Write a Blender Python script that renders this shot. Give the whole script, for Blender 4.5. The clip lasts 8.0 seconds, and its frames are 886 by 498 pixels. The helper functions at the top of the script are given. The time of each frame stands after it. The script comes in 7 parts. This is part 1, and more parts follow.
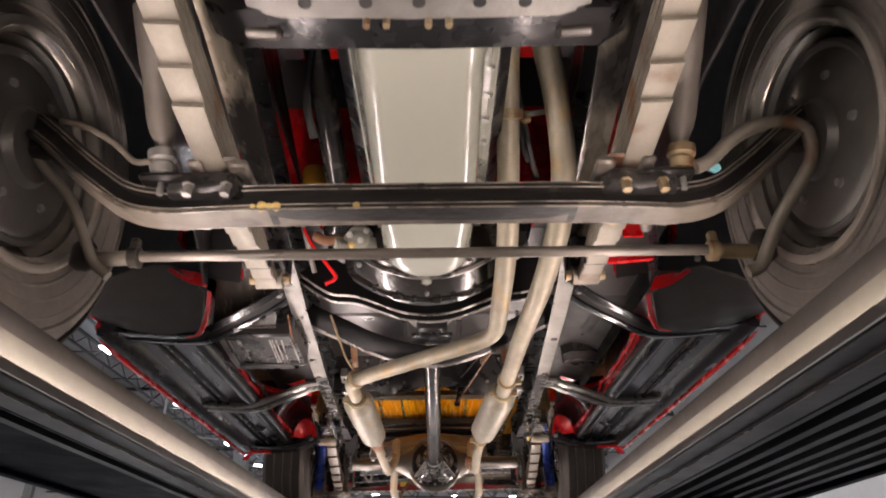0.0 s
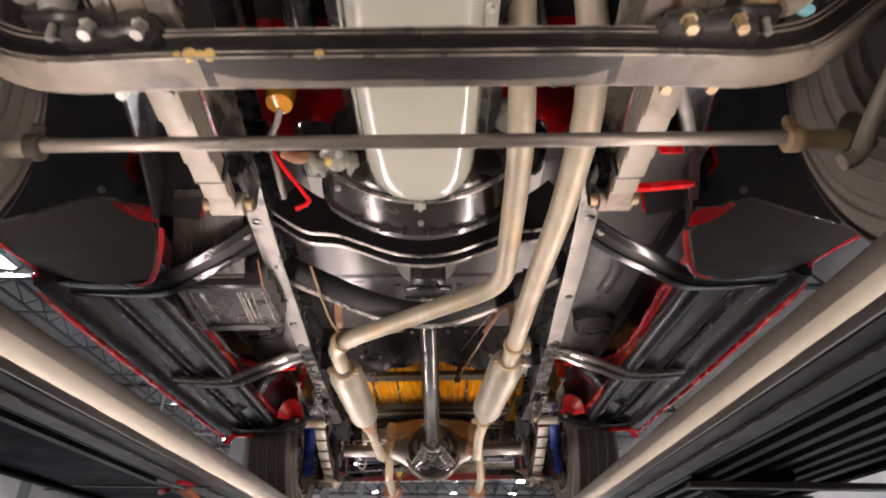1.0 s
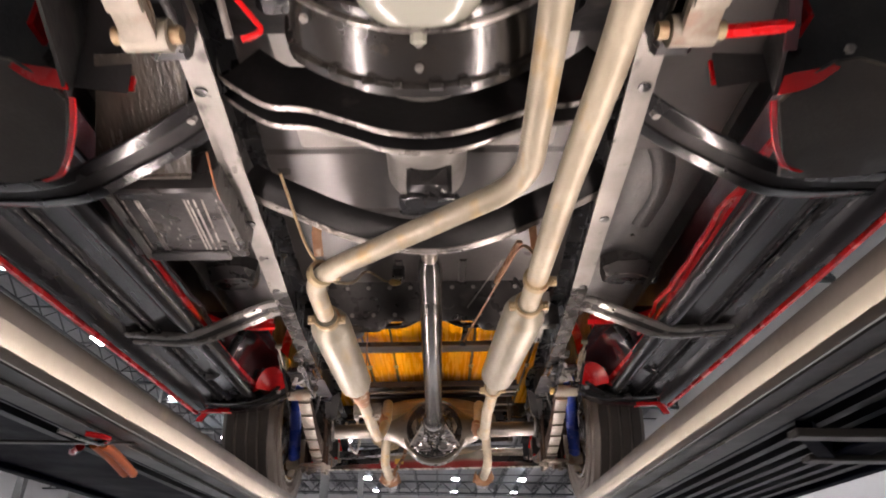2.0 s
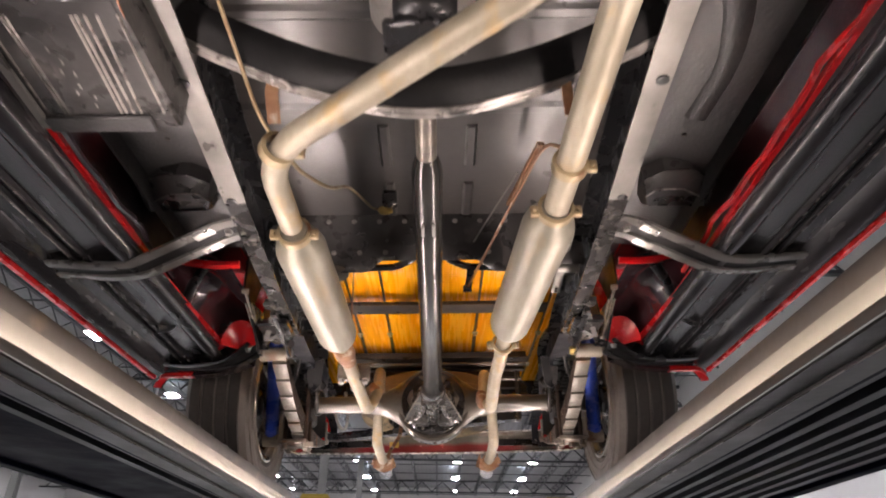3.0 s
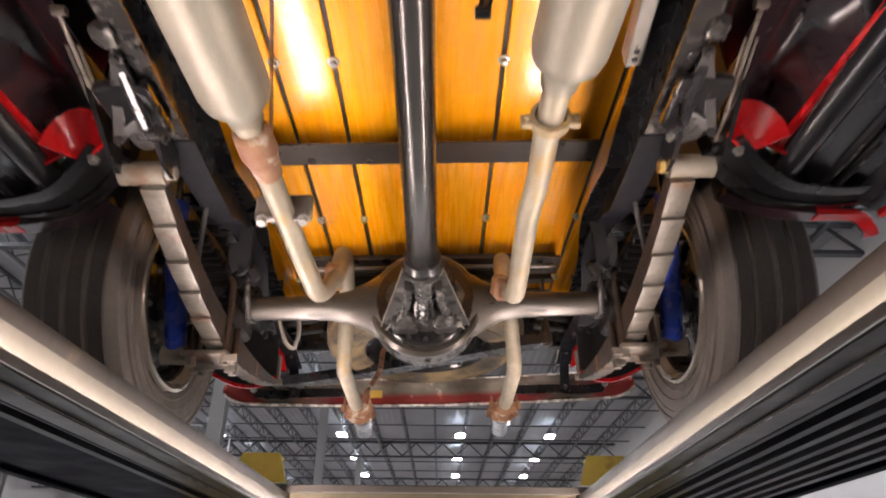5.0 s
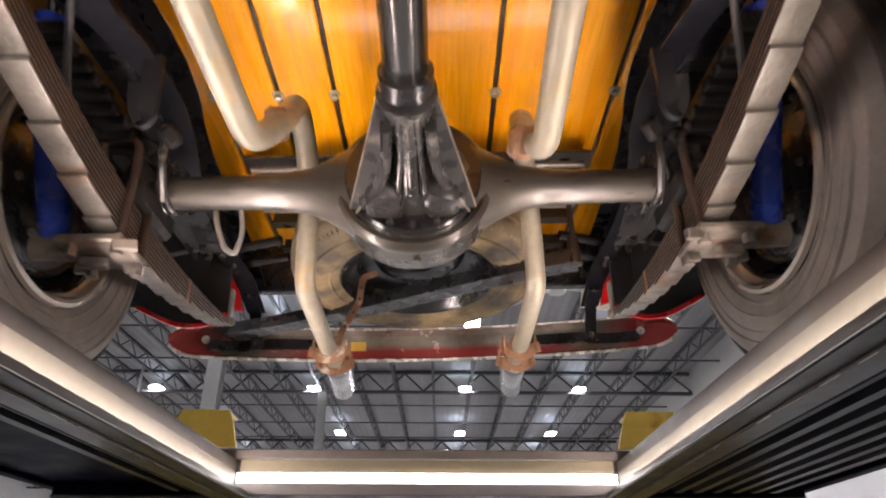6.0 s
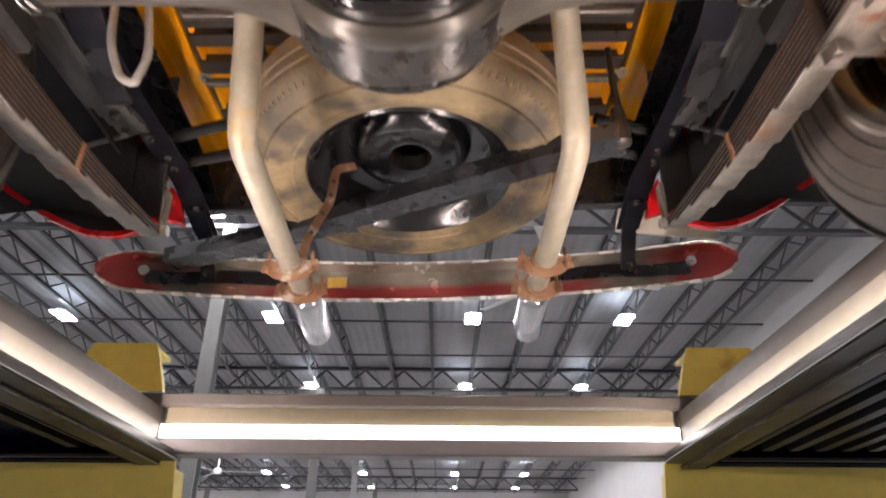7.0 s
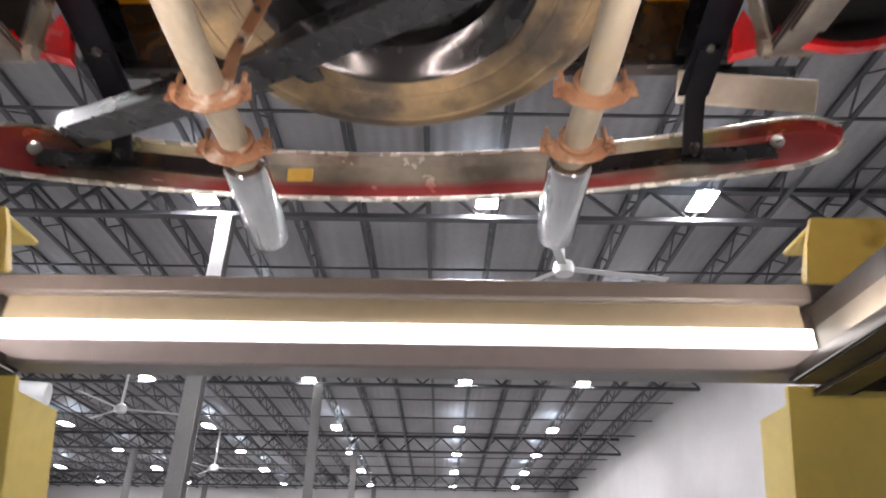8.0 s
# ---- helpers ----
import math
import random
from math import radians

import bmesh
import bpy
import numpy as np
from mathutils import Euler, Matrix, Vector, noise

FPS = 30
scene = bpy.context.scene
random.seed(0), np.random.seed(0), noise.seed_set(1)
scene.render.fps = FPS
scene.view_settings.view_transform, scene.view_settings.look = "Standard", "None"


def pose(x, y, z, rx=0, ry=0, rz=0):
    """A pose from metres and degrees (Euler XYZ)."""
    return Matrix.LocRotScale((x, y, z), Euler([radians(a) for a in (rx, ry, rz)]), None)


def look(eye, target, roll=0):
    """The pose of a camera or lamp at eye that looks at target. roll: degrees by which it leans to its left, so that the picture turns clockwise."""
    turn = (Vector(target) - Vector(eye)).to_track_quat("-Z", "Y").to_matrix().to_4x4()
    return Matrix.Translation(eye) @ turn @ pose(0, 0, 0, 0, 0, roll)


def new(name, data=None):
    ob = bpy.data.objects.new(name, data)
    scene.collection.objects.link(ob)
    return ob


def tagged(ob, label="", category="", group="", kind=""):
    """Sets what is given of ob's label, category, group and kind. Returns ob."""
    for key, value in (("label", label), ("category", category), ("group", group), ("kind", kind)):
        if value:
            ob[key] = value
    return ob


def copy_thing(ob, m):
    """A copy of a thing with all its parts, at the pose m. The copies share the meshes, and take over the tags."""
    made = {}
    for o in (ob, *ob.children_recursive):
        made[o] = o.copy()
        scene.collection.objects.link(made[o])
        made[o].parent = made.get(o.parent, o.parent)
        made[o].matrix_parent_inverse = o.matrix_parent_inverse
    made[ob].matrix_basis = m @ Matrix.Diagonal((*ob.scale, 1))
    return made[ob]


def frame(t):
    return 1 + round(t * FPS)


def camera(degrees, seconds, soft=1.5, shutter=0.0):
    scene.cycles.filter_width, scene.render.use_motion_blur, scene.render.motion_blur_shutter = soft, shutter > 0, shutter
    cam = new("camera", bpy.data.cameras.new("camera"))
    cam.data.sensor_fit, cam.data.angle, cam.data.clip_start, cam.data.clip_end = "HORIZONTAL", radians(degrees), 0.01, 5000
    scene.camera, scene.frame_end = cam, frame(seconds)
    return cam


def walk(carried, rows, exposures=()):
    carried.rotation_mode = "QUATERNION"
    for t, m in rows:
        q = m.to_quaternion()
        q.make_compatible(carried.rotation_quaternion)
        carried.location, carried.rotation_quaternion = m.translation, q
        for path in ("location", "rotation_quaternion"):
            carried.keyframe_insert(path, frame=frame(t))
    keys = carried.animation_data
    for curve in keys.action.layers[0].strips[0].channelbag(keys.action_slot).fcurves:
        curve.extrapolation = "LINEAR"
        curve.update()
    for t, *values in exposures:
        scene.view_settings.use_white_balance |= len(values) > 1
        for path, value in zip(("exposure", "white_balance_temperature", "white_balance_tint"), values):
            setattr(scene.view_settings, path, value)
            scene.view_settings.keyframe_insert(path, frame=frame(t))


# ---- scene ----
cam = camera(67.0, 8.0, 1.9, 0.4)
PATH = [
    (0, (0.0175, 0.0783, 1.2371), (0.0142, 1.8411, 2.1819), 0.762),
    (0.5, (0.0230, 0.2398, 1.2378), (0.0215, 2.0043, 2.1793), 0.680),
    (1, (0.0238, 0.3947, 1.2367), (0.0212, 2.1600, 2.1768), 0.726),
    (1.5, (0.0159, 0.5983, 1.2362), (0.0125, 2.3642, 2.1751), 0.646),
    (3, (0.0166, 1.2522, 1.2280), (0.0121, 3.0179, 2.1675), 0.874),
    (3.5, (0.0184, 1.5024, 1.2306), (0.0145, 3.2681, 2.1698), 0.822),
    (4, (0.0161, 1.7605, 1.2317), (0.0131, 3.5262, 2.1710), 0.725),
    (4.5, (0.0209, 2.0041, 1.2344), (0.0183, 3.7697, 2.1738), 0.688),
    (6, (0.0346, 2.8481, 1.2352), (0.0371, 4.6135, 2.1751), 0.272),
    (6.5, (0.0366, 3.1090, 1.2355), (0.0393, 4.8741, 2.1759), 0.311),
    (7, (0.0376, 3.3482, 1.2351), (0.0398, 5.1129, 2.1763), 0.437),
    (7.5, (0.0408, 3.6091, 1.2367), (0.0418, 5.3735, 2.1783), 0.589),
    (8, (0.0453, 3.8536, 1.2386), (0.0454, 5.6189, 2.1787), 0.797),
]
walk(cam, [(t, look(eye, target, roll)) for t, eye, target, roll in PATH], [(0, 0.28), (0.5, 0.3), (1, 0.43), (1.5, 0.52), (3, 0.68), (4.5, 0.68), (6, 0.84), (7, 1.02), (8, 1.12)])

# ---- world and light ----
world = bpy.data.worlds.new("hall_air")
scene.world = world
world.use_nodes = True
world.node_tree.nodes["Background"].inputs[0].default_value = (0.55, 0.62, 0.75, 1)
world.node_tree.nodes["Background"].inputs[1].default_value = 0.006
LED = 64.0          # strength of the strip lights on the lift
BAY = 148.0          # strength of the high-bay lamps

# ---- small helpers ----
WORLD = {}


def thing(name, at, label, category, group="", kind=""):
    ob = new(name)
    ob.location = at
    ob.empty_display_size = 0.1
    WORLD[ob.name] = Matrix.Translation(at)
    return tagged(ob, label, category, group, kind)


def finish(me, mat, angle=38):
    me.materials.append(mat)
    me.polygons.foreach_set("use_smooth", [True] * len(me.polygons))
    me.set_sharp_from_angle(angle=radians(angle))
    me.update()


LOOSE = {"clamp": "clamp_bolt", "spring_plate": "nut", "shackle": "shackle_plate", "spring_hanger": "hanger_plate", "turnbuckle": "rod_eye", "bush": "bush_tab",
         "lever": "lever_pin", "gearbox_mount": "mount_foot", "toe_panel": "panel_fold", "steel_column": "base_plate", "helper_spring": "helper_leaf", "lift_post": "base_plate"}


def pieces(bm):
    """Takes a bmesh apart into its loose pieces, the largest first."""
    left, out = set(bm.verts), []
    while left:
        todo, seen = [left.pop()], set()
        while todo:
            v = todo.pop()
            seen.add(v)
            for e in v.link_edges:
                w = e.other_vert(v)
                if w in left:
                    left.discard(w)
                    todo.append(w)
        out.append(seen)
    if len(out) == 1:
        return [bm]
    made = []
    for seen in out:
        b = bmesh.new()
        of = {v: b.verts.new(v.co) for v in seen}
        for f in {f for v in seen for f in v.link_faces}:
            b.faces.new([of[v] for v in f.verts])
        made.append(b)
    bm.free()
    made.sort(key=lambda b: -sum(f.calc_area() for f in b.faces))
    return made


def part(name, bm, mat, parent=None, label="", angle=38):
    """Links a bmesh, drawn in world metres, as a mesh under its thing; loose pieces become parts of their own."""
    if name not in WHOLE:
        bm, *rest = pieces(bm)
        ob = part_of(name, bm, mat, parent, label, angle)
        under = ob if parent is None or parent.name in WORLD else parent
        for b in rest:
            part_of(LOOSE.get(name, name), b, mat, under, "", angle)
        return ob
    return part_of(name, bm, mat, parent, label, angle)


WHOLE = {"ceiling"}


def part_of(name, bm, mat, parent, label, angle):
    me = bpy.data.meshes.new(name)
    bmesh.ops.recalc_face_normals(bm, faces=bm.faces)
    bm.to_mesh(me)
    bm.free()
    finish(me, mat, angle)
    ob = new(name, me)
    if parent is not None:
        ob.parent = parent
        ob.matrix_parent_inverse = WORLD.get(parent.name, Matrix()).inverted()
    if label:
        tagged(ob, label)
    return ob


def again(ob, m, parent):
    """One more piece that shares the mesh of ob, moved by m."""
    o = new(ob.name.split(".")[0], ob.data)
    o.parent = parent
    o.matrix_parent_inverse = WORLD.get(parent.name, Matrix()).inverted()
    o.matrix_basis = m
    return o


def setting(name, bm, mat, label, category):
    return tagged(part(name, bm, mat, None), label, category, kind="structure")


def box(bm, lo, hi, bevel=0.0, m=None, seg=1):
    lo, hi = Vector(lo), Vector(hi)
    mat4 = Matrix.Translation((lo + hi) / 2) @ Matrix.Diagonal((*(hi - lo), 1))
    if m is not None:
        mat4 = m @ mat4
    vs = bmesh.ops.create_cube(bm, size=1, matrix=mat4)["verts"]
    if bevel:
        es = list({e for v in vs for e in v.link_edges})
        bmesh.ops.bevel(bm, geom=es, offset=bevel, segments=seg, affect="EDGES", clamp_overlap=True)
    return bm


def fillet(pts, rad, steps=5):
    """A polyline with its corners rounded."""
    pts = [Vector(p) for p in pts]
    out = [pts[0]]
    for a, b, c in zip(pts, pts[1:], pts[2:]):
        d = min(rad, (b - a).length * 0.45, (c - b).length * 0.45)
        p, q = b + (a - b).normalized() * d, b + (c - b).normalized() * d
        for i in range(steps + 1):
            k = i / steps
            out.append(p * (1 - k) ** 2 + b * 2 * k * (1 - k) + q * k * k)
    out.append(pts[-1])
    return out


def frames(pts, up):
    up = Vector(up)
    for i, p in enumerate(pts):
        t = (pts[min(i + 1, len(pts) - 1)] - pts[max(i - 1, 0)]).normalized()
        s = t.cross(up)
        s = s.normalized() if s.length > 1e-4 else t.orthogonal().normalized()
        yield p, s, s.cross(t).normalized()


def loft(bm, rings, cap=True, close=True):
    rows = [[bm.verts.new(p) for p in ring] for ring in rings]
    n = len(rows[0])
    for a, b in zip(rows, rows[1:]):
        for i in range(n if close else n - 1):
            j = (i + 1) % n
            bm.faces.new((a[i], a[j], b[j], b[i]))
    if cap and close:
        bm.faces.new(rows[0][::-1])
        bm.faces.new(rows[-1])
    return bm


def sweep(bm, pts, profile, up=(0, 0, 1), cap=True, close=True):
    """Draws a profile of (side, up) along a line of points."""
    pts = [Vector(p) for p in pts]
    return loft(bm, [[p + s * u + v * w for u, w in profile] for p, s, v in frames(pts, up)], cap, close)


def ring(r, n=14, squash=1.0):
    return [(r * math.cos(6.28319 * i / n), squash * r * math.sin(6.28319 * i / n)) for i in range(n)]


def tube(bm, pts, r, n=14, bend=0.06, up=(0.13, 0.05, 1), steps=5):
    pts = fillet(pts, bend, steps) if len(pts) > 2 else [Vector(p) for p in pts]
    rs = r if callable(r) else (lambda k: r)
    rows = []
    for i, (p, s, v) in enumerate(frames(pts, up)):
        rows.append([p + s * u + v * w for u, w in ring(rs(i / (len(pts) - 1)), n)])
    return loft(bm, rows)


def lathe(bm, profile, at, axis, n=32, hollow=False):
    """Turns a profile of (radius, along) about an axis through a point. hollow: the profile closes on itself, with no end caps."""
    axis = Vector(axis).normalized()
    s = axis.orthogonal().normalized() if abs(axis.z) > 0.9 else axis.cross(Vector((0, 0, 1))).normalized()
    v = s.cross(axis)
    at = Vector(at)
    rows = []
    for r, h in profile:
        rows.append([at + axis * h + (s * math.cos(6.283185 * i / n) + v * math.sin(6.283185 * i / n)) * max(r, 1e-4) for i in range(n)])
    if hollow:
        loft(bm, rows + rows[:1], cap=False)
        bmesh.ops.remove_doubles(bm, verts=bm.verts, dist=1e-6)
        return bm
    return loft(bm, rows)


def hexbolt(bm, at, axis=(0, 0, -1), r=0.009, h=0.007):
    lathe(bm, [(r * 1.35, 0), (r * 1.35, 0.002), (r, 0.002), (r, h), (r * 0.4, h)], at, axis, 6)


CHANNEL = lambda w, h, t: [(-w / 2, 0), (w / 2, 0), (w / 2, t), (-w / 2 + t, t), (-w / 2 + t, h - t), (w / 2, h - t), (w / 2, h), (-w / 2, h)]
FLAT = lambda w, h: [(-w / 2, -h / 2), (w / 2, -h / 2), (w / 2, h / 2), (-w / 2, h / 2)]


# ---- materials ----
def surface(name, base, second, rough=(0.4, 0.6), metal=0.0, scale=5.0, fine=70.0, bump=0.15, mix=(0.4, 0.65), stretch=(1, 1, 1), coat=0.0, third=None, spots=(0.62, 0.7), spot_scale=9.0, fine_amount=0.35, spec=0.5):
    """A painted, bare or worn surface: two colours over broad stains, fine grain, and spots of a third colour."""
    m = bpy.data.materials.new(name)
    m.use_nodes = True
    nt = m.node_tree
    N, L = nt.nodes, nt.links
    b = N["Principled BSDF"]
    co = N.new("ShaderNodeTexCoord")
    mp = N.new("ShaderNodeMapping")
    mp.inputs["Scale"].default_value = stretch
    L.new(co.outputs["Object"], mp.inputs[0])

    def noise_at(s, detail=4.0):
        n = N.new("ShaderNodeTexNoise")
        n.inputs["Scale"].default_value, n.inputs["Detail"].default_value = s, detail
        L.new(mp.outputs[0], n.inputs["Vector"])
        return n.outputs["Fac"]

    def span(src, lo, hi):
        r = N.new("ShaderNodeMapRange")
        r.inputs[1].default_value, r.inputs[2].default_value = lo, hi
        L.new(src, r.inputs[0])
        return r.outputs[0]

    def blend(f, a, c):
        x = N.new("ShaderNodeMix")
        x.data_type = "RGBA"
        L.new(f, x.inputs["Factor"])
        for k, v in ((6, a), (7, c)):
            if isinstance(v, tuple):
                x.inputs[k].default_value = (*v, 1)
            else:
                L.new(v, x.inputs[k])
        return x.outputs[2]

    broad, grain = noise_at(scale), noise_at(fine, 3.0)
    f1 = span(broad, *mix)
    col = blend(f1, base, second)
    dark = tuple(c * 0.72 for c in base)
    mul = N.new("ShaderNodeMath")
    mul.operation = "MULTIPLY"
    L.new(span(grain, 0.35, 0.7), mul.inputs[0])
    mul.inputs[1].default_value = fine_amount
    col = blend(mul.outputs[0], col, dark)
    if third:
        col = blend(span(noise_at(spot_scale, 6.0), *spots), col, third)
    L.new(col, b.inputs["Base Color"])
    ro = N.new("ShaderNodeMapRange")
    ro.inputs[1].default_value, ro.inputs[2].default_value = 0.3, 0.7
    ro.inputs[3].default_value, ro.inputs[4].default_value = rough
    L.new(noise_at(scale * 3.1, 5.0), ro.inputs[0])
    L.new(ro.outputs[0], b.inputs["Roughness"])
    b.inputs["Metallic"].default_value = metal
    b.inputs["Specular IOR Level"].default_value = spec
    b.inputs["Coat Weight"].default_value = coat
    b.inputs["Coat Roughness"].default_value = 0.12
    if bump:
        bp = N.new("ShaderNodeBump")
        bp.inputs["Strength"].default_value, bp.inputs["Distance"].default_value = bump, 0.004
        add = N.new("ShaderNodeMath")
        L.new(grain, add.inputs[0])
        L.new(broad, add.inputs[1])
        L.new(add.outputs[0], bp.inputs["Height"])
        L.new(bp.outputs[0], b.inputs["Normal"])
    return m


def glow(name, colour, strength):
    m = bpy.data.materials.new(name)
    m.use_nodes = True
    nt = m.node_tree
    nt.nodes.remove(nt.nodes["Principled BSDF"])
    e = nt.nodes.new("ShaderNodeEmission")
    e.inputs[0].default_value, e.inputs[1].default_value = (*colour, 1), strength
    nt.links.new(e.outputs[0], nt.nodes["Material Output"].inputs[0])
    return m


def wood_material(name):
    m = surface(name, (0.98, 0.41, 0.004), (0.86, 0.31, 0.003), rough=(0.2, 0.34), scale=1.6, fine=9.0, bump=0.05, stretch=(14, 0.7, 1), coat=1.0, fine_amount=0.55, spec=0.3)
    m.node_tree.nodes["Principled BSDF"].inputs["Coat Roughness"].default_value = 0.07
    grain = m.node_tree.nodes.new("ShaderNodeTexNoise")
    grain.inputs["Scale"].default_value, grain.inputs["Detail"].default_value = 24.0, 4.0
    ridge = m.node_tree.nodes.new("ShaderNodeBump")
    ridge.inputs["Strength"].default_value, ridge.inputs["Distance"].default_value = 0.05, 0.004
    m.node_tree.links.new(m.node_tree.nodes["Mapping"].outputs[0], grain.inputs["Vector"])
    m.node_tree.links.new(grain.outputs["Fac"], ridge.inputs["Height"])
    m.node_tree.links.new(ridge.outputs[0], m.node_tree.nodes["Principled BSDF"].inputs["Coat Normal"])
    nt = m.node_tree
    N, L = nt.nodes, nt.links
    b = N["Principled BSDF"]
    src = b.inputs["Base Color"].links[0].from_socket
    info = N.new("ShaderNodeObjectInfo")
    hsv = N.new("ShaderNodeHueSaturation")
    r = N.new("ShaderNodeMapRange")
    r.inputs[3].default_value, r.inputs[4].default_value = 0.8, 1.15
    L.new(info.outputs["Random"], r.inputs[0])
    L.new(r.outputs[0], hsv.inputs["Value"])
    L.new(src, hsv.inputs["Color"])
    L.new(hsv.outputs[0], b.inputs["Base Color"])
    return m


BLACK = surface("chassis_black_paint", (0.009, 0.009, 0.0105), (0.018, 0.0175, 0.018), rough=(0.16, 0.4), scale=7, bump=0.12, coat=0.2, third=(0.055, 0.05, 0.044), spots=(0.7, 0.82), spot_scale=18)
GLOSS = surface("gloss_black_enamel", (0.008, 0.008, 0.009), (0.016, 0.015, 0.015), rough=(0.16, 0.32), scale=5, bump=0.08, coat=0.5, third=(0.06, 0.055, 0.05), spots=(0.68, 0.8))
UNDER = surface("black_undercoat", (0.022, 0.0212, 0.0215), (0.044, 0.0415, 0.04), rough=(0.28, 0.55), scale=4, fine=120, bump=0.3, third=(0.07, 0.061, 0.052), spots=(0.6, 0.8), spot_scale=5)
FLOORPAN = surface("floor_pan_grey", (0.085, 0.079, 0.075), (0.05, 0.047, 0.045), rough=(0.26, 0.44), scale=2.2, fine=45, bump=0.12, coat=0.1, third=(0.085, 0.077, 0.07), spots=(0.6, 0.78), spot_scale=4)
FLOORPALE = surface("pale_gearbox_cover", (0.33, 0.315, 0.29), (0.26, 0.248, 0.23), rough=(0.32, 0.48), scale=5, fine=60, bump=0.1)
DUSTY = surface("dusty_grey_tube", (0.2, 0.178, 0.15), (0.13, 0.116, 0.1), rough=(0.35, 0.55), metal=0.2, scale=8, fine=70, bump=0.15)
RODSTEEL = surface("worn_rod_steel", (0.2, 0.175, 0.145), (0.1, 0.088, 0.075), rough=(0.26, 0.42), metal=0.4, scale=4, fine=60, bump=0.1, stretch=(1, 4, 4))
REARSPRING = surface("dark_spring_steel", (0.17, 0.155, 0.13), (0.065, 0.057, 0.047), rough=(0.3, 0.55), metal=0.35, scale=14, fine=170, bump=0.5, stretch=(0.6, 1, 1), fine_amount=0.95, third=(0.12, 0.06, 0.03), spots=(0.58, 0.7), spot_scale=11)
PALEMETAL = surface("worn_rail_metal", (0.29, 0.275, 0.25), (0.13, 0.122, 0.112), rough=(0.24, 0.46), metal=0.45, scale=8, fine=90, bump=0.12, stretch=(1, 0.6, 1), third=(0.05, 0.045, 0.04), spots=(0.6, 0.7), spot_scale=22)
SPRING = surface("spring_steel", (0.25, 0.225, 0.18), (0.175, 0.155, 0.122), rough=(0.4, 0.6), metal=0.15, scale=11, fine=160, bump=0.15, third=(0.13, 0.065, 0.03), spots=(0.58, 0.7), spot_scale=11)
AXLE = surface("dirty_axle_iron", (0.012, 0.011, 0.0105), (0.026, 0.023, 0.021), rough=(0.3, 0.5), scale=8, fine=60, bump=0.5, coat=0.06, spec=0.3, third=(0.1, 0.085, 0.062), spots=(0.62, 0.76), spot_scale=18, stretch=(0.5, 1, 1))
AXLETUBE = surface("axle_tube_steel", (0.085, 0.074, 0.059), (0.025, 0.022, 0.018), rough=(0.26, 0.42), metal=0.35, scale=7, fine=60, bump=0.16, stretch=(0.4, 2, 2), coat=0.2, third=(0.2, 0.175, 0.14), spots=(0.62, 0.76), spot_scale=9)
PIPE = surface("aluminised_exhaust", (0.37, 0.33, 0.25), (0.255, 0.222, 0.16), rough=(0.42, 0.6), metal=0.35, scale=9, fine=70, bump=0.1, stretch=(1.6, 0.7, 1.6), third=(0.38, 0.25, 0.09), spots=(0.57, 0.74), spot_scale=11, fine_amount=0.5)
MUFFLER = surface("brushed_muffler_steel", (0.29, 0.27, 0.215), (0.225, 0.206, 0.162), rough=(0.4, 0.54), metal=0.4, scale=5, fine=80, bump=0.04, stretch=(6, 1, 6), third=(0.3, 0.23, 0.14), spots=(0.6, 0.8), spot_scale=4)
RUST = surface("rusty_clamp", (0.19, 0.085, 0.04), (0.27, 0.155, 0.085), rough=(0.55, 0.8), scale=16, fine=90, bump=0.4, third=(0.42, 0.36, 0.29), spots=(0.58, 0.68), spot_scale=24)
CLAMP = surface("gilt_clamp_metal", (0.34, 0.27, 0.16), (0.25, 0.18, 0.1), rough=(0.4, 0.6), metal=0.4, scale=16, fine=90, bump=0.25, third=(0.16, 0.07, 0.03), spots=(0.55, 0.68), spot_scale=24)
CHROME = surface("chrome", (0.5, 0.5, 0.5), (0.42, 0.42, 0.42), rough=(0.1, 0.18), metal=1.0, scale=3, fine=30, bump=0.0)
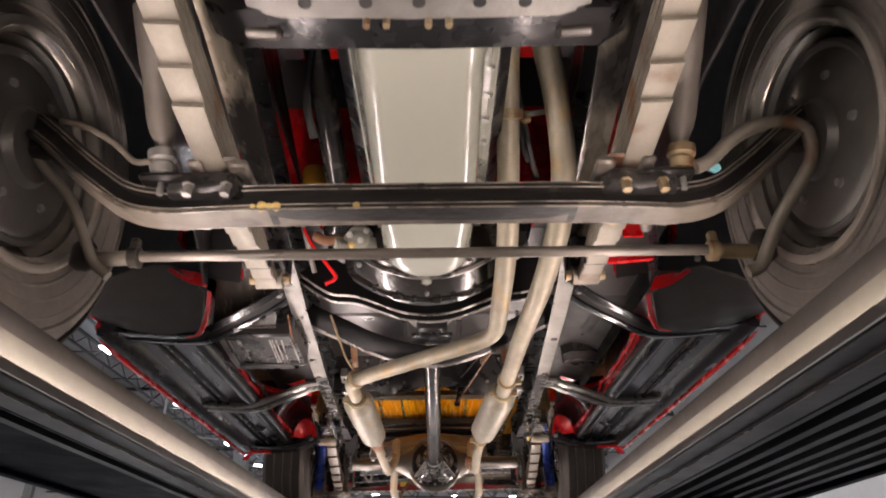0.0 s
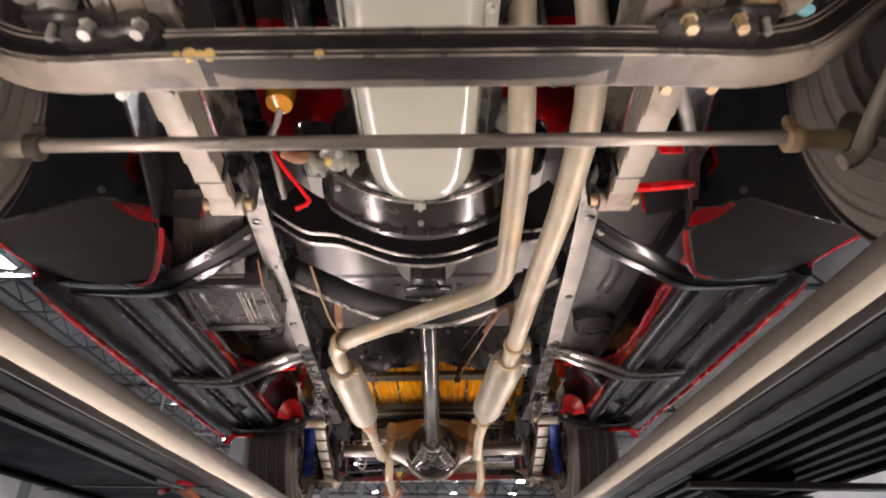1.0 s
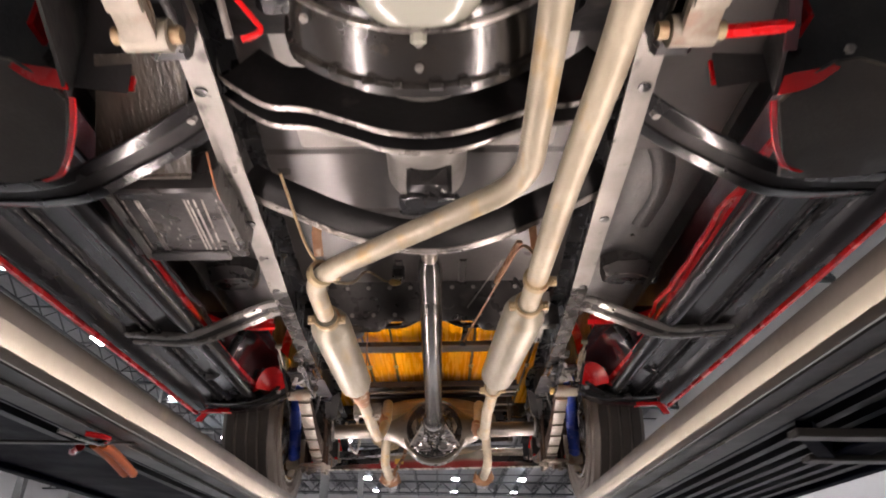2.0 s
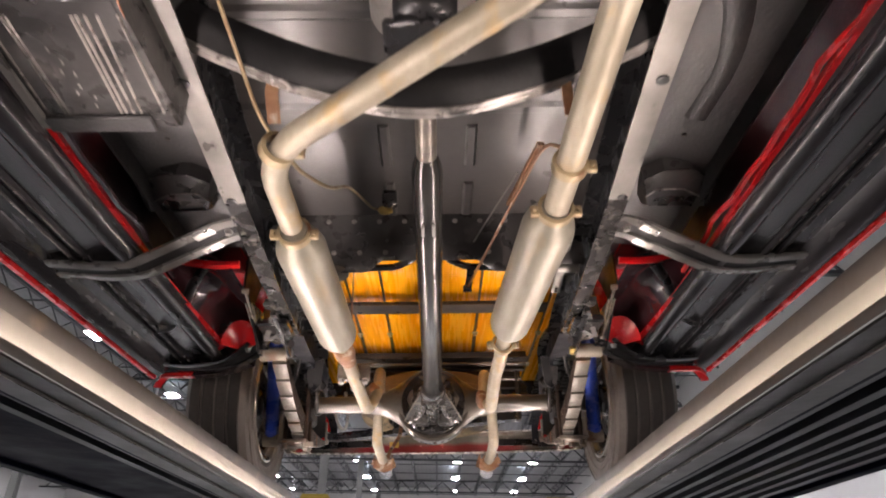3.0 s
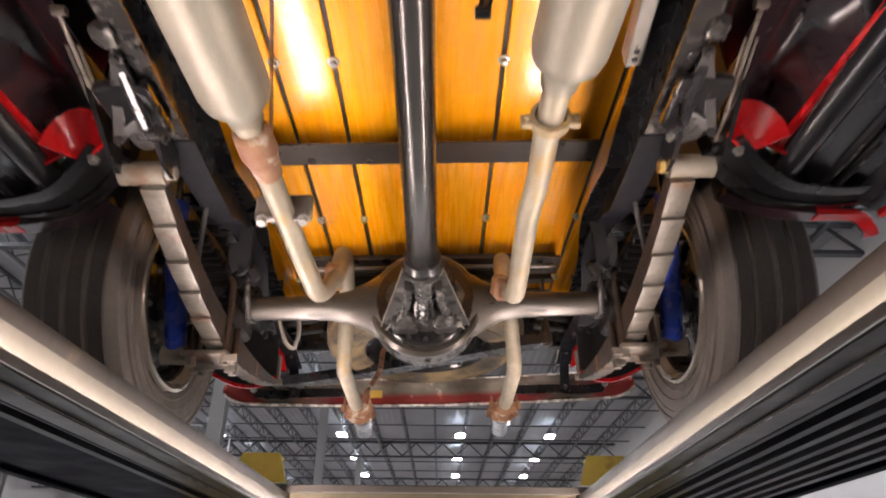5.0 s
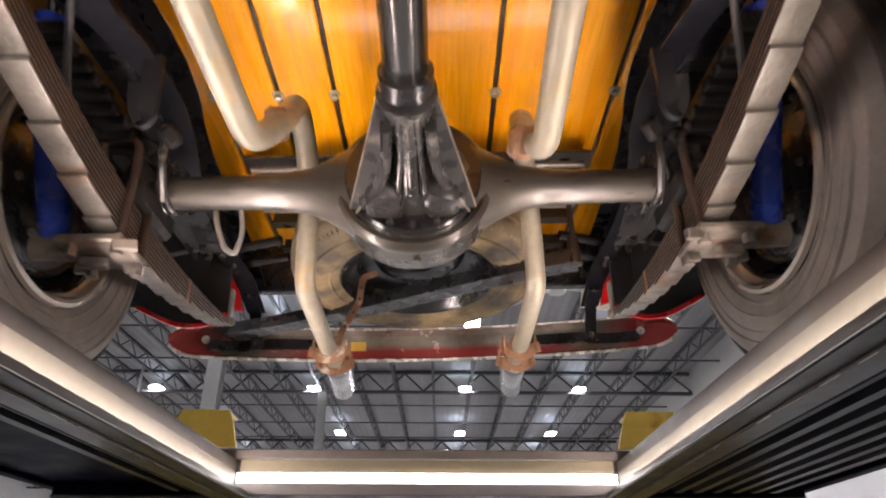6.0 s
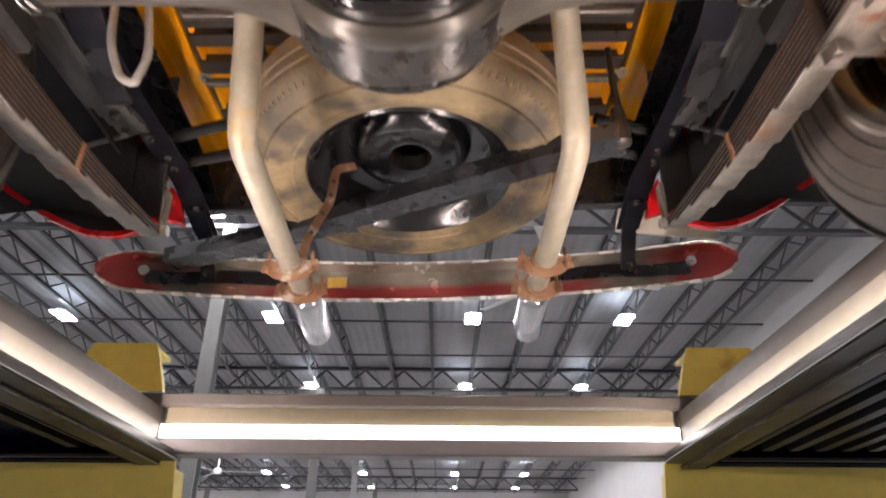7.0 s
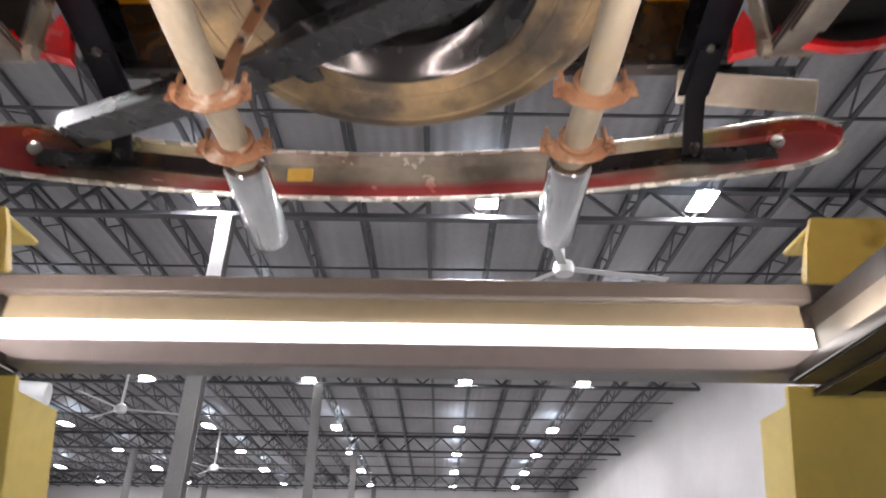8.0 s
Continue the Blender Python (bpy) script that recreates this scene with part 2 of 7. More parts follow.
def bumper_material(name):
    m = surface(name, (0.5, 0.485, 0.42), (0.24, 0.23, 0.195), rough=(0.12, 0.3), metal=0.45, scale=5, fine=60, bump=0.1, coat=0.3, mix=(0.42, 0.6), third=(0.2, 0.1, 0.06), spots=(0.56, 0.72), spot_scale=6)
    nt = m.node_tree
    N, L = nt.nodes, nt.links
    b = N["Principled BSDF"]
    src = b.inputs["Base Color"].links[0].from_socket
    axes = N.new("ShaderNodeSeparateXYZ")
    L.new(N["Texture Coordinate"].outputs["Object"], axes.inputs[0])
    cloud = N.new("ShaderNodeTexNoise")
    cloud.inputs["Scale"].default_value, cloud.inputs["Detail"].default_value = 7.0, 4.0
    L.new(N["Texture Coordinate"].outputs["Object"], cloud.inputs["Vector"])

    def maths(op, a, c):
        n = N.new("ShaderNodeMath")
        n.operation = op
        for k, v in ((0, a), (1, c)):
            if isinstance(v, float):
                n.inputs[k].default_value = v
            else:
                L.new(v, n.inputs[k])
        return n.outputs[0]

    def ramp(v, lo, hi):
        r = N.new("ShaderNodeMapRange")
        r.inputs[1].default_value, r.inputs[2].default_value = lo, hi
        L.new(v, r.inputs[0])
        return r.outputs[0]

    wob = maths("MULTIPLY", maths("SUBTRACT", cloud.outputs["Fac"], 0.5), 0.3)
    side = maths("ADD", maths("ABSOLUTE", axes.outputs["X"], 0.0), wob)
    tips = maths("MULTIPLY", ramp(side, 0.61, 0.70), ramp(side, 0.9, 0.84))
    low = maths("MULTIPLY", ramp(maths("ADD", axes.outputs["Z"], maths("MULTIPLY", wob, 0.12)), 2.02, 1.998), ramp(side, 0.55, 0.4))
    red = maths("MULTIPLY", maths("MAXIMUM", tips, low), 0.85)
    mix = N.new("ShaderNodeMix")
    mix.data_type = "RGBA"
    L.new(red, mix.inputs["Factor"])
    L.new(src, mix.inputs[6])
    mix.inputs[7].default_value = (0.46, 0.035, 0.042, 1)
    L.new(mix.outputs[2], b.inputs["Base Color"])
    return m


CHROMEPALE = surface("worn_chrome_edge", (0.72, 0.7, 0.64), (0.5, 0.48, 0.43), rough=(0.18, 0.35), metal=0.5, scale=9, fine=60, bump=0.05)
BUMPER = bumper_material("bumper_back_metal")
PAN = surface("pale_grey_green_pan", (0.36, 0.362, 0.305), (0.34, 0.342, 0.288), rough=(0.16, 0.24), scale=3.5, fine=11, bump=0.25, coat=0.8, fine_amount=0.0, mix=(0.2, 0.8))
RED = surface("red_body_paint", (0.72, 0.012, 0.016), (0.62, 0.01, 0.013), rough=(0.2, 0.32), scale=4, fine=60, bump=0.03, coat=0.5)
MAROON = surface("dull_red_overspray", (0.04, 0.024, 0.028), (0.1, 0.02, 0.026), rough=(0.14, 0.3), scale=3, fine=60, bump=0.12, coat=0.9, mix=(0.5, 0.75))
TYRE = surface("tyre_rubber", (0.15, 0.134, 0.118), (0.2, 0.178, 0.156), rough=(0.42, 0.65), scale=6, fine=90, bump=0.25)
RUNBOARD = surface("black_board_paint", (0.022, 0.0215, 0.024), (0.04, 0.038, 0.041), rough=(0.17, 0.3), scale=4, fine=90, bump=0.06, coat=0.1, third=(0.05, 0.046, 0.042), spots=(0.66, 0.8), spot_scale=8, stretch=(3, 0.5, 3))
FLATBLACK = surface("flat_black_plate", (0.012, 0.0115, 0.0115), (0.022, 0.021, 0.02), rough=(0.4, 0.6), scale=8, fine=70, bump=0.2, spec=0.08, third=(0.05, 0.044, 0.038), spots=(0.66, 0.78), spot_scale=10)
DIFFCASE = surface("worn_axle_case", (0.04, 0.036, 0.032), (0.013, 0.012, 0.011), rough=(0.2, 0.36), metal=0.25, scale=8, fine=60, bump=0.25, third=(0.2, 0.17, 0.135), spots=(0.6, 0.74), spot_scale=16, mix=(0.45, 0.6))
BACKPLATE = surface("grey_backing_plate", (0.12, 0.113, 0.102), (0.06, 0.056, 0.05), rough=(0.28, 0.42), metal=0.4, scale=7, fine=60, bump=0.15)
TREADBLACK = surface("dark_tread_rubber", (0.045, 0.04, 0.036), (0.07, 0.062, 0.054), rough=(0.5, 0.7), scale=6, fine=90, bump=0.3)
CHANNEL = surface("dull_black_channel", (0.012, 0.0115, 0.012), (0.022, 0.02, 0.02), rough=(0.45, 0.6), scale=8, fine=70, bump=0.15, spec=0.25)
RUSTDARK = surface("dark_rusty_leaf_side", (0.022, 0.015, 0.011), (0.05, 0.03, 0.02), rough=(0.55, 0.75), scale=9, fine=70, bump=0.3, spec=0.25)
TAN_TYRE = surface("dusty_spare_rubber", (0.27, 0.2, 0.105), (0.12, 0.09, 0.052), rough=(0.6, 0.85), scale=8, fine=70, bump=0.5, third=(0.055, 0.046, 0.035), spots=(0.5, 0.64), spot_scale=7, fine_amount=0.6)
RIM = surface("wheel_grey_enamel", (0.62, 0.57, 0.5), (0.45, 0.41, 0.35), rough=(0.14, 0.26), metal=0.6, scale=7, fine=60, bump=0.06, coat=0.3)
BLUE = surface("blue_shock_paint", (0.035, 0.08, 0.48), (0.028, 0.06, 0.36), rough=(0.22, 0.34), scale=6, fine=60, bump=0.04, coat=0.4)
WOOD = wood_material("varnished_pine")
BELL = surface("glossy_bell_black", (0.016, 0.0145, 0.0135), (0.03, 0.026, 0.022), rough=(0.16, 0.28), scale=6, fine=70, bump=0.12, coat=0.35, third=(0.08, 0.068, 0.052), spots=(0.64, 0.78), spot_scale=15)
XMBLACK = surface("satin_black_pressing", (0.007, 0.007, 0.0075), (0.015, 0.0145, 0.0145), rough=(0.36, 0.56), scale=6, fine=70, bump=0.25, spec=0.22, third=(0.07, 0.064, 0.058), spots=(0.66, 0.8), spot_scale=12)
SILL = surface("glossy_black_sill", (0.02, 0.019, 0.019), (0.055, 0.052, 0.05), rough=(0.2, 0.42), scale=6, fine=70, bump=0.25, coat=0.3, third=(0.14, 0.13, 0.12), spots=(0.6, 0.8), spot_scale=7)
LIPBRIGHT = surface("scuffed_lip_metal", (0.42, 0.39, 0.36), (0.13, 0.12, 0.11), rough=(0.2, 0.4), metal=0.5, scale=8, fine=80, bump=0.15, mix=(0.4, 0.58), third=(0.03, 0.028, 0.027), spots=(0.6, 0.7), spot_scale=13)
AXLEFLANGE = surface("tan_dusty_flange", (0.15, 0.128, 0.1), (0.06, 0.052, 0.043), rough=(0.4, 0.6), metal=0.2, scale=7, fine=70, bump=0.25, third=(0.03, 0.027, 0.024), spots=(0.56, 0.68), spot_scale=9)
CASTGREY = surface("grey_cast_iron", (0.05, 0.047, 0.044), (0.025, 0.0235, 0.022), rough=(0.22, 0.4), metal=0.3, scale=9, fine=60, bump=0.3, third=(0.2, 0.18, 0.15), spots=(0.62, 0.76), spot_scale=15)
GREENCAST = surface("pale_green_grey_casting", (0.3, 0.3, 0.25), (0.17, 0.165, 0.14), rough=(0.4, 0.6), scale=14, fine=60, bump=0.5, third=(0.09, 0.075, 0.055), spots=(0.56, 0.68), spot_scale=16)
STRIP = surface("dark_bed_strip", (0.05, 0.045, 0.04), (0.02, 0.02, 0.02), rough=(0.35, 0.5), metal=0.4, scale=9)
ZINC = surface("zinc_bolt", (0.55, 0.54, 0.5), (0.4, 0.39, 0.36), rough=(0.25, 0.4), metal=0.8, scale=20)
BRASS = surface("yellow_zinc_bolt", (0.55, 0.4, 0.14), (0.4, 0.28, 0.1), rough=(0.3, 0.45), metal=0.7, scale=20)
AMBER = surface("amber_fuel_bowl", (0.6, 0.27, 0.03), (0.5, 0.2, 0.02), rough=(0.08, 0.15), scale=8, bump=0.0, coat=0.8)
HOSE = surface("black_rubber_hose", (0.02, 0.02, 0.02), (0.035, 0.032, 0.03), rough=(0.4, 0.55), scale=9)
GREYHOSE = surface("grey_cable_sleeve", (0.3, 0.28, 0.25), (0.2, 0.19, 0.17), rough=(0.4, 0.6), scale=9)
ALLOY = surface("cast_alloy", (0.3, 0.29, 0.27), (0.2, 0.19, 0.175), rough=(0.4, 0.6), metal=0.4, scale=9, bump=0.3)
PLATE = surface("cream_number_plate", (0.82, 0.75, 0.64), (0.76, 0.69, 0.57), rough=(0.35, 0.5), scale=5)
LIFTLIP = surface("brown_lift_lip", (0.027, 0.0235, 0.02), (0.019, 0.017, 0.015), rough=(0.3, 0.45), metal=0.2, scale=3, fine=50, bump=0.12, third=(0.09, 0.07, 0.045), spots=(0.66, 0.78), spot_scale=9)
LIFT = surface("grey_lift_steel", (0.05, 0.046, 0.042), (0.035, 0.033, 0.031), rough=(0.28, 0.46), metal=0.2, scale=2.5, fine=50, bump=0.1, third=(0.16, 0.14, 0.11), spots=(0.62, 0.78), spot_scale=8)
LEDGE = surface("grey_ledge_steel", (0.062, 0.056, 0.05), (0.045, 0.041, 0.037), rough=(0.28, 0.45), metal=0.3, scale=4, fine=60, bump=0.1, stretch=(1, 0.3, 1), third=(0.12, 0.1, 0.08), spots=(0.66, 0.8), spot_scale=8)
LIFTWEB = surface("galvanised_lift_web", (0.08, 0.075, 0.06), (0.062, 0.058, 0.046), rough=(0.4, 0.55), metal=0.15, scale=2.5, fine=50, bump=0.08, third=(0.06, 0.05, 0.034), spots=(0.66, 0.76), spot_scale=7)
# Near-black blue puts the shade under the runways into the colour.
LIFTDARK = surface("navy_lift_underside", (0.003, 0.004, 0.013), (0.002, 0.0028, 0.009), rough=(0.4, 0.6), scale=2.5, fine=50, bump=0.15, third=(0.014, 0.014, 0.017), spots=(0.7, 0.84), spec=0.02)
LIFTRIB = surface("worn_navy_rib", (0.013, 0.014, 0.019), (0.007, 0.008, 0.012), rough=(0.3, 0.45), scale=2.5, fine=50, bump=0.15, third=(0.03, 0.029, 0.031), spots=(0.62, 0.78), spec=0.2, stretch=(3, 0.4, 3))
EDGEBRIGHT = surface("bright_worn_edge", (0.3, 0.28, 0.25), (0.05, 0.047, 0.043), rough=(0.2, 0.35), metal=0.5, scale=3, fine=50, bump=0.1, mix=(0.4, 0.6))
YELLOW = surface("yellow_ramp_paint", (0.68, 0.53, 0.11), (0.57, 0.44, 0.09), rough=(0.35, 0.55), scale=3, fine=50, bump=0.1, third=(0.3, 0.2, 0.03), spots=(0.64, 0.76))
DECK = surface("roof_deck_grey", (0.285, 0.278, 0.285), (0.245, 0.24, 0.247), rough=(0.6, 0.75), scale=0.4, fine=8, bump=0.05)
JOIST = surface("joist_grey_paint", (0.06, 0.061, 0.066), (0.045, 0.046, 0.05), rough=(0.4, 0.6), scale=0.8, fine=20, bump=0.0)
COLUMN = surface("column_grey_paint", (0.2, 0.2, 0.195), (0.17, 0.17, 0.165), rough=(0.4, 0.6), scale=0.8, fine=20, bump=0.0)
WALL = surface("white_wall_panel", (0.54, 0.53, 0.525), (0.5, 0.49, 0.485), rough=(0.5, 0.7), scale=0.3, fine=6, bump=0.03, fine_amount=0.12)
CONCRETE = surface("sealed_concrete", (0.27, 0.262, 0.258), (0.225, 0.218, 0.215), rough=(0.25, 0.45), scale=0.7, fine=14, bump=0.08)
FANWHITE = surface("pale_fan_metal", (0.62, 0.62, 0.6), (0.55, 0.55, 0.54), rough=(0.35, 0.5), scale=2)
SHAFT = surface("scuffed_shaft_steel", (0.085, 0.082, 0.077), (0.05, 0.048, 0.045), rough=(0.17, 0.27), metal=0.75, scale=4, fine=60, bump=0.03, stretch=(2, 0.5, 2))
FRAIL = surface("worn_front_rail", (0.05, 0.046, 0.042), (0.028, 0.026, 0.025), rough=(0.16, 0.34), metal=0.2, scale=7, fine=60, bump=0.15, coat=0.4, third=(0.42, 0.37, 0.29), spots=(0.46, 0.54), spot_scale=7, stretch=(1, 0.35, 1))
BRACKET = surface("worn_bracket_paint", (0.26, 0.25, 0.235), (0.1, 0.095, 0.09), rough=(0.22, 0.4), metal=0.35, scale=6, fine=70, bump=0.12, coat=0.2, third=(0.03, 0.028, 0.027), spots=(0.6, 0.7), spot_scale=9)
DIFF = surface("dirty_diff_black", (0.009, 0.0085, 0.0085), (0.02, 0.018, 0.017), rough=(0.15, 0.3), scale=7, fine=50, bump=0.3, coat=0.1, third=(0.12, 0.1, 0.075), spots=(0.64, 0.76), spot_scale=14)
HELPER = surface("dark_helper_steel", (0.1, 0.095, 0.088), (0.03, 0.028, 0.027), rough=(0.3, 0.5), metal=0.35, scale=8, fine=90, bump=0.2, stretch=(3, 0.5, 1), third=(0.2, 0.18, 0.15), spots=(0.6, 0.72), spot_scale=10)
TREAD = surface("dusty_spare_tread", (0.2, 0.15, 0.085), (0.1, 0.076, 0.046), rough=(0.6, 0.85), scale=7, fine=120, bump=0.5)
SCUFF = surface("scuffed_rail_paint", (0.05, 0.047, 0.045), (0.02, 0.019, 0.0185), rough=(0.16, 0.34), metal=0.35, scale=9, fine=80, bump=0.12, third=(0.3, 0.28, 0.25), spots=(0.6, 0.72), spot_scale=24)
CASTLIGHT = surface("polished_cast_iron", (0.09, 0.086, 0.08), (0.035, 0.033, 0.032), rough=(0.16, 0.32), metal=0.5, scale=12, fine=50, bump=0.3, third=(0.3, 0.28, 0.25), spots=(0.6, 0.7), spot_scale=18)
ORANGE = surface("orange_plastic", (0.75, 0.16, 0.02), (0.65, 0.12, 0.02), rough=(0.35, 0.5), scale=9)
LED_GLOW = {-1: glow("led_strip_glow", (1.0, 0.83, 0.785), LED * 1.12), 1: glow("warm_led_strip_glow", (1.0, 0.82, 0.76), LED * 0.98)}
LED_FACE = glow("led_face_glow", (1.0, 0.92, 0.9), 6.0)
EDGE_GLOW = glow("led_edge_glow", (1.0, 0.92, 0.88), 0.15)
BAY_UP = glow("high_bay_uplight", (0.74, 0.85, 1.0), BAY * 0.12)
BAY_GLOW = glow("high_bay_glow", (0.98, 0.95, 1.0), BAY)

# ---- the hall ----
bm = bmesh.new()
box(bm, (-34, -14, -0.3), (14, 66, 0.0))
setting("floor", bm, CONCRETE, "grey sealed concrete workshop floor", "floor")
for nm, lo, hi in (("wall_east", (10.6, -14, 0), (10.9, 62, 11.2)), ("wall_west", (-32.3, -14, 0), (-32, 62, 11.2)),
                   ("wall_north", (-32, 61.5, 0), (10.6, 61.8, 11.2)), ("wall_south", (-32, -12.3, 0), (10.6, -12, 11.2))):
    bm = bmesh.new()
    box(bm, lo, hi)
    setting(nm, bm, WALL, "tall plain white insulated hall wall", "wall")

# roof deck with its corrugations, and the joists under it in the same mesh
bm = bmesh.new()
prof = []
x = -32.0
while x < 10.6:
    prof += [(x, 10.1), (x + 0.11, 10.1), (x + 0.15, 10.112), (x + 0.26, 10.112)]
    x += 0.30
rows = []
for y in (-12.0, 61.5):
    rows.append([bm.verts.new((y_x, y, y_z)) for y_x, y_z in prof])
for a in range(len(prof) - 1):
    bm.faces.new((rows[0][a], rows[0][a + 1], rows[1][a + 1], rows[1][a]))
setting("ceiling", bm, DECK, "light grey corrugated steel roof deck", "ceiling")

verts, faces = [], []


def bar(a, b, w, h):
    """A thin four-sided bar between two points."""
    a, b = Vector(a), Vector(b)
    t = (b - a).normalized()
    s = t.cross(Vector((0, 0, 1)))
    s = s.normalized() if s.length > 0.01 else Vector((1, 0, 0))
    v = s.cross(t)
    k = len(verts)
    for p in (a, b):
        for u, q in ((-w, -h), (w, -h), (w, h), (-w, h)):
            verts.append(p + s * u / 2 + v * q / 2)
    for i in range(4):
        j = (i + 1) % 4
        faces.append((k + i, k + j, k + 4 + j, k + 4 + i))


JX = [1.3 + 1.62 * i for i in range(-20, 6)]
GIRD = [3.8, 17.2, 30.6, 44.0, 57.4]
for jx in JX:
    bar((jx, -12, 10.05), (jx, 61.5, 10.05), 0.12, 0.08)
    bar((jx, -12, 9.5), (jx, 61.5, 9.5), 0.10, 0.06)
    y, up = 2.0, True
    while y < 61:
        bar((jx, y, 9.52 if up else 10.03), (jx, y + 0.75, 10.03 if up else 9.52), 0.035, 0.035)
        y, up = y + 0.75, not up
for gy in GIRD:
    bar((-32, gy, 10.0), (10.6, gy, 10.0), 0.2, 0.12)
    bar((-32, gy, 9.15), (10.6, gy, 9.15), 0.2, 0.11)
    x, up = -31.5, True
    while x < 10:
        bar((x, gy, 9.2 if up else 9.96), (x + 0.81, gy, 9.96 if up else 9.2), 0.07, 0.07)
        x, up = x + 0.81, not up
for k in range(1, 20):
    by = 3.8 + k * 3.35
    if by < 61 and k % 4:
        bar((-32, by, 9.48), (10.6, by, 9.48), 0.05, 0.05)
me = bpy.data.meshes.new("roof_joists")
me.from_pydata([tuple(v) for v in verts], [], faces)
finish(me, JOIST)
tagged(new("roof_joists", me), "dark grey open-web steel roof joists and girders", "joists", kind="structure")

for cx, cy in ((-4.95, 17.2), (-4.95, 30.6), (-4.95, 44.0), (-17.8, 17.2), (-17.8, 30.6), (-17.8, 44.0), (-4.95, 57.4), (-17.8, 57.4)):
    bm = bmesh.new()
    sweep(bm, [(cx, cy, 0), (cx, cy, 9.1)], [(-.16, -.16), (.16, -.16), (.16, -.13), (.02, -.13), (.02, .13), (.16, .13), (.16, .16), (-.16, .16), (-.16, .13), (-.02, .13), (-.02, -.13), (-.16, -.13)], up=(0, 1, 0))
    box(bm, (cx - 0.25, cy - 0.25, 0.0), (cx + 0.25, cy + 0.25, 0.03))
    tagged(part("steel_column", bm, COLUMN), "grey painted wide-flange steel roof column", "column", "roof columns", "structure")


def bay_lamp(at):
    t = thing("high_bay_lamp", at, "rectangular white LED high-bay lamp hung under the roof", "lamp", "high-bay lamps")
    x, y, z = at
    bm = bmesh.new()
    box(bm, (x - 0.26, y - 0.42, z + 0.01), (x + 0.26, y + 0.42, z + 0.06), 0.01)
    part("housing", bm, FANWHITE, t)
    # Added glow on top of the housing, to brighten the roof deck.
    bm = bmesh.new()
    box(bm, (x - 0.12, y - 0.4, z + 0.061), (x + 0.12, y + 0.4, z + 0.07))
    part("uplight", bm, BAY_UP, t, "added bluish glow that brightens the roof deck")
    for s in (-1, 1):
        bm = bmesh.new()
        box(bm, (x + s * 0.13 - 0.1, y - 0.4, z - 0.005), (x + s * 0.13 + 0.1, y + 0.4, z + 0.008))
        part("diffuser", bm, BAY_GLOW, t, "bright white diffuser")
    bm = bmesh.new()
    for s in (-1, 1):
        tube(bm, [(x, y + s * 0.36, z + 0.06), (x, y + s * 0.36, 9.6)], 0.0025, 5)
    part("hanger", bm, JOIST, t)
    return t


lamp = bay_lamp((1.03, 16.57, 9.3))
for gx in (1.03, -5.35, 5.85, -12.0, -19.4, -26.0):
    for gy in (3.4, 10.0, 16.57, 23.2, 30.75, 38.9, 45.2, 51.6, 58.0):
        if (gx, gy) != (1.03, 16.57):
            copy_thing(lamp, Matrix.Translation((gx, gy, 9.3)))


def ceiling_fan(at, r, turn):
    x, y, z = at
    t = thing("ceiling_fan", at, "large pale ceiling fan with thin blades at rest", "fan", "ceiling fans")
    bm = bmesh.new()
    tube(bm, [(x, y, z), (x, y, 10.112)], 0.05, 10)
    part("rod", bm, FANWHITE, t)
    bm = bmesh.new()
    lathe(bm, [(0.02, -0.16), (0.2, -0.14), (0.24, 0.0), (0.2, 0.12), (0.05, 0.2)], at, (0, 0, 1), 20)
    part("motor", bm, FANWHITE, t)
    for k in range(3):
        a = turn + k * 2.0944
        d = Vector((math.cos(a), math.sin(a), 0))
        bm = bmesh.new()
        p = [Vector(at) + d * q for q in (0.15, r * 0.5, r)]
        sweep(bm, p, [(-0.09, -0.02), (0.09, 0.0), (0.09, 0.012), (-0.09, -0.008)])
        part("blade", bm, FANWHITE, t)


ceiling_fan((-11.96, 28.9, 7.6), 2.4, 0.35)
ceiling_fan((-12.05, 41.1, 7.6), 2.4, 0.1)
ceiling_fan((2.62, 16.6, 7.6), 2.4, 0.2)

t = thing("unit_heater", (-14.6, 27.0, 7.6), "white drum-shaped heater hung under the roof", "heater")
bm = bmesh.new()
lathe(bm, [(0.1, -0.85), (0.42, -0.82), (0.45, -0.7), (0.45, 0.7), (0.42, 0.82), (0.1, 0.85)], (-14.6, 27.0, 7.6), (1, 0.25, 0), 24)
part("drum", bm, FANWHITE, t)
bm = bmesh.new()
for s in (-1, 1):
    tube(bm, [(-14.6 + s * 0.5, 27.0, 8.0), (-14.6 + s * 0.5, 27.0, 10.12)], 0.012, 6)
part("hanger", bm, JOIST, t)

# ---- the four-post lift ----
Y0, Y1 = -1.6, 4.62
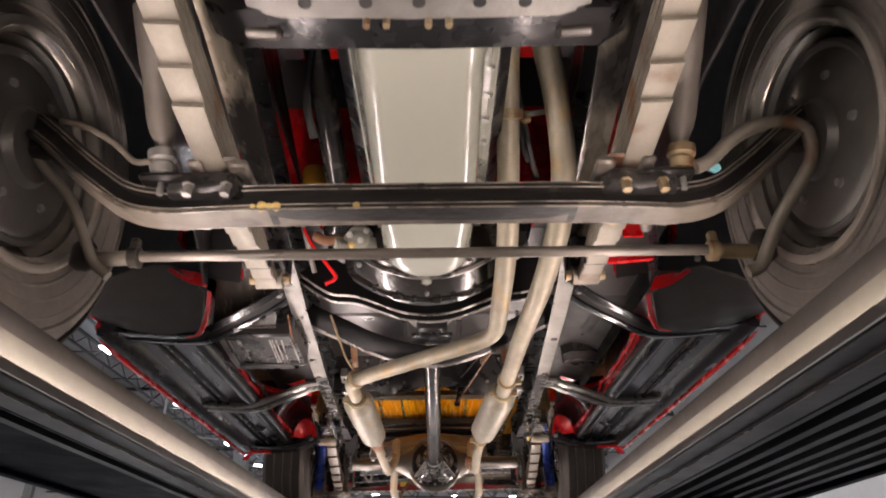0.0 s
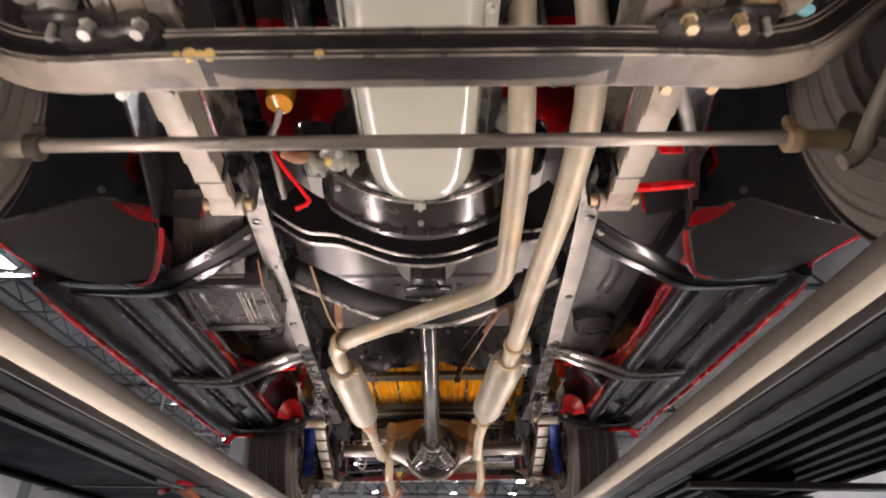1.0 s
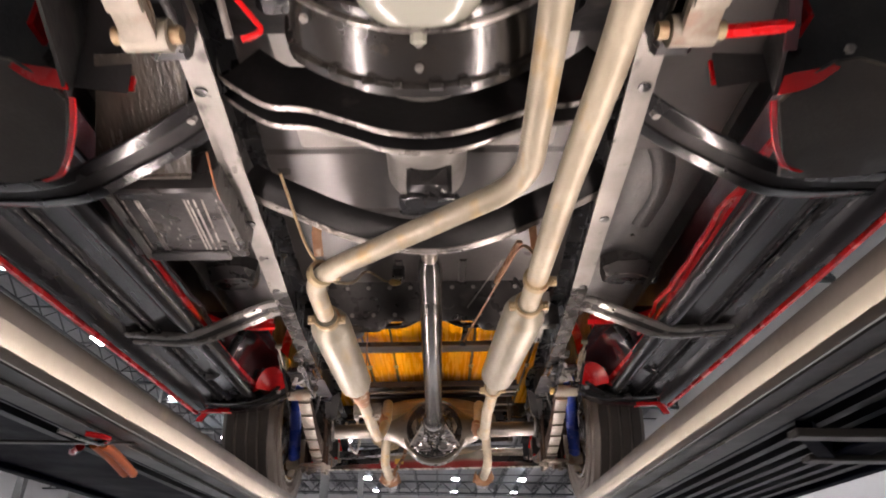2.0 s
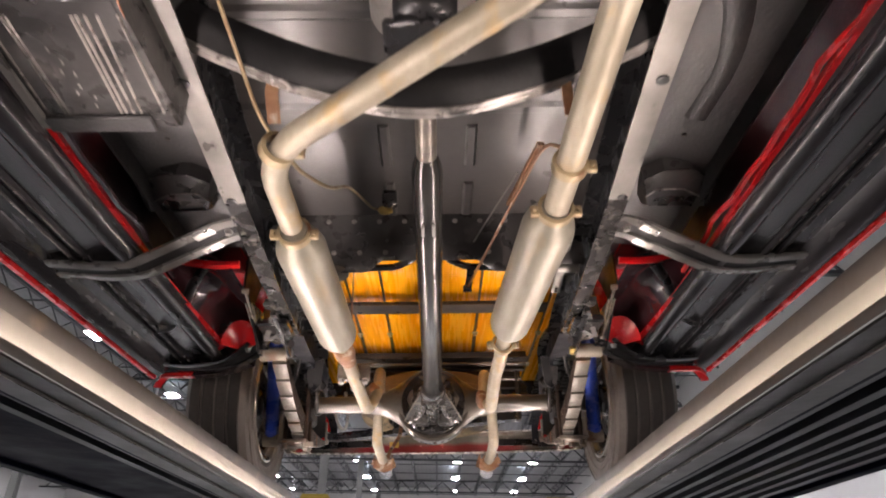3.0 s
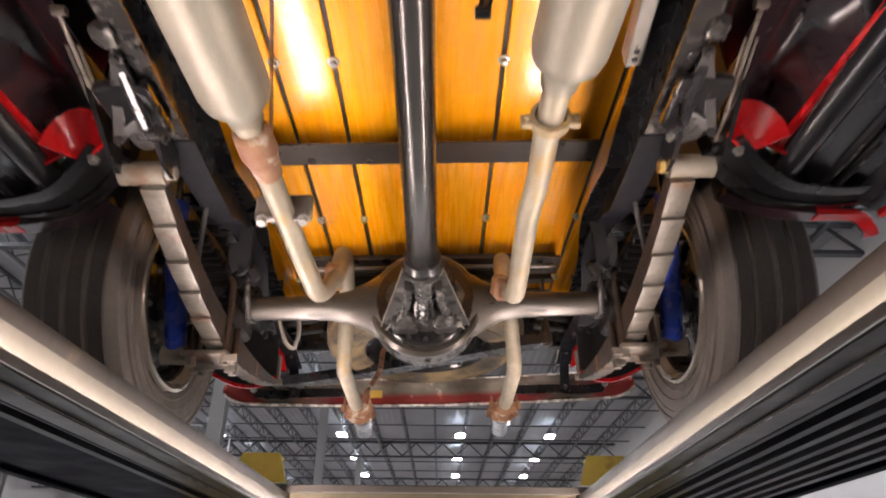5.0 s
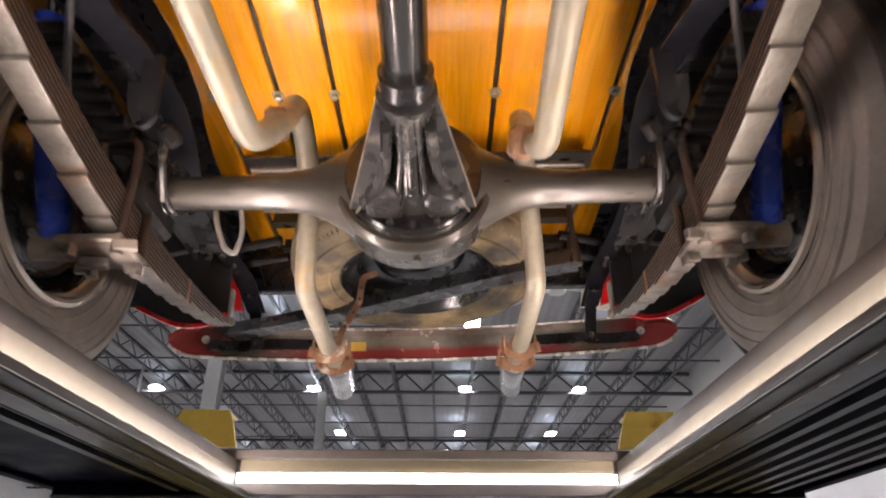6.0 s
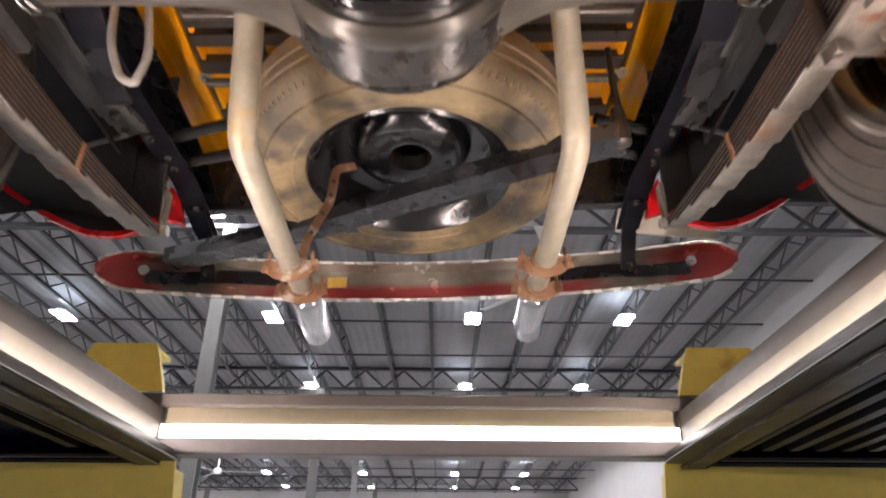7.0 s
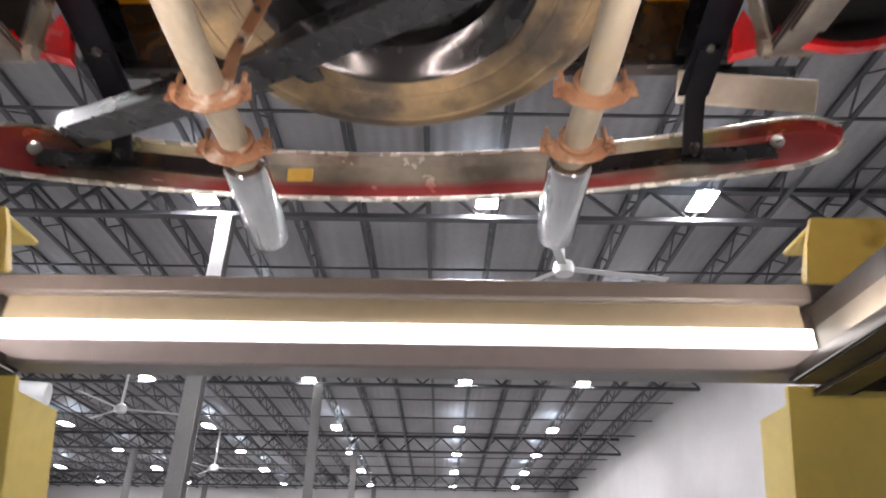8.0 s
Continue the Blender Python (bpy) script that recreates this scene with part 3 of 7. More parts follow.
# the runways stand a little askew to the truck
SWING = Matrix.Translation((0, 4.5, 0)) @ Matrix.Rotation(-.0097, 4, "Z") @ Matrix.Translation((0, -4.5, 0))
for s in (-1, 1):
    side = "runway"
    rw = thing("lift_runway", (s * 0.7, 1.5, 1.47), "long grey steel lift runway with a lit inner side", "runway", "lift runways")

    def X(a):
        return s * a
    bm = bmesh.new()
    box(bm, (min(X(.545), X(.95)), Y0, 1.536), (max(X(.545), X(.95)), Y1, 1.6 if s > 0 else 1.557), 0.004)
    part("deck", bm, LIFT, rw)
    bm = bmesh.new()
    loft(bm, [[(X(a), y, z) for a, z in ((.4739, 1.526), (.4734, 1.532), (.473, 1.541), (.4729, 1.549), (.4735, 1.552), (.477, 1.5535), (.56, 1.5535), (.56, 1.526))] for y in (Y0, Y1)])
    part("top_lip", bm, LIFTLIP, rw, "dark brown-grey upper lip")
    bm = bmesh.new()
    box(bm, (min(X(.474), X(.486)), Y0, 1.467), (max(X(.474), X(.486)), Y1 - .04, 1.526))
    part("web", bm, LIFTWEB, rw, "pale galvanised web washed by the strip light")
    bm = bmesh.new()
    box(bm, (min(X(.4415), X(.474)), Y0, 1.4628), (max(X(.4415), X(.474)), Y1 - .03, 1.4668))
    part("ledge", bm, LIFTLIP, rw)
    bm = bmesh.new()
    loft(bm, [[(X(a), y, z) for a, z in ((.4375, 1.4655), (.437, 1.471), (.4374, 1.478), (.4384, 1.4776), (.4414, 1.476), (.4414, 1.4655))] for y in (Y0, Y1 - .03)])
    part("ledge_lip", bm, LEDGE, rw, "dark glossy lip of the ledge")
    bm = bmesh.new()
    loft(bm, [[(X(a), y, z) for a, z in ((.452, 1.4805), (.4695, 1.486), (.469, 1.4842), (.4515, 1.4787))] for y in (Y0, Y1 - .11)])
    part("strip_light", bm, LED_GLOW[s], rw, "white LED strip behind the lip of the ledge")
    # Glowing line added below the lip; it stands in for leaked LED light.
    bm = bmesh.new()
    box(bm, (min(X(.4364), X(.4376)), Y0, 1.4638), (max(X(.4364), X(.4376)), Y1 - .04, 1.465))
    part("light_edge", bm, EDGE_GLOW, rw, "thin glowing line added for light leaking under the ledge")
    bm = bmesh.new()
    box(bm, (min(X(.4752), X(.517)), Y0, 1.4585), (max(X(.4752), X(.517)), Y1, 1.4665), 0.0025)
    part("bottom_flange", bm, LIFTLIP, rw)
    # Pale strip paints the thin highlight along the flange edge.
    bm = bmesh.new()
    box(bm, (min(X(.4745), X(.4752)), Y0, 1.4572), (max(X(.4745), X(.476)), Y1, 1.4584))
    part("flange_edge", bm, EDGEBRIGHT, rw, "flange edge, pale for the highlight along it")
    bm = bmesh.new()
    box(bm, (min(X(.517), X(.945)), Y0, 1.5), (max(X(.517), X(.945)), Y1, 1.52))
    part("underside", bm, LIFTDARK, rw, "underside plate with blue-black shade in its colour")
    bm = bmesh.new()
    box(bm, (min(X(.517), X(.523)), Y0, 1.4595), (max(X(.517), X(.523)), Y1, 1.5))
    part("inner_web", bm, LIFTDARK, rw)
    for k in range(7 if s > 0 else 2):
        bm = bmesh.new()
        a = .55 + k * .045
        sweep(bm, [(X(a), Y0, 1.5), (X(a), Y1 - .1, 1.5)], [(-.014, 0), (.014, 0), (.009, -.028), (-.009, -.028)])
        part("rib", bm, LIFTRIB, rw)
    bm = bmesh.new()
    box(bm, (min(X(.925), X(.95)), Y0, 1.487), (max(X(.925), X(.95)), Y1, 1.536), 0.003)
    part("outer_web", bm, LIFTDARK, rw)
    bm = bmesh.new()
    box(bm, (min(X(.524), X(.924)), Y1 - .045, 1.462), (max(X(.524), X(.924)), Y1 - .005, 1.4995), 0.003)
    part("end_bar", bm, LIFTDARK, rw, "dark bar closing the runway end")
    bm = bmesh.new()
    box(bm, (min(X(.53), X(.92)), Y1 - .055, 1.464), (max(X(.53), X(.92)), Y1 - .047, 1.47), 0.001)
    part("end_lip", bm, LEDGE, rw)
    rw.matrix_basis = SWING @ rw.matrix_basis

    fl = thing("wheel_stop", (X(.58), 4.61, 1.585), "yellow painted steel wheel stop flap at the runway end", "wheel stop", "wheel stops")
    bm = bmesh.new()
    loft(bm, [[(X(.492), 4.60, 1.6), (X(.503), 4.592, 1.645), (X(.517), 4.59, 1.684), (X(.64), 4.59, 1.684), (X(.66), 4.592, 1.645), (X(.66), 4.60, 1.6)],
              [(X(.492), 4.608, 1.6), (X(.503), 4.6, 1.645), (X(.517), 4.598, 1.684), (X(.64), 4.598, 1.684), (X(.66), 4.6, 1.645), (X(.66), 4.608, 1.6)]])
    part("flap", bm, YELLOW, fl)
    bm = bmesh.new()
    loft(bm, [[(X(.486), 4.585, 1.588), (X(.503), 4.5905, 1.644), (X(.66), 4.5905, 1.644), (X(.66), 4.585, 1.588)], [(X(.486), 4.599, 1.588), (X(.503), 4.5985, 1.644), (X(.66), 4.5985, 1.644), (X(.66), 4.599, 1.588)]])
    part("lower_flap", bm, YELLOW, fl)
    bm = bmesh.new()
    box(bm, (min(X(.52), X(.64)), 4.598, 1.674), (max(X(.52), X(.64)), 4.68, 1.684), .003)
    part("fold", bm, YELLOW, fl)

    rp = thing("drive_on_ramp", (X(.68), 4.66, 1.0), "yellow painted steel drive-on ramp hanging at the runway end", "ramp", "drive-on ramps")
    bm = bmesh.new()
    loft(bm, [[(X(a), y, z) for y, z in ((4.612, 1.475), (4.80, 1.475), (5.02, .75), (4.86, .73))] for a in (.497, .507)])
    part("inner_plate", bm, YELLOW, rp)
    bm = bmesh.new()
    loft(bm, [[(X(a), y, z) for y, z in ((4.61, 1.468), (4.618, 1.468), (4.86, .73), (4.852, .73))] for a in (.447, .505)])
    part("side_plate", bm, YELLOW, rp, "pale scuffed yellow side plate")
    bm = bmesh.new()
    loft(bm, [[(X(a), y, z) for y, z in ((4.612, 1.475), (4.66, 1.475), (4.88, .73), (4.86, .73))] for a in (.507, .86)])
    part("ramp_plate", bm, YELLOW, rp)
    bm = bmesh.new()
    loft(bm, [[(X(a), y, z) for y, z in ((4.612, 1.475), (4.80, 1.475), (5.02, .75), (4.855, .73))] for a in (.86, .87)])
    part("side_plate", bm, YELLOW, rp)

BEAMTOP = surface("brown_grey_beam", (0.1, 0.088, 0.078), (0.07, 0.062, 0.055), rough=(0.3, 0.5), metal=0.2, scale=3, fine=50, bump=0.1)
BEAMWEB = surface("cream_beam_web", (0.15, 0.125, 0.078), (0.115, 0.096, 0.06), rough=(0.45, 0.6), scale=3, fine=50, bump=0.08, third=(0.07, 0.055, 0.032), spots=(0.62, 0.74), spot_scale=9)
BEAMGREY = surface("lilac_grey_beam", (0.16, 0.15, 0.15), (0.13, 0.122, 0.122), rough=(0.35, 0.5), scale=3, fine=50, bump=0.08)
cb = thing("lift_crossbeam", (0, 4.58, 1.47), "grey steel lift crossbeam with a white LED strip", "crossbeam")
bm = bmesh.new()
box(bm, (-.52, 4.568, 1.556), (.52, 4.66, 1.58), .003)
part("top_flange", bm, BEAMTOP, cb)
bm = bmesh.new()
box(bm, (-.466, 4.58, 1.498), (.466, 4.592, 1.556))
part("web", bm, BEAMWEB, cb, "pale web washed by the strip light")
bm = bmesh.new()
loft(bm, [[(a, y, z) for y, z in ((4.5725, 1.523), (4.579, 1.523), (4.579, 1.4995), (4.5725, 1.4995))] for a in (-.47, .47)])
part("strip_light", bm, LED_FACE, cb, "glaring white LED strip")
bm = bmesh.new()
box(bm, (-.512, 4.566, 1.4695), (.512, 4.61, 1.499), .003)
part("bottom_flange", bm, BEAMGREY, cb)
for s in (-1, 1):
    bm = bmesh.new()
    box(bm, (s * .488 - .02, 4.574, 1.499), (s * .488 + .02, 4.61, 1.556), .004)
    part("end_plate", bm, LIFTLIP, cb)
bm = bmesh.new()
box(bm, (-1.2, -1.73, 1.42), (1.2, -1.59, 1.5), .005)
tagged(part("lift_crossbeam", bm, LIFT), "grey steel lift crossbeam at the front end", "crossbeam")
for px_ in (-1.25, 1.25):
    for py_ in (-1.65,):
        bm = bmesh.new()
        sweep(bm, [(px_, py_, 0), (px_, py_, 2.3)], [(-.08, -.08), (.08, -.08), (.08, .08), (-.08, .08)], up=(0, 1, 0))
        box(bm, (px_ - .2, py_ - .2, 0), (px_ + .2, py_ + .2, .02))
        tagged(part("lift_post", bm, YELLOW), "yellow painted square steel lift post", "lift post", "lift posts")

# bits hung under the runways
t = thing("cable_guide", (.65, 1.84, 1.47), "grey steel cable guide bars under the lift runway", "bracket")
bm = bmesh.new()
box(bm, (.497, 1.725, 1.44), (.93, 1.755, 1.452), .002)
part("bar", bm, LEDGE, t)
bm = bmesh.new()
box(bm, (.6, 1.9, 1.442), (.82, 1.93, 1.452), .002)
part("bar", bm, LEDGE, t)
bm = bmesh.new()
loft(bm, [[(.515, 1.76, z), (.54, 1.76, z), (.64, 1.9, z), (.61, 1.9, z)] for z in (1.446, 1.47)])
part("link", bm, LIFTDARK, t)
bm = bmesh.new()
box(bm, (.64, 1.72, 1.452), (.7, 1.95, 1.5), .004)
part("block", bm, LIFTDARK, t)
t = thing("air_coupling", (-.53, 1.9, 1.46), "orange air hose couplings on a bar under the runway", "coupling")
bm = bmesh.new()
box(bm, (-.75, 1.868, 1.449), (-.461, 1.884, 1.4525), .001)
part("bar", bm, LEDGE, t)
for x in (-.531, -.516):
    bm = bmesh.new()
    tube(bm, [(x, 1.885, 1.451), (x - .004, 1.95, 1.445), (x - .012, 2.04, 1.432)], .0075, 10, .02)
    part("hose_sleeve", bm, ORANGE, t, "orange sleeve")
bm = bmesh.new()
tube(bm, [(-.56, 1.9, 1.45), (-.585, 1.93, 1.448)], .007, 10)
part("end_cap", bm, RED, t, "red end cap")
bm = bmesh.new()
tube(bm, [(-.51, 1.81, 1.451), (-.48, 1.83, 1.449), (-.5, 1.86, 1.449)], .004, 8, .02)
part("wire", bm, RED, t)
bm = bmesh.new()
tube(bm, [(-.545, 1.80, 1.452), (-.53, 1.84, 1.449), (-.515, 1.885, 1.449)], .003, 8, .02)
part("clip_wire", bm, ZINC, t)

# ---- the pickup truck on the lift ----
truck = thing("pickup_truck", (0, 2.45, 1.585), "old red pickup truck with black chassis and varnished wooden bed", "truck")


# the truck leans a little to one side on the lift
LEAN = Matrix.Translation((.03, 0, 1.235)) @ Matrix.Rotation(radians(-1.6), 4, "Y") @ Matrix.Translation((-.03, 0, -1.235))
truck.matrix_basis = LEAN @ truck.matrix_basis


def P(name, bm, mat, label="", parent=None, angle=38):
    return part(name, bm, mat, parent or truck, label, angle)


def sx(s, pts):
    return [(s * a, b, c) for a, b, c in pts]


def curve_at(table, y):
    """Linear reading of a short table of (y, values)."""
    for a, b in zip(table, table[1:]):
        if a[0] <= y <= b[0]:
            k = (y - a[0]) / (b[0] - a[0])
            return [p * (1 - k) + q * k for p, q in zip(a[1:], b[1:])]
    return list(table[0][1:] if y < table[0][0] else table[-1][1:])


EDGEPALE = surface("worn_edge_metal", (0.24, 0.21, 0.17), (0.05, 0.045, 0.04), rough=(0.25, 0.4), metal=0.4, scale=14, fine=60, bump=0.1, mix=(0.42, 0.58))
PLATESTEEL = surface("scuffed_plate_steel", (0.24, 0.21, 0.175), (0.04, 0.035, 0.03), rough=(0.3, 0.5), metal=0.3, scale=14, fine=70, bump=0.3, third=(0.14, 0.06, 0.03), spots=(0.58, 0.68), spot_scale=15)

TAILBLACK = surface("blue_black_rail_paint", (0.0045, 0.0047, 0.0075), (0.009, 0.009, 0.012), rough=(0.38, 0.58), scale=7, fine=70, bump=0.15, spec=0.12, third=(0.04, 0.038, 0.038), spots=(0.68, 0.8), spot_scale=14)
# frame rails: y, centre x, bottom z, height
RAIL = [(-.2, .29, 2.0, .1), (.3, .29, 1.995, .11), (.76, .292, 1.99, .12), (1.15, .322, 1.985, .13), (1.56, .352, 1.985, .14), (1.9, .376, 1.985, .15), (2.17, .39, 1.985, .15), (2.42, .405, 1.985, .15),
        (2.8, .422, 1.985, .15), (3.1, .432, 1.985, .15), (3.4, .437, 1.985, .14), (3.54, .445, 2.0, .12), (3.63, .45, 2.036, .11), (3.74, .452, 2.066, .1), (3.83, .453, 2.072, .1), (3.91, .454, 2.047, .11),
        (3.98, .468, 2.034, .12), (4.1, .483, 2.02, .13), (4.25, .502, 2.046, .13), (4.45, .516, 2.074, .12), (4.62, .521, 2.092, .1), (4.81, .527, 2.062, .09)]


def rail_mesh(s, y0, y1, w, part_of):
    bm = bmesh.new()
    n = max(2, int((y1 - y0) / 0.04))
    rows = []
    for i in range(n + 1):
        y = y0 + (y1 - y0) * i / n
        x, z, h = curve_at(RAIL, y)
        t = .005
        if part_of == "flange":
            sec = [(-w / 2, 0), (w / 2, 0), (w / 2, t), (-w / 2, t)]
        elif part_of == "web":
            sec = [(w / 2 - t, t), (w / 2, t), (w / 2, h - t), (w / 2 - t, h - t)]
        else:
            sec = [(-w / 2, h - t), (w / 2, h - t), (w / 2, h), (-w / 2, h)]
        rows.append([(s * (x + u), y, z + v) for u, v in sec])
    return loft(bm, rows)


for s in (-1, 1):
    rail = P("frame_rail", rail_mesh(s, -.2, 3.5, .043, "web"), BLACK, "black steel channel frame rail")
    P("rail_tail", rail_mesh(s, 3.5, 4.81, .043, "web"), TAILBLACK, "blue-black rail end arched over the axle", rail)
    P("top_flange", rail_mesh(s, -.2, 4.81, .043, "top"), BLACK, "", rail)
    # Paler front piece and darker rear piece put the light's falloff into colour.
    P("bottom_flange", rail_mesh(s, 1.52, 2.46, .045, "flange"), PALEMETAL, "lower flange, lit stretch drawn paler", rail)
    P("bottom_flange", rail_mesh(s, 2.463, 3.25, .043, "flange"), SCUFF, "scuffed lower flange, drawn darker behind the lit stretch", rail)
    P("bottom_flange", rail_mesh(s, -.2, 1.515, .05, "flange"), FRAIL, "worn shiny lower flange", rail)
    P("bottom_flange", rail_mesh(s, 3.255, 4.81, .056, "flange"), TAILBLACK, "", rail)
    for y in (1.66, 2.09, 2.45, 2.9, 3.05, 3.12):
        x, z, h = curve_at(RAIL, y)
        bm = bmesh.new()
        lathe(bm, [(.011, 0), (.011, .003), (.005, .004)], (s * (x + .006), y, z), (0, 0, -1), 10)
        P("rivet", bm, BLACK, "", rail)

# front crossmember and engine mount plate
bm = bmesh.new()
sweep(bm, [(-.3, .76, 1.985), (-.26, .76, 1.955), (0, .76, 1.95), (.26, .76, 1.955), (.3, .76, 1.985)], [(-.035, 0), (.035, 0), (.03, .07), (-.03, .07)])
xm = P("front_crossmember", bm, BLACK)
bm = bmesh.new()
sweep(bm, [(-.235, .69, 1.962), (-.19, .69, 1.945), (0, .69, 1.94), (.19, .69, 1.945), (.235, .69, 1.962)], [(-.04, 0), (.04, 0), (.035, .02), (-.035, .02)])
P("mount_plate", bm, ALLOY, "scuffed grey engine mount plate", xm)
for x in (-.072, -.045, .012, .04):
    bm = bmesh.new()
    hexbolt(bm, (x, .735, 1.953), (0, -.12, -1), .0055, .024)
    P("bolt", bm, CLAMP, "yellow zinc bolt", xm)
for x in (-.15, -.07, .0, .08, .14):
    bm = bmesh.new()
    lathe(bm, [(.009, 0), (.009, .002)], (x, .70, 1.9395), (0, 0, -1), 12)
    P("hole", bm, HOSE, "dark hole", xm)
for s in (-1, 1):
    bm = bmesh.new()
    lathe(bm, [(.004, -.025), (.008, -.022), (.009, .02), (.004, .025)], (s * .22, .765, 1.953), (1, 0, .1 * s), 12)
    P("mount_sleeve", bm, AXLETUBE, "", xm)

# front axle: forged I-beam
AXL = [(-.63, .972, 1.945), (-.6, .972, 1.92), (-.53, .976, 1.858), (-.46, .979, 1.806), (-.4, .979, 1.795), (-.3, .979, 1.80), (-.2, .979, 1.802), (.2, .979, 1.802), (.3, .979, 1.80), (.4, .979, 1.795), (.46, .979, 1.806), (.53, .976, 1.858), (.6, .972, 1.92), (.63, .972, 1.945)]
IB = [(-.0245, -.022), (.0245, -.022), (.0245, -.0145), (.012, -.010), (.012, .010), (.0245, .0145), (.0245, .022), (-.0245, .022), (-.0245, .0145), (-.012, .010), (-.012, -.010), (-.0245, -.0145)]
bm = bmesh.new()
sweep(bm, fillet(AXL, .05, 4), IB)
fa = P("front_axle", bm, AXLE, "greasy black forged I-beam front axle")
for s in (-1, 1):
    bm = bmesh.new()
    loft(bm, [[(s * (.338 + u * k), .985 + v * k, z) for u, v in ((-.058, -.03), (-.048, -.045), (-.02, -.05), (.0, -.044), (.03, -.05), (.052, -.044), (.066, -.03), (.066, .05), (-.058, .05))] for k, z in ((.86, 1.806), (.97, 1.811), (1, 1.818), (1, 1.832), (.92, 1.84))])
    P("spring_pad", bm, CASTGREY, "", fa)
    for dx in (-.023, .034):
        for yy in (.936, 1.035):
            bm = bmesh.new()
            hexbolt(bm, (s * .335 + dx, yy, 1.813), (0, -.15, -1), .0075, .02)
            P("nut", bm, CLAMP if s > 0 else ALLOY, "", fa)
    bm = bmesh.new()
    lathe(bm, [(.012, -.045), (.02, -.04), (.021, .03), (.012, .035)], (s * .64, .985, 1.95), (.12 * s, 0, 1), 18)
    P("kingpin_boss", bm, AXLE, "", fa)
for x, w in ((-.248, .009), (-.226, .008), (-.237, .006), (-.262, .005), (-.103, .006)):
    bm = bmesh.new()
    lathe(bm, [(.001, .0022), (w * .8, .002), (w, .0)], (x, .9549, 1.785), (.06, -1, -.4), 9)
    P("paint_dab", bm, BRASS, "dab of yellow paint", fa)

for s in (-1, 1):
    bm = bmesh.new()
    half = [(s * .24, .979, 1.8015)] + [p for p in (AXL[4:0:-1] if s < 0 else AXL[9:13])]
    half.insert(1, (s * .3, .979, 1.80))
    sec = [(-.0246, -.0226), (.0246, -.0226), (.0251, -.0205), (.0251, -.0155), (.0246, -.0149), (.0246, -.0219), (-.0246, -.0219)]
    sweep(bm, fillet(half, .05, 4), sec if s > 0 else [(-u, v) for u, v in reversed(sec)])
    P("lower_flange", bm, AXLEFLANGE, "tan dusty lower flange", fa)
bm = bmesh.new()
loft(bm, [[(x, 1.0036 - d, 1.7794), (x, 1.0036, 1.7794), (x, 1.0042, 1.7812), (x, 1.0036 - d, 1.7812)] for x, d in ((-.238, .03), (-.2, .017), (-.1, .01), (0, .012), (.1, .009), (.2, .014), (.238, .03))])
P("lower_flange", bm, AXLEFLANGE, "tan dusty edge of the lower flange", fa)
# Thin pale lines along the worn edges paint their highlights.
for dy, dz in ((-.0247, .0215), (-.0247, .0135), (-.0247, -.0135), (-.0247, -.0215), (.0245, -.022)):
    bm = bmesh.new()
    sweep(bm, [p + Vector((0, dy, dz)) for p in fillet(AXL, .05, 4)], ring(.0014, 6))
    P("worn_edge", bm, EDGEPALE, "thin worn edge, pale for its highlight line", fa)
for s in (-1, 1):
    for x, z, w, h in ((.285, 1.838, .03, .014), (.352, 1.842, .022, .012), (.312, 1.85, .05, .008)):
        bm = bmesh.new()
        box(bm, (s * x - w / 2, .922, z), (s * x + w / 2, .99, z + h), .004)
        P("clamp_plate", bm, PLATESTEEL, "", fa)

# tie rod, steering arms, brake hoses
bm = bmesh.new()
tube(bm, [(-.56, 1.124, 1.79), (.55, 1.124, 1.79)], .0098, 16)
tr = P("tie_rod", bm, RODSTEEL, "long straight steel tie rod")
for s in (-1, 1):
    bm = bmesh.new()
    tube(bm, [(s * .505, 1.124, 1.788), (s * .585, 1.124, 1.785)], .0135, 16)
    P("rod_end", bm, SPRING if s < 0 else CLAMP, "", tr)
    bm = bmesh.new()
    lathe(bm, [(.014, -.01), (.019, -.008), (.019, .008), (.014, .01)], (s * .51, 1.124, 1.788), (1, 0, 0), 16)
    box(bm, (s * .514 - .008, 1.118, 1.8), (s * .514 + .008, 1.132, 1.826), .003)
    P("clamp", bm, CLAMP if s > 0 else AXLETUBE, "", tr)
    bm = bmesh.new()
    lathe(bm, [(.01, -.03), (.021, -.022), (.023, .01), (.012, .03)], (s * .6, 1.124, 1.795), (0, 0, 1), 14)
    P("ball_joint", bm, AXLETUBE, "", tr)
bm = bmesh.new()
tube(bm, [(-.66, .98, 1.93), (-.64, 1.0, 1.90), (-.60, 1.04, 1.862), (-.585, 1.08, 1.81), (-.575, 1.11, 1.772), (-.545, 1.115, 1.748)], .009, 12, .04)
P("steering_arm", bm, SPRING, "bare steel steering arm")
bm = bmesh.new()
tube(bm, [(-.6, .96, 1.96), (-.553, .95, 1.942), (-.5, .95, 1.909), (-.455, .95, 1.864), (-.42, .93, 1.855)], .005, 10, .04)
P("brake_hose", bm, SPRING, "thin curved brake line")
bm = bmesh.new()
tube(bm, [(.43, .95, 1.845), (.454, .95, 1.855), (.496, .95, 1.897), (.539, .95, 1.925), (.599, .95, 1.939), (.631, .95, 1.918), (.64, .97, 1.88), (.62, 1.0, 1.845), (.605, 1.04, 1.82), (.59, 1.09, 1.775), (.578, 1.105, 1.745), (.556, 1.11, 1.738)], .0115, 14, .03)
P("steering_link_arm", bm, SPRING, "thick curved steel steering arm")
bm = bmesh.new()
box(bm, (-.012, -.005, -.008), (.012, .005, .008), .003, pose(.462, .955, 1.848, 20, 10, 15))
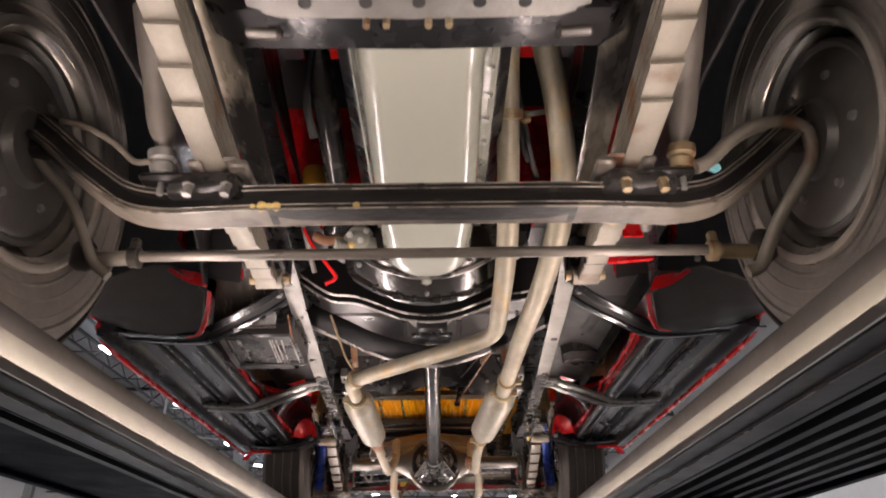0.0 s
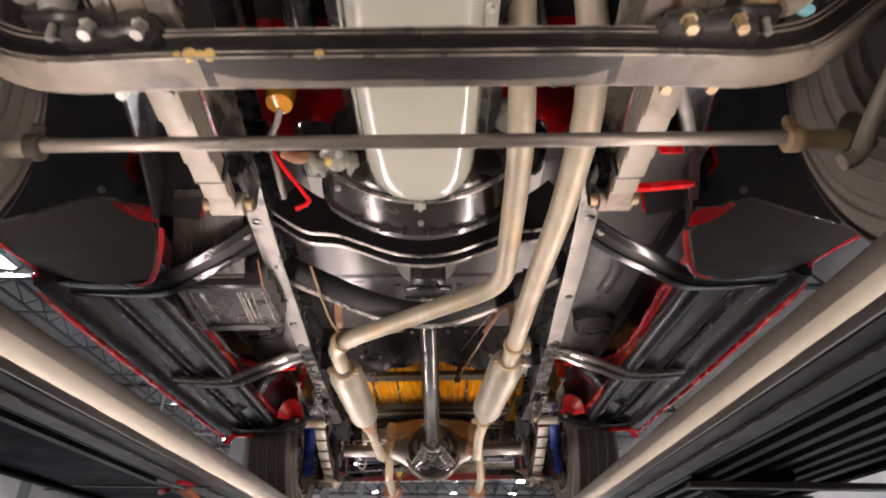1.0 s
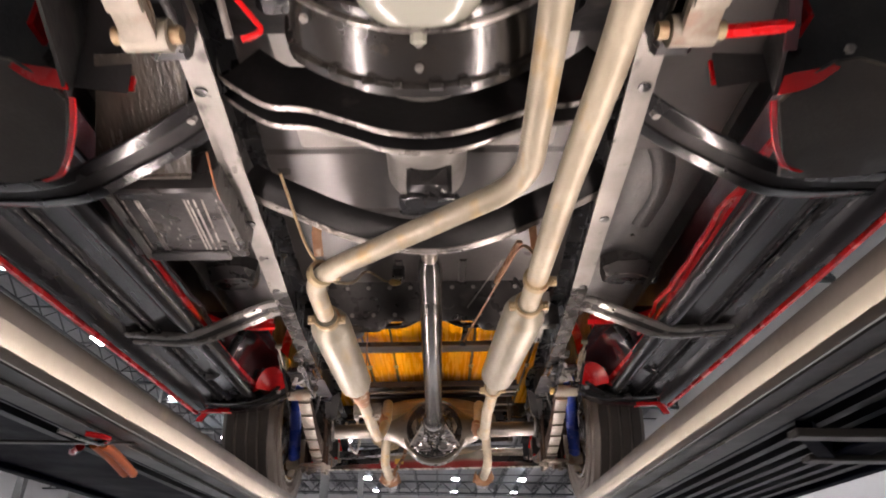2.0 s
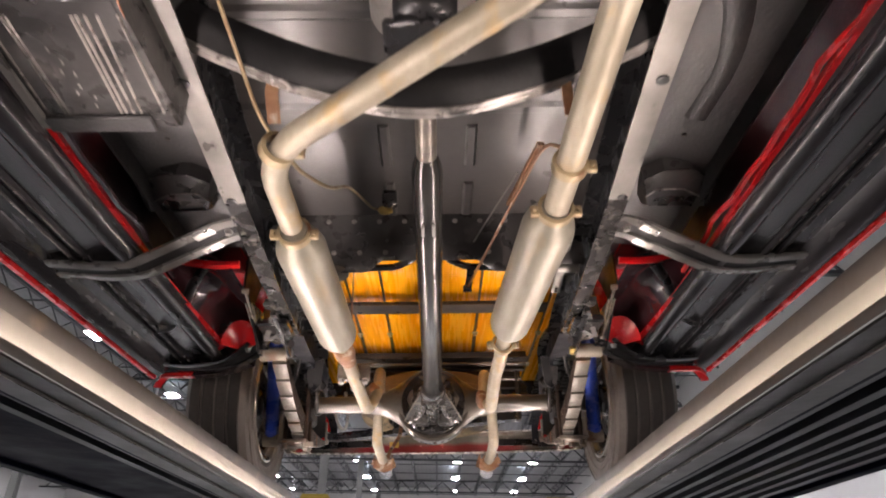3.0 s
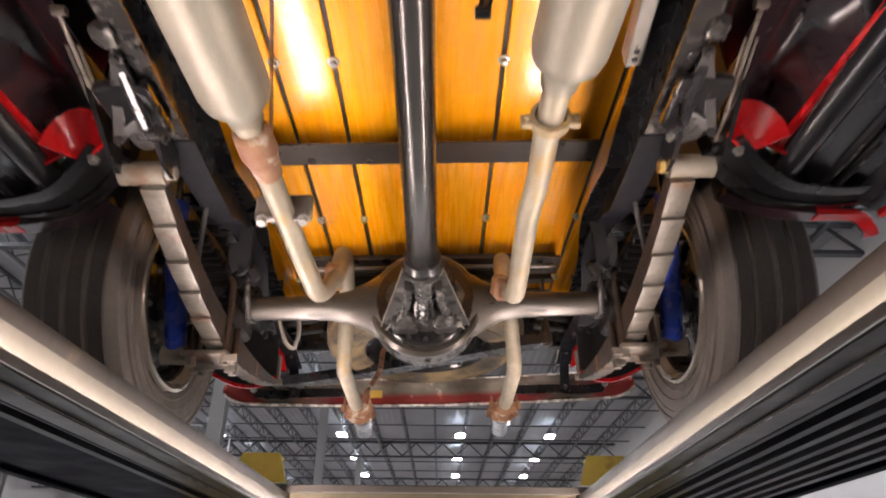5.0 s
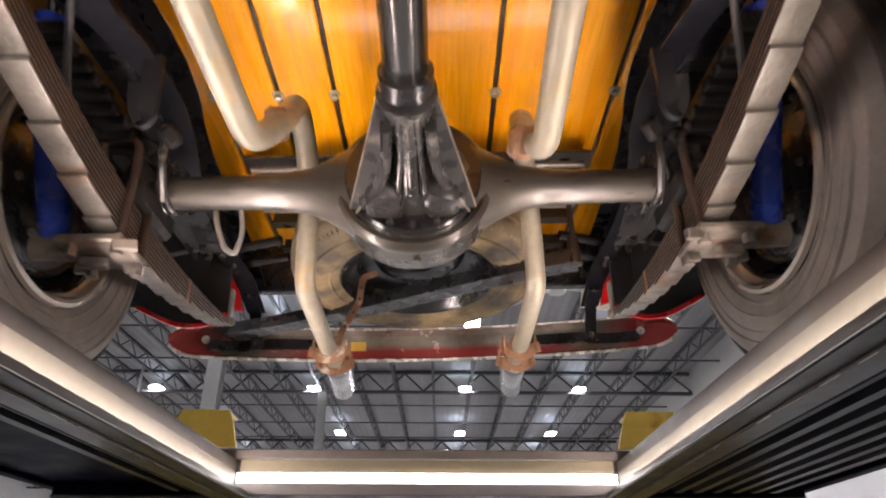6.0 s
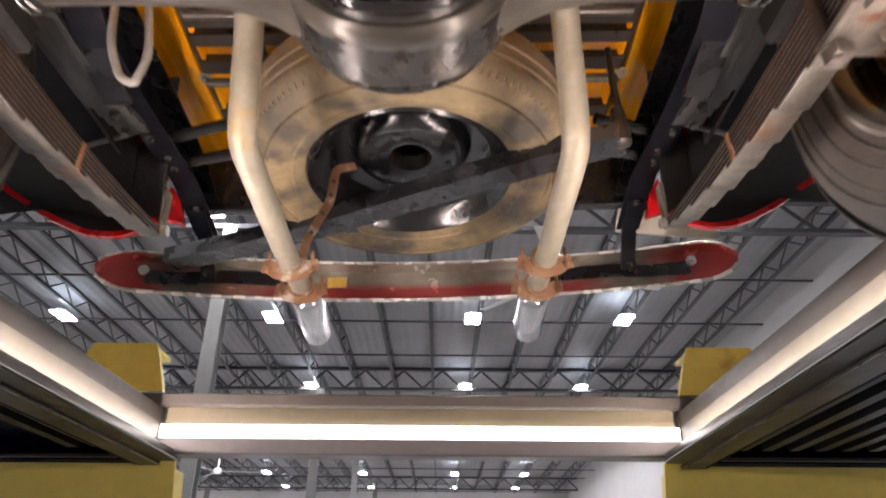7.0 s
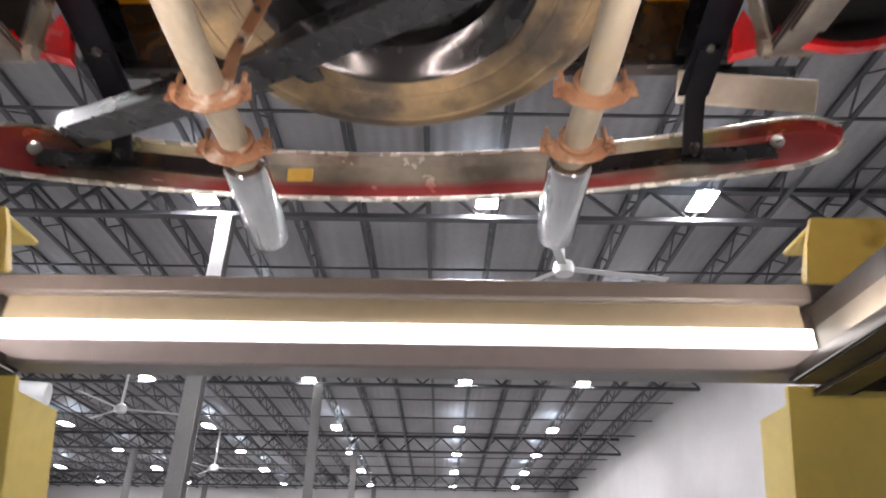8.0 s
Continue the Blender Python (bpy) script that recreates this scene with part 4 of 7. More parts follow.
P("hose_tag", bm, surface("pale_blue_tag", (.2, .5, .55), (.15, .42, .5)), "small pale blue tag")


def leaf_spring(s, x0, x1, y0, yc, y1, zc, ze, count, mat, last, step, wide=.044):
    """A pack of leaves, the longest on top; last: the ends of the shortest leaf, step: how much longer each next one is."""
    first = None
    t = .0085
    for k in range(count):
        up = count - 1 - k
        ya = max(y0, last[0] - step[0] * up) if k else y0
        yb = min(y1, last[1] + step[1] * up) if k else y1
        bm = bmesh.new()
        pts = []
        n = 14
        for i in range(n + 1):
            y = ya + (yb - ya) * i / n
            u = (y - yc) / (yc - y0) if y < yc else (y - yc) / (y1 - yc)
            x = x0 + (x1 - x0) * (y - y0) / (y1 - y0)
            pts.append((s * x, y, zc + (ze - zc) * u * u - k * t))
        w = wide - .0012 * (k % 2)
        sweep(bm, pts, [(-w / 2, -t * .3), (-w / 2 + .003, -t * .42), (w / 2 - .003, -t * .42), (w / 2, -t * .3), (w / 2, t * .38), (-w / 2, t * .38)])
        ob = P("leaf_spring" if k == 0 else "leaf", bm, mat, "stacked steel leaf spring" if k == 0 else "", first)
        first = first or ob
        if mat is REARSPRING:
            bm = bmesh.new()
            for e in (-1, 1):
                c = e * (wide / 2 + .0004)
                sweep(bm, pts, [(c - .0005, -t * .06), (c + .0005, -t * .06), (c + .0005, t * .6), (c - .0005, t * .6)])
            P("leaf_side", bm, RUSTDARK, "dark rusty leaf side", first)
    return first


for s in (-1, 1):
    sp = leaf_spring(s, .29 if s > 0 else .276, .364, .12, .97, 1.46, 1.912, 1.905, 8, SPRING, (.797, 1.15), (.066, .062))
    bm = bmesh.new()
    tube(bm, sx(s, [(.33, 1.46, 1.905), (.39, 1.46, 1.905)]), .022, 16)
    P("eye", bm, SPRING, "", sp)
    bm = bmesh.new()
    tube(bm, sx(s, [(.315, 1.46, 1.905), (.405, 1.46, 1.905)]), .012, 10)
    P("shackle_bolt", bm, CLAMP, "", sp)
    bm = bmesh.new()
    box(bm, (s * .36 - .03, 1.42, 1.93), (s * .36 + .03, 1.54, 2.0), .008)
    P("hanger", bm, BLACK, "", sp)
    for yy in (.52, 1.34):
        bm = bmesh.new()
        xx = .283 + .08 * (yy - .12) / 1.34
        box(bm, (s * xx - .026, yy - .008, 1.846 + .03 * abs(yy - .97) / .4), (s * xx + .026, yy + .008, 1.92), .002)
        P("clip", bm, AXLE, "", sp)
    bm = bmesh.new()
    lathe(bm, [(.006, 0), (.012, .004), (.014, .012), (.02, .03), (.0225, .05), (.0225, .14), (.024, .142), (.024, .24), (.012, .25)], (s * .41, .945, 1.885), (s * .03, -.085, .2), 22)
    sh = P("front_shock", bm, DUSTY, "dusty grey tubular shock absorber")
    bm = bmesh.new()
    lathe(bm, [(.010, -.022), (.018, -.02), (.02, -.006), (.016, .0), (.022, .004), (.022, .018), (.008, .022)], (s * .41, .945, 1.862), (.1 * s, -.2, 1), 18)
    P("mount_bush", bm, CLAMP if s > 0 else ALLOY, "pale worn mounting bush", sh)
    bm = bmesh.new()
    tube(bm, sx(s, [(.408, .948, 1.85), (.407, .95, 1.805)]), .005, 8)
    P("stud", bm, ALLOY, "", sh)
    bm = bmesh.new()
    box(bm, (s * .395 - .045, .935, 1.826), (s * .395 + .03, .985, 1.84), .005)
    P("bracket", bm, AXLE, "", sh)


def wheel(name, s, at, edge, width, r, rim_r, tyre, rim, label):
    """A road wheel seen from its inner side."""
    x, y, z = at
    w = width / 2
    prof = [(rim_r - .005, -w * .72), (rim_r + .012, -w * .86), (rim_r + .05, -w), (r - .06, -w * 1.02), (r - .022, -w * .93), (r - .004, -w * .7), (r, -w * .4), (r, w * .4), (r - .004, w * .7), (r - .022, w * .93), (r - .06, w * 1.02), (rim_r + .05, w), (rim_r + .012, w * .86), (rim_r - .005, w * .72)]
    bm = bmesh.new()
    lathe(bm, prof, at, (1, 0, 0), 64, True)
    wh = P(name, bm, tyre, label)
    for q, o in ((.03, .945), (.055, 1.005), (.085, 1.01), (.105, 1.015)):
        bm = bmesh.new()
        lathe(bm, [(rim_r + q - .004, -s * w * (o - .03)), (rim_r + q - .0015, -s * w * (o + .02)), (rim_r + q + .0015, -s * w * (o + .02)), (rim_r + q + .004, -s * w * (o - .03))], at, (1, 0, 0), 56, True)
        P("sidewall_ring", bm, tyre, "", wh)
    for off in (-.6, -.2, .2, .6):
        bm = bmesh.new()
        lathe(bm, [(r + .0005, (off - .17) * w), (r + .006, (off - .14) * w), (r + .006, (off + .14) * w), (r + .0005, (off + .17) * w)], at, (1, 0, 0), 56, True)
        P("tread_rib", bm, TREADBLACK, "", wh)
    bm = bmesh.new()
    i = -s
    lathe(bm, [(rim_r + .013, i * w * .80), (rim_r + .012, i * w * .9), (rim_r, i * w * .92), (rim_r - .006, i * w * .7), (rim_r - .02, i * w * .55), (rim_r - .028, i * w * .1), (rim_r - .03, -i * w * .2), (rim_r - .07, -i * w * .3), (.09, -i * w * .1), (.02, -i * w * .1), (.02, -i * w * .14), (.09, -i * w * .14), (rim_r - .07, -i * w * .34), (rim_r - .024, -i * w * .24), (rim_r - .02, i * w * .1), (rim_r - .01, i * w * .6)], at, (1, 0, 0), 48, True)
    rm_ = P("rim", bm, rim, "painted steel rim", wh)
    # On the rear rims this pale ring stands in for a highlight.
    bm = bmesh.new()
    e = i * w
    lathe(bm, [(rim_r + .014, e * .9), (rim_r + .011, e * .97), (rim_r + .003, e * .99), (rim_r - .004, e * .95), (rim_r - .009, e * .82), (rim_r - .016, e * .76), (rim_r - .016, e * .66), (rim_r - .004, e * .7)], at, (1, 0, 0), 56, True)
    P("rim_edge", bm, edge, "pale rim edge", rm_)
    bm = bmesh.new()
    c = (x + i * w * .45, y, z)
    lathe(bm, [(.02, i * .035), (.06, i * .035), (.07, i * .022), (.135, i * .018), (.15, i * .01), (.158, i * .018), (.165, i * .012), (.165, -i * .05), (.1, -i * .06)], c, (1, 0, 0), 40)
    P("brake_drum", bm, BLACK if name == "rear_wheel" else BACKPLATE, "brake backing plate", wh)
    for k in range(6):
        a = k * 1.0472 + .3
        bm = bmesh.new()
        hexbolt(bm, (c[0] + i * .018, y + .105 * math.cos(a), z + .105 * math.sin(a)), (i, 0, 0), .007, .008)
        P("bolt", bm, ALLOY, "", wh)
    return wh


for s in (-1, 1):
    wheel("front_wheel", s, (s * .72, .985, 1.925), RIM, .17, .345, .200, TYRE, RIM, "black road tyre on a grey steel front wheel")
    wheel("rear_wheel", s, (s * .765, 3.93, 1.952), RIM, .225, .365, .212, TYRE, BLACK, "wide black road tyre on a grey steel rear wheel")

# engine: oil pan, block, bell housing, gearbox
bm = bmesh.new()
rows = []
for y, w, z, c in ((.60, .082, 1.985, .02), (.63, .095, 1.965, .03), (.9, .099, 1.945, .035), (1.08, .098, 1.925, .035), (1.18, .096, 1.9, .035), (1.37, .0955, 1.892, .05), (1.41, .0945, 1.893, .062), (1.435, .091, 1.896, .07), (1.455, .085, 1.902, .072), (1.47, .075, 1.912, .066), (1.48, .06, 1.926, .055), (1.485, .04, 1.945, .036)):
    sec = [(-w - .018, 2.03), (-w - .014, 2.012)]
    for k in range(6):
        a = math.pi + k * math.pi / 10
        sec.append((-w + c + c * math.cos(a), z + c + c * math.sin(a)))
    sec += [(-q, v) for q, v in reversed(sec)]
    rows.append([(q, y, v) for q, v in sec])
loft(bm, rows)
pan = P("oil_pan", bm, PAN, "pale grey-green painted oil pan", angle=50)
bm = bmesh.new()
box(bm, (-.117, .58, 2.018), (.125, 1.44, 2.024), .002)
P("flange", bm, PAN, "", pan)
for s in (-1, 1):
    for k in range(12):
        bm = bmesh.new()
        hexbolt(bm, (.004 + s * .109, .64 + k * .066, 2.018), (0, 0, -1), .006, .007)
        P("bolt", bm, ZINC, "", pan)
bm = bmesh.new()
hexbolt(bm, (-.003, 1.455, 1.903), (0, .5, -1), .011, .016)
P("drain_plug", bm, PAN, "", pan)

bm = bmesh.new()
box(bm, (-.14, .5, 2.03), (.148, 1.44, 2.5), .02)
P("engine_block", bm, BLACK)
bm = bmesh.new()
HALF = [(.2, 2.1), (.208, 2.03), (.203, 1.98), (.19, 1.95), (.15, 1.921), (.1, 1.896), (.055, 1.881), (0, 1.874)]
BELL_SEC = fillet([(-x, 0, z) for x, z in HALF] + [(x, 0, z) for x, z in HALF[-2::-1]], .03, 3)
rows = []
for y, k in ((1.425, .7), (1.43, .8), (1.437, .85), (1.45, .88), (1.49, .935), (1.53, .962), (1.535, .965), (1.537, 1.0), (1.556, 1.0), (1.558, .9)):
    rows.append([(p[0] * k, y, 2.1 + (p[2] - 2.1) * k) for p in BELL_SEC])
loft(bm, rows)
bh = P("bell_housing", bm, BELL, "gloss black bell housing", angle=30)
bm = bmesh.new()
sweep(bm, [(p[0] * .9, 1.449, 2.1 + (p[2] - 2.1) * .9) for p in BELL_SEC[6:-6]], [(-.003, -.004), (.003, -.004), (.003, .004), (-.003, .004)])
P("cover_seam", bm, LIPBRIGHT, "scuffed seam of the cover", bh)
for x, z, w_ in ((-.128, 1.914, .012), (-.075, 1.892, .02), (-.035, 1.884, .012), (.02, 1.881, .02), (.062, 1.886, .016), (.118, 1.907, .014)):
    bm = bmesh.new()
    box(bm, (x - w_ / 2, 1.532, z - .009), (x + w_ / 2, 1.5365, z + .003), .0015)
    P("flange_tab", bm, CASTGREY, "", bh)
for x, z, y in ((-.003, 1.897, 1.47), (-.003, 1.886, 1.505), (-.16, 1.945, 1.47)):
    bm = bmesh.new()
    hexbolt(bm, (x, y, z), (0, -.3, -1), .005, .006)
    P("bolt", bm, ALLOY, "", bh)
for s in (-1, 1):
    bm = bmesh.new()
    box(bm, (s * .205 - .035, 1.40, 1.995), (s * .205 + .035, 1.52, 2.06), .012)
    P("mount_ear", bm, GLOSS, "", bh)
bm = bmesh.new()
lathe(bm, [(.11, 1.53), (.115, 1.58), (.1, 1.62), (.1, 1.86), (.085, 1.9), (.085, 2.02), (.05, 2.06)], (0, 0, 2.075), (0, 1, 0), 28)
P("gearbox", bm, ALLOY, "grey cast gearbox case")
bm = bmesh.new()
box(bm, (-.04, 1.9, 1.945), (.05, 2.0, 2.02), .01)
box(bm, (-.055, 1.92, 1.935), (.065, 1.985, 1.95), .004)
P("gearbox_mount", bm, BLACK)
def casting(bm, at, size, seed, turn=0):
    """A rough casting: a rounded block with knocked, uneven faces."""
    vs = bmesh.ops.create_icosphere(bm, subdivisions=3, radius=1)["verts"]
    m = Matrix.Translation(at) @ Matrix.Rotation(turn, 4, "Y")
    for v in vs:
        c = v.co.copy()
        k = 1 / max(abs(c.x), abs(c.y), abs(c.z)) * .55 + .45
        k *= 1 + .16 * noise.noise(c * 2.2 + Vector((seed, 0, 0)))
        v.co = m @ Vector((c.x * k * size[0], c.y * k * size[1], c.z * k * size[2]))


for at, axis, prof in (((-.158, 1.43, 1.99), (.1, -.5, -.8), [(.012, -.03), (.026, -.028), (.028, -.01), (.034, -.008), (.034, 0), (.027, .002), (.024, .02), (.012, .026), (.006, .028)]),
                       ((-.19, 1.445, 1.985), (-.9, -.2, -.3), [(.01, -.02), (.016, -.018), (.016, .012), (.02, .014), (.02, .024), (.009, .026)]),
                       ((-.132, 1.45, 1.978), (.3, -.6, -.7), [(.014, -.02), (.022, -.016), (.022, .01), (.015, .016), (.015, .026), (.008, .028)]),
                       ((.168, 1.4, 2.055), (.2, -.5, -.8), [(.012, -.03), (.03, -.028), (.032, .0), (.024, .012), (.012, .018)])):
    bm = bmesh.new()
    lathe(bm, prof, at, axis, 14)
    P("engine_fitting", bm, GREENCAST, "pale oily cast engine fitting")
for lo, hi, turn in (((-.19, 1.43, 1.995), (-.125, 1.455, 2.03), 8), ((-.145, 1.42, 1.965), (-.118, 1.46, 1.995), -15)):
    bm = bmesh.new()
    c_ = (Vector(lo) + Vector(hi)) / 2
    box(bm, Vector(lo) - c_, Vector(hi) - c_, .006, pose(*c_, 12, turn, 6))
    P("engine_fitting", bm, GREENCAST)
for x, y, z in ((-.176, 1.4, 1.985), (-.15, 1.398, 1.97), (-.14, 1.41, 2.0)):
    bm = bmesh.new()
    hexbolt(bm, (x, y, z), (0, -1, -.6), .006, .012)
    P("fitting_bolt", bm, ZINC)
bm = bmesh.new()
tube(bm, [(-.26, 1.43, 2.0), (-.235, 1.43, 1.985), (-.2, 1.44, 2.0), (-.17, 1.44, 1.995)], .012, 10, .02)
P("copper_elbow", bm, RUST, "brown oily elbow pipe")
bm = bmesh.new()
lathe(bm, [(.006, -.008), (.009, -.006), (.009, .006), (.005, .008)], (-.172, 1.42, 1.97), (0, -1, -.4), 6)
P("brass_plug", bm, BRASS)
bm = bmesh.new()
lathe(bm, [(.008, -.035), (.024, -.03), (.027, -.02), (.027, .03), (.03, .035), (.03, .05), (.01, .055)], (-.256, 1.35, 2.075), (0, .15, 1), 20)
fb = P("fuel_bowl", bm, AMBER, "amber glass fuel filter bowl")
bm = bmesh.new()
tube(bm, [(-.256, 1.355, 2.04), (-.262, 1.37, 2.025), (-.292, 1.43, 2.03), (-.284, 1.46, 2.0), (-.268, 1.5, 1.94)], .006, 8, .02)
P("fuel_pipe", bm, ALLOY, "", fb)
bm = bmesh.new()
tube(bm, [(-.292, 1.43, 2.03), (-.27, 1.44, 1.985), (-.208, 1.45, 1.905), (-.212, 1.45, 1.896), (-.232, 1.45, 1.886)], .0042, 8, .015)
P("red_cable", bm, RED, "thin red cable")
bm = bmesh.new()
tube(bm, [(-.225, .95, 2.3), (-.2, 1.2, 2.12), (-.195, 1.3, 2.07)], .026, 16, .04)
P("side_pipe", bm, CASTLIGHT, "dark engine side pipe")
bm = bmesh.new()
tube(bm, [(-.2, .98, 2.2), (-.215, 1.02, 2.05), (-.2, 1.05, 1.99)], .008, 8, .03)
P("drain_hose", bm, HOSE)
# red firewall, inner wings and bonnet above the engine
bm = bmesh.new()
loft(bm, [[(a, 1.47, z), (a, 1.476, z), (a, 1.545, 2.47), (a, 1.54, 2.47)] for a, z in ((-.42, 2.24), (-.36, 2.16), (-.3, 2.09), (-.21, 2.0), (0, 2.02), (.2, 2.0), (.3, 2.09), (.5, 2.25))])
P("firewall", bm, RED, "red painted firewall")
# Black panel added where the firewall fades into shade.
bm = bmesh.new()
box(bm, (-.5, 1.547, 2.465), (.5, 1.565, 2.66))
P("firewall_top", bm, UNDER, "black panel standing for the shade above the firewall")
# Black in place of red puts the shade into the inner wings.
for s in (-1, 1):
    bm = bmesh.new()
    loft(bm, [[(s * .30, y, 2.14), (s * .306, y, 2.14), (s * .42, y, 2.62), (s * .414, y, 2.62)] for y in (.2, 1.42)])
    P("inner_wing", bm, UNDER, "inner wing panel, coloured black for the shade")
# Black sheet under the red bonnet stands in for the shade there.
bm = bmesh.new()
loft(bm, [[(-.46, y, 2.62), (-.3, y, 2.78 + .1 * k), (0, y, 2.84 + .1 * k), (.3, y, 2.78 + .1 * k), (.46, y, 2.62), (.44, y, 2.615), (.29, y, 2.77 + .1 * k), (0, y, 2.83 + .1 * k), (-.29, y, 2.77 + .1 * k), (-.44, y, 2.615)] for y, k in ((.05, 0), (.8, .6), (1.6, 1))])
P("bonnet_liner", bm, UNDER, "black sheet under the bonnet, standing for shade")
bm = bmesh.new()
loft(bm, [[(-.47, y, 2.625), (-.31, y, 2.795 + .1 * k), (0, y, 2.855 + .1 * k), (.31, y, 2.795 + .1 * k), (.47, y, 2.625), (.462, y, 2.625), (.305, y, 2.787 + .1 * k), (0, y, 2.847 + .1 * k), (-.305, y, 2.787 + .1 * k), (-.462, y, 2.625)] for y, k in ((.04, 0), (.4, .35), (.8, .6), (1.2, .85), (1.61, 1))])
P("bonnet", bm, RED, "red painted bonnet", angle=60)
for x, y, z in ((.2, 1.2, 2.03), (.235, 1.3, 2.05), (.2, 1.45, 2.0)):
    bm = bmesh.new()
    tube(bm, [(x - .06, y - .2, z + .2), (x, y, z + .06), (x + .03, y + .12, z + .1)], .007, 8, .05)
    P("wire", bm, HOSE)


# crossmembers behind the engine
def crossmember(pts, section, lips, label):
    path = fillet(pts, .05, 4)
    bm = bmesh.new()
    sweep(bm, path, section)
    xm_ = P("crossmember", bm, XMBLACK, label)
    # Bright strips paint the highlight lines on the lower lips.
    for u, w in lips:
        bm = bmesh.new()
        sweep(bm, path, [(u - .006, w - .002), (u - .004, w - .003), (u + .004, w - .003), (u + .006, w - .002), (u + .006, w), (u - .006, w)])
        P("lip", bm, LIPBRIGHT, "scuffed lower lip, bright for the highlight on it", xm_)
    return xm_


both = lambda half: [(-x, y, z) for x, y, z in half] + [(x, y, z) for x, y, z in reversed(half) if x]
w = .034
crossmember(both([(.345, 1.69, 2.02), (.305, 1.695, 1.99), (.258, 1.7, 1.962), (.195, 1.7, 1.96), (.13, 1.7, 1.934), (.064, 1.7, 1.908), (0, 1.7, 1.901)]),
            [(-w / 2 - .014, 0), (-w / 2, 0), (-w / 2 + .004, .06), (w / 2 - .004, .06), (w / 2, 0), (w / 2 + .014, 0), (w / 2 + .014, .004), (w / 2 + .004, .006), (w / 2 + .002, .095), (-w / 2 - .012, .095), (-w / 2 - .004, .006), (-w / 2 - .014, .004)],
            [(-w / 2 - .007, 0), (w / 2 + .007, 0)], "gloss black dropped channel crossmember")
crossmember(both([(.392, 1.99, 2.035), (.37, 2.0, 2.02), (.297, 2.02, 1.99), (.22, 2.02, 1.949), (.134, 2.02, 1.915), (.06, 2.02, 1.895), (0, 2.02, 1.889)]),
            [(.006, .03), (-.008, .012), (-.022, .002), (-.046, 0), (-.046, .005), (-.026, .008), (-.022, .05), (.006, .052)],
            [(-.041, 0), (-.03, .001)], "gloss black dropped crossmember")

# exhaust
PR = .0225
bm = bmesh.new()
tube(bm, [(.15, .55, 2.3), (.155, .9, 2.24), (.162, 1.08, 2.12), (.164, 1.17, 2.0), (.167, 1.267, 1.905), (.172, 1.45, 1.888), (.177, 1.775, 1.877), (-.215, 2.10, 1.872), (-.262, 2.2, 1.885), (-.268, 2.4, 1.895)], PR, 20, .075, steps=7)
ex1 = P("exhaust_pipe", bm, PIPE, "aluminised exhaust pipe crossing under the gearbox")
bm = bmesh.new()
tube(bm, [(.19, .6, 2.36), (.2, .8, 2.3), (.216, .961, 2.15), (.249, 1.048, 2.08), (.27, 1.144, 1.98), (.266, 1.224, 1.905), (.262, 1.45, 1.882), (.248, 1.8, 1.88), (.244, 2.15, 1.88), (.244, 2.32, 1.885)], .0245, 20, .1, steps=7)
ex2 = P("exhaust_pipe", bm, PIPE, "aluminised straight exhaust pipe")


def clamp(at, axis, r, mat, parent, lugs=1):
    bm = bmesh.new()
    lathe(bm, [(r - .003, -.011), (r + .004, -.009), (r + .004, .009), (r - .003, .011)], at, axis, 20, True)
    a = Vector(at)
    for k in range(lugs):
        d = 1 if k == 0 else -1
        box(bm, (-.009, -.006, -.011), (.009, .006, .011), .002, Matrix.Translation(a + Vector((d * (r + .009), 0, -.004))))
        lathe(bm, [(.004, -.016), (.004, .016)], a + Vector((d * (r + .01), 0, -.004)), (0, 1, .1), 8)
    if mat is RUST:
        # bolted saddle: a bowed strap under the pipe with a nut and a threaded end on each side
        sweep(bm, [a + Vector((u * (r + .03), 0, v)) for u, v in ((-1, -.006), (-.72, -.008), (-.5, -r * .8), (0, -r - .004), (.5, -r * .8), (.72, -.008), (1, -.006))], [(-.014, -.002), (.014, -.002), (.014, .002), (-.014, .002)], up=(0, 1, 0))
        for d in (-1, 1):
            hexbolt(bm, a + Vector((d * (r + .018), 0, -.009)), (0, -.06, -1), .007, .008)
            lathe(bm, [(.004, -.018), (.004, .03)], a + Vector((d * (r + .018), 0, -.004)), (0, .05, 1), 8)
    return P("clamp", bm, mat, "", parent)


def muffler(x0, y0, x1, y1, z0, z1, r):
    a, b = Vector((x0, y0, z0)), Vector((x1, y1, z1))
    d = (b - a)
    L = d.length
    bm = bmesh.new()
    lathe(bm, [(.026, -.03), (.029, 0), (r * .7, .012), (r * .93, .03), (r, .05), (r, L - .05), (r * .93, L - .03), (r * .7, L - .012), (.03, L), (.027, L + .03)], a, d, 36)
    return P("muffler", bm, MUFFLER, "brushed steel cylindrical muffler")


m1 = muffler(-.270, 2.46, -.262, 3.07, 1.902, 1.905, .054)
m2 = muffler(.243, 2.36, .213, 2.99, 1.89, 1.9, .054)
clamp((-.269, 2.435, 1.898), (0, 1, 0), .031, CLAMP, m1, 2)
clamp((.244, 2.335, 1.886), (0, 1, 0), .031, CLAMP, m2, 2)
clamp((.244, 2.18, 1.88), (0, 1, 0), .027, CLAMP, ex2, 1)
clamp((-.235, 2.125, 1.875), (-.5, .8, 0), .026, CLAMP, ex1, 1)
clamp((.163, 1.11, 2.085), (0, .5, -.85), .026, CLAMP, ex1, 2)
bm = bmesh.new()
tube(bm, [(.185, 1.11, 2.085), (.26, 1.1, 2.09)], .005, 8)
P("stay", bm, ALLOY, "", ex1)
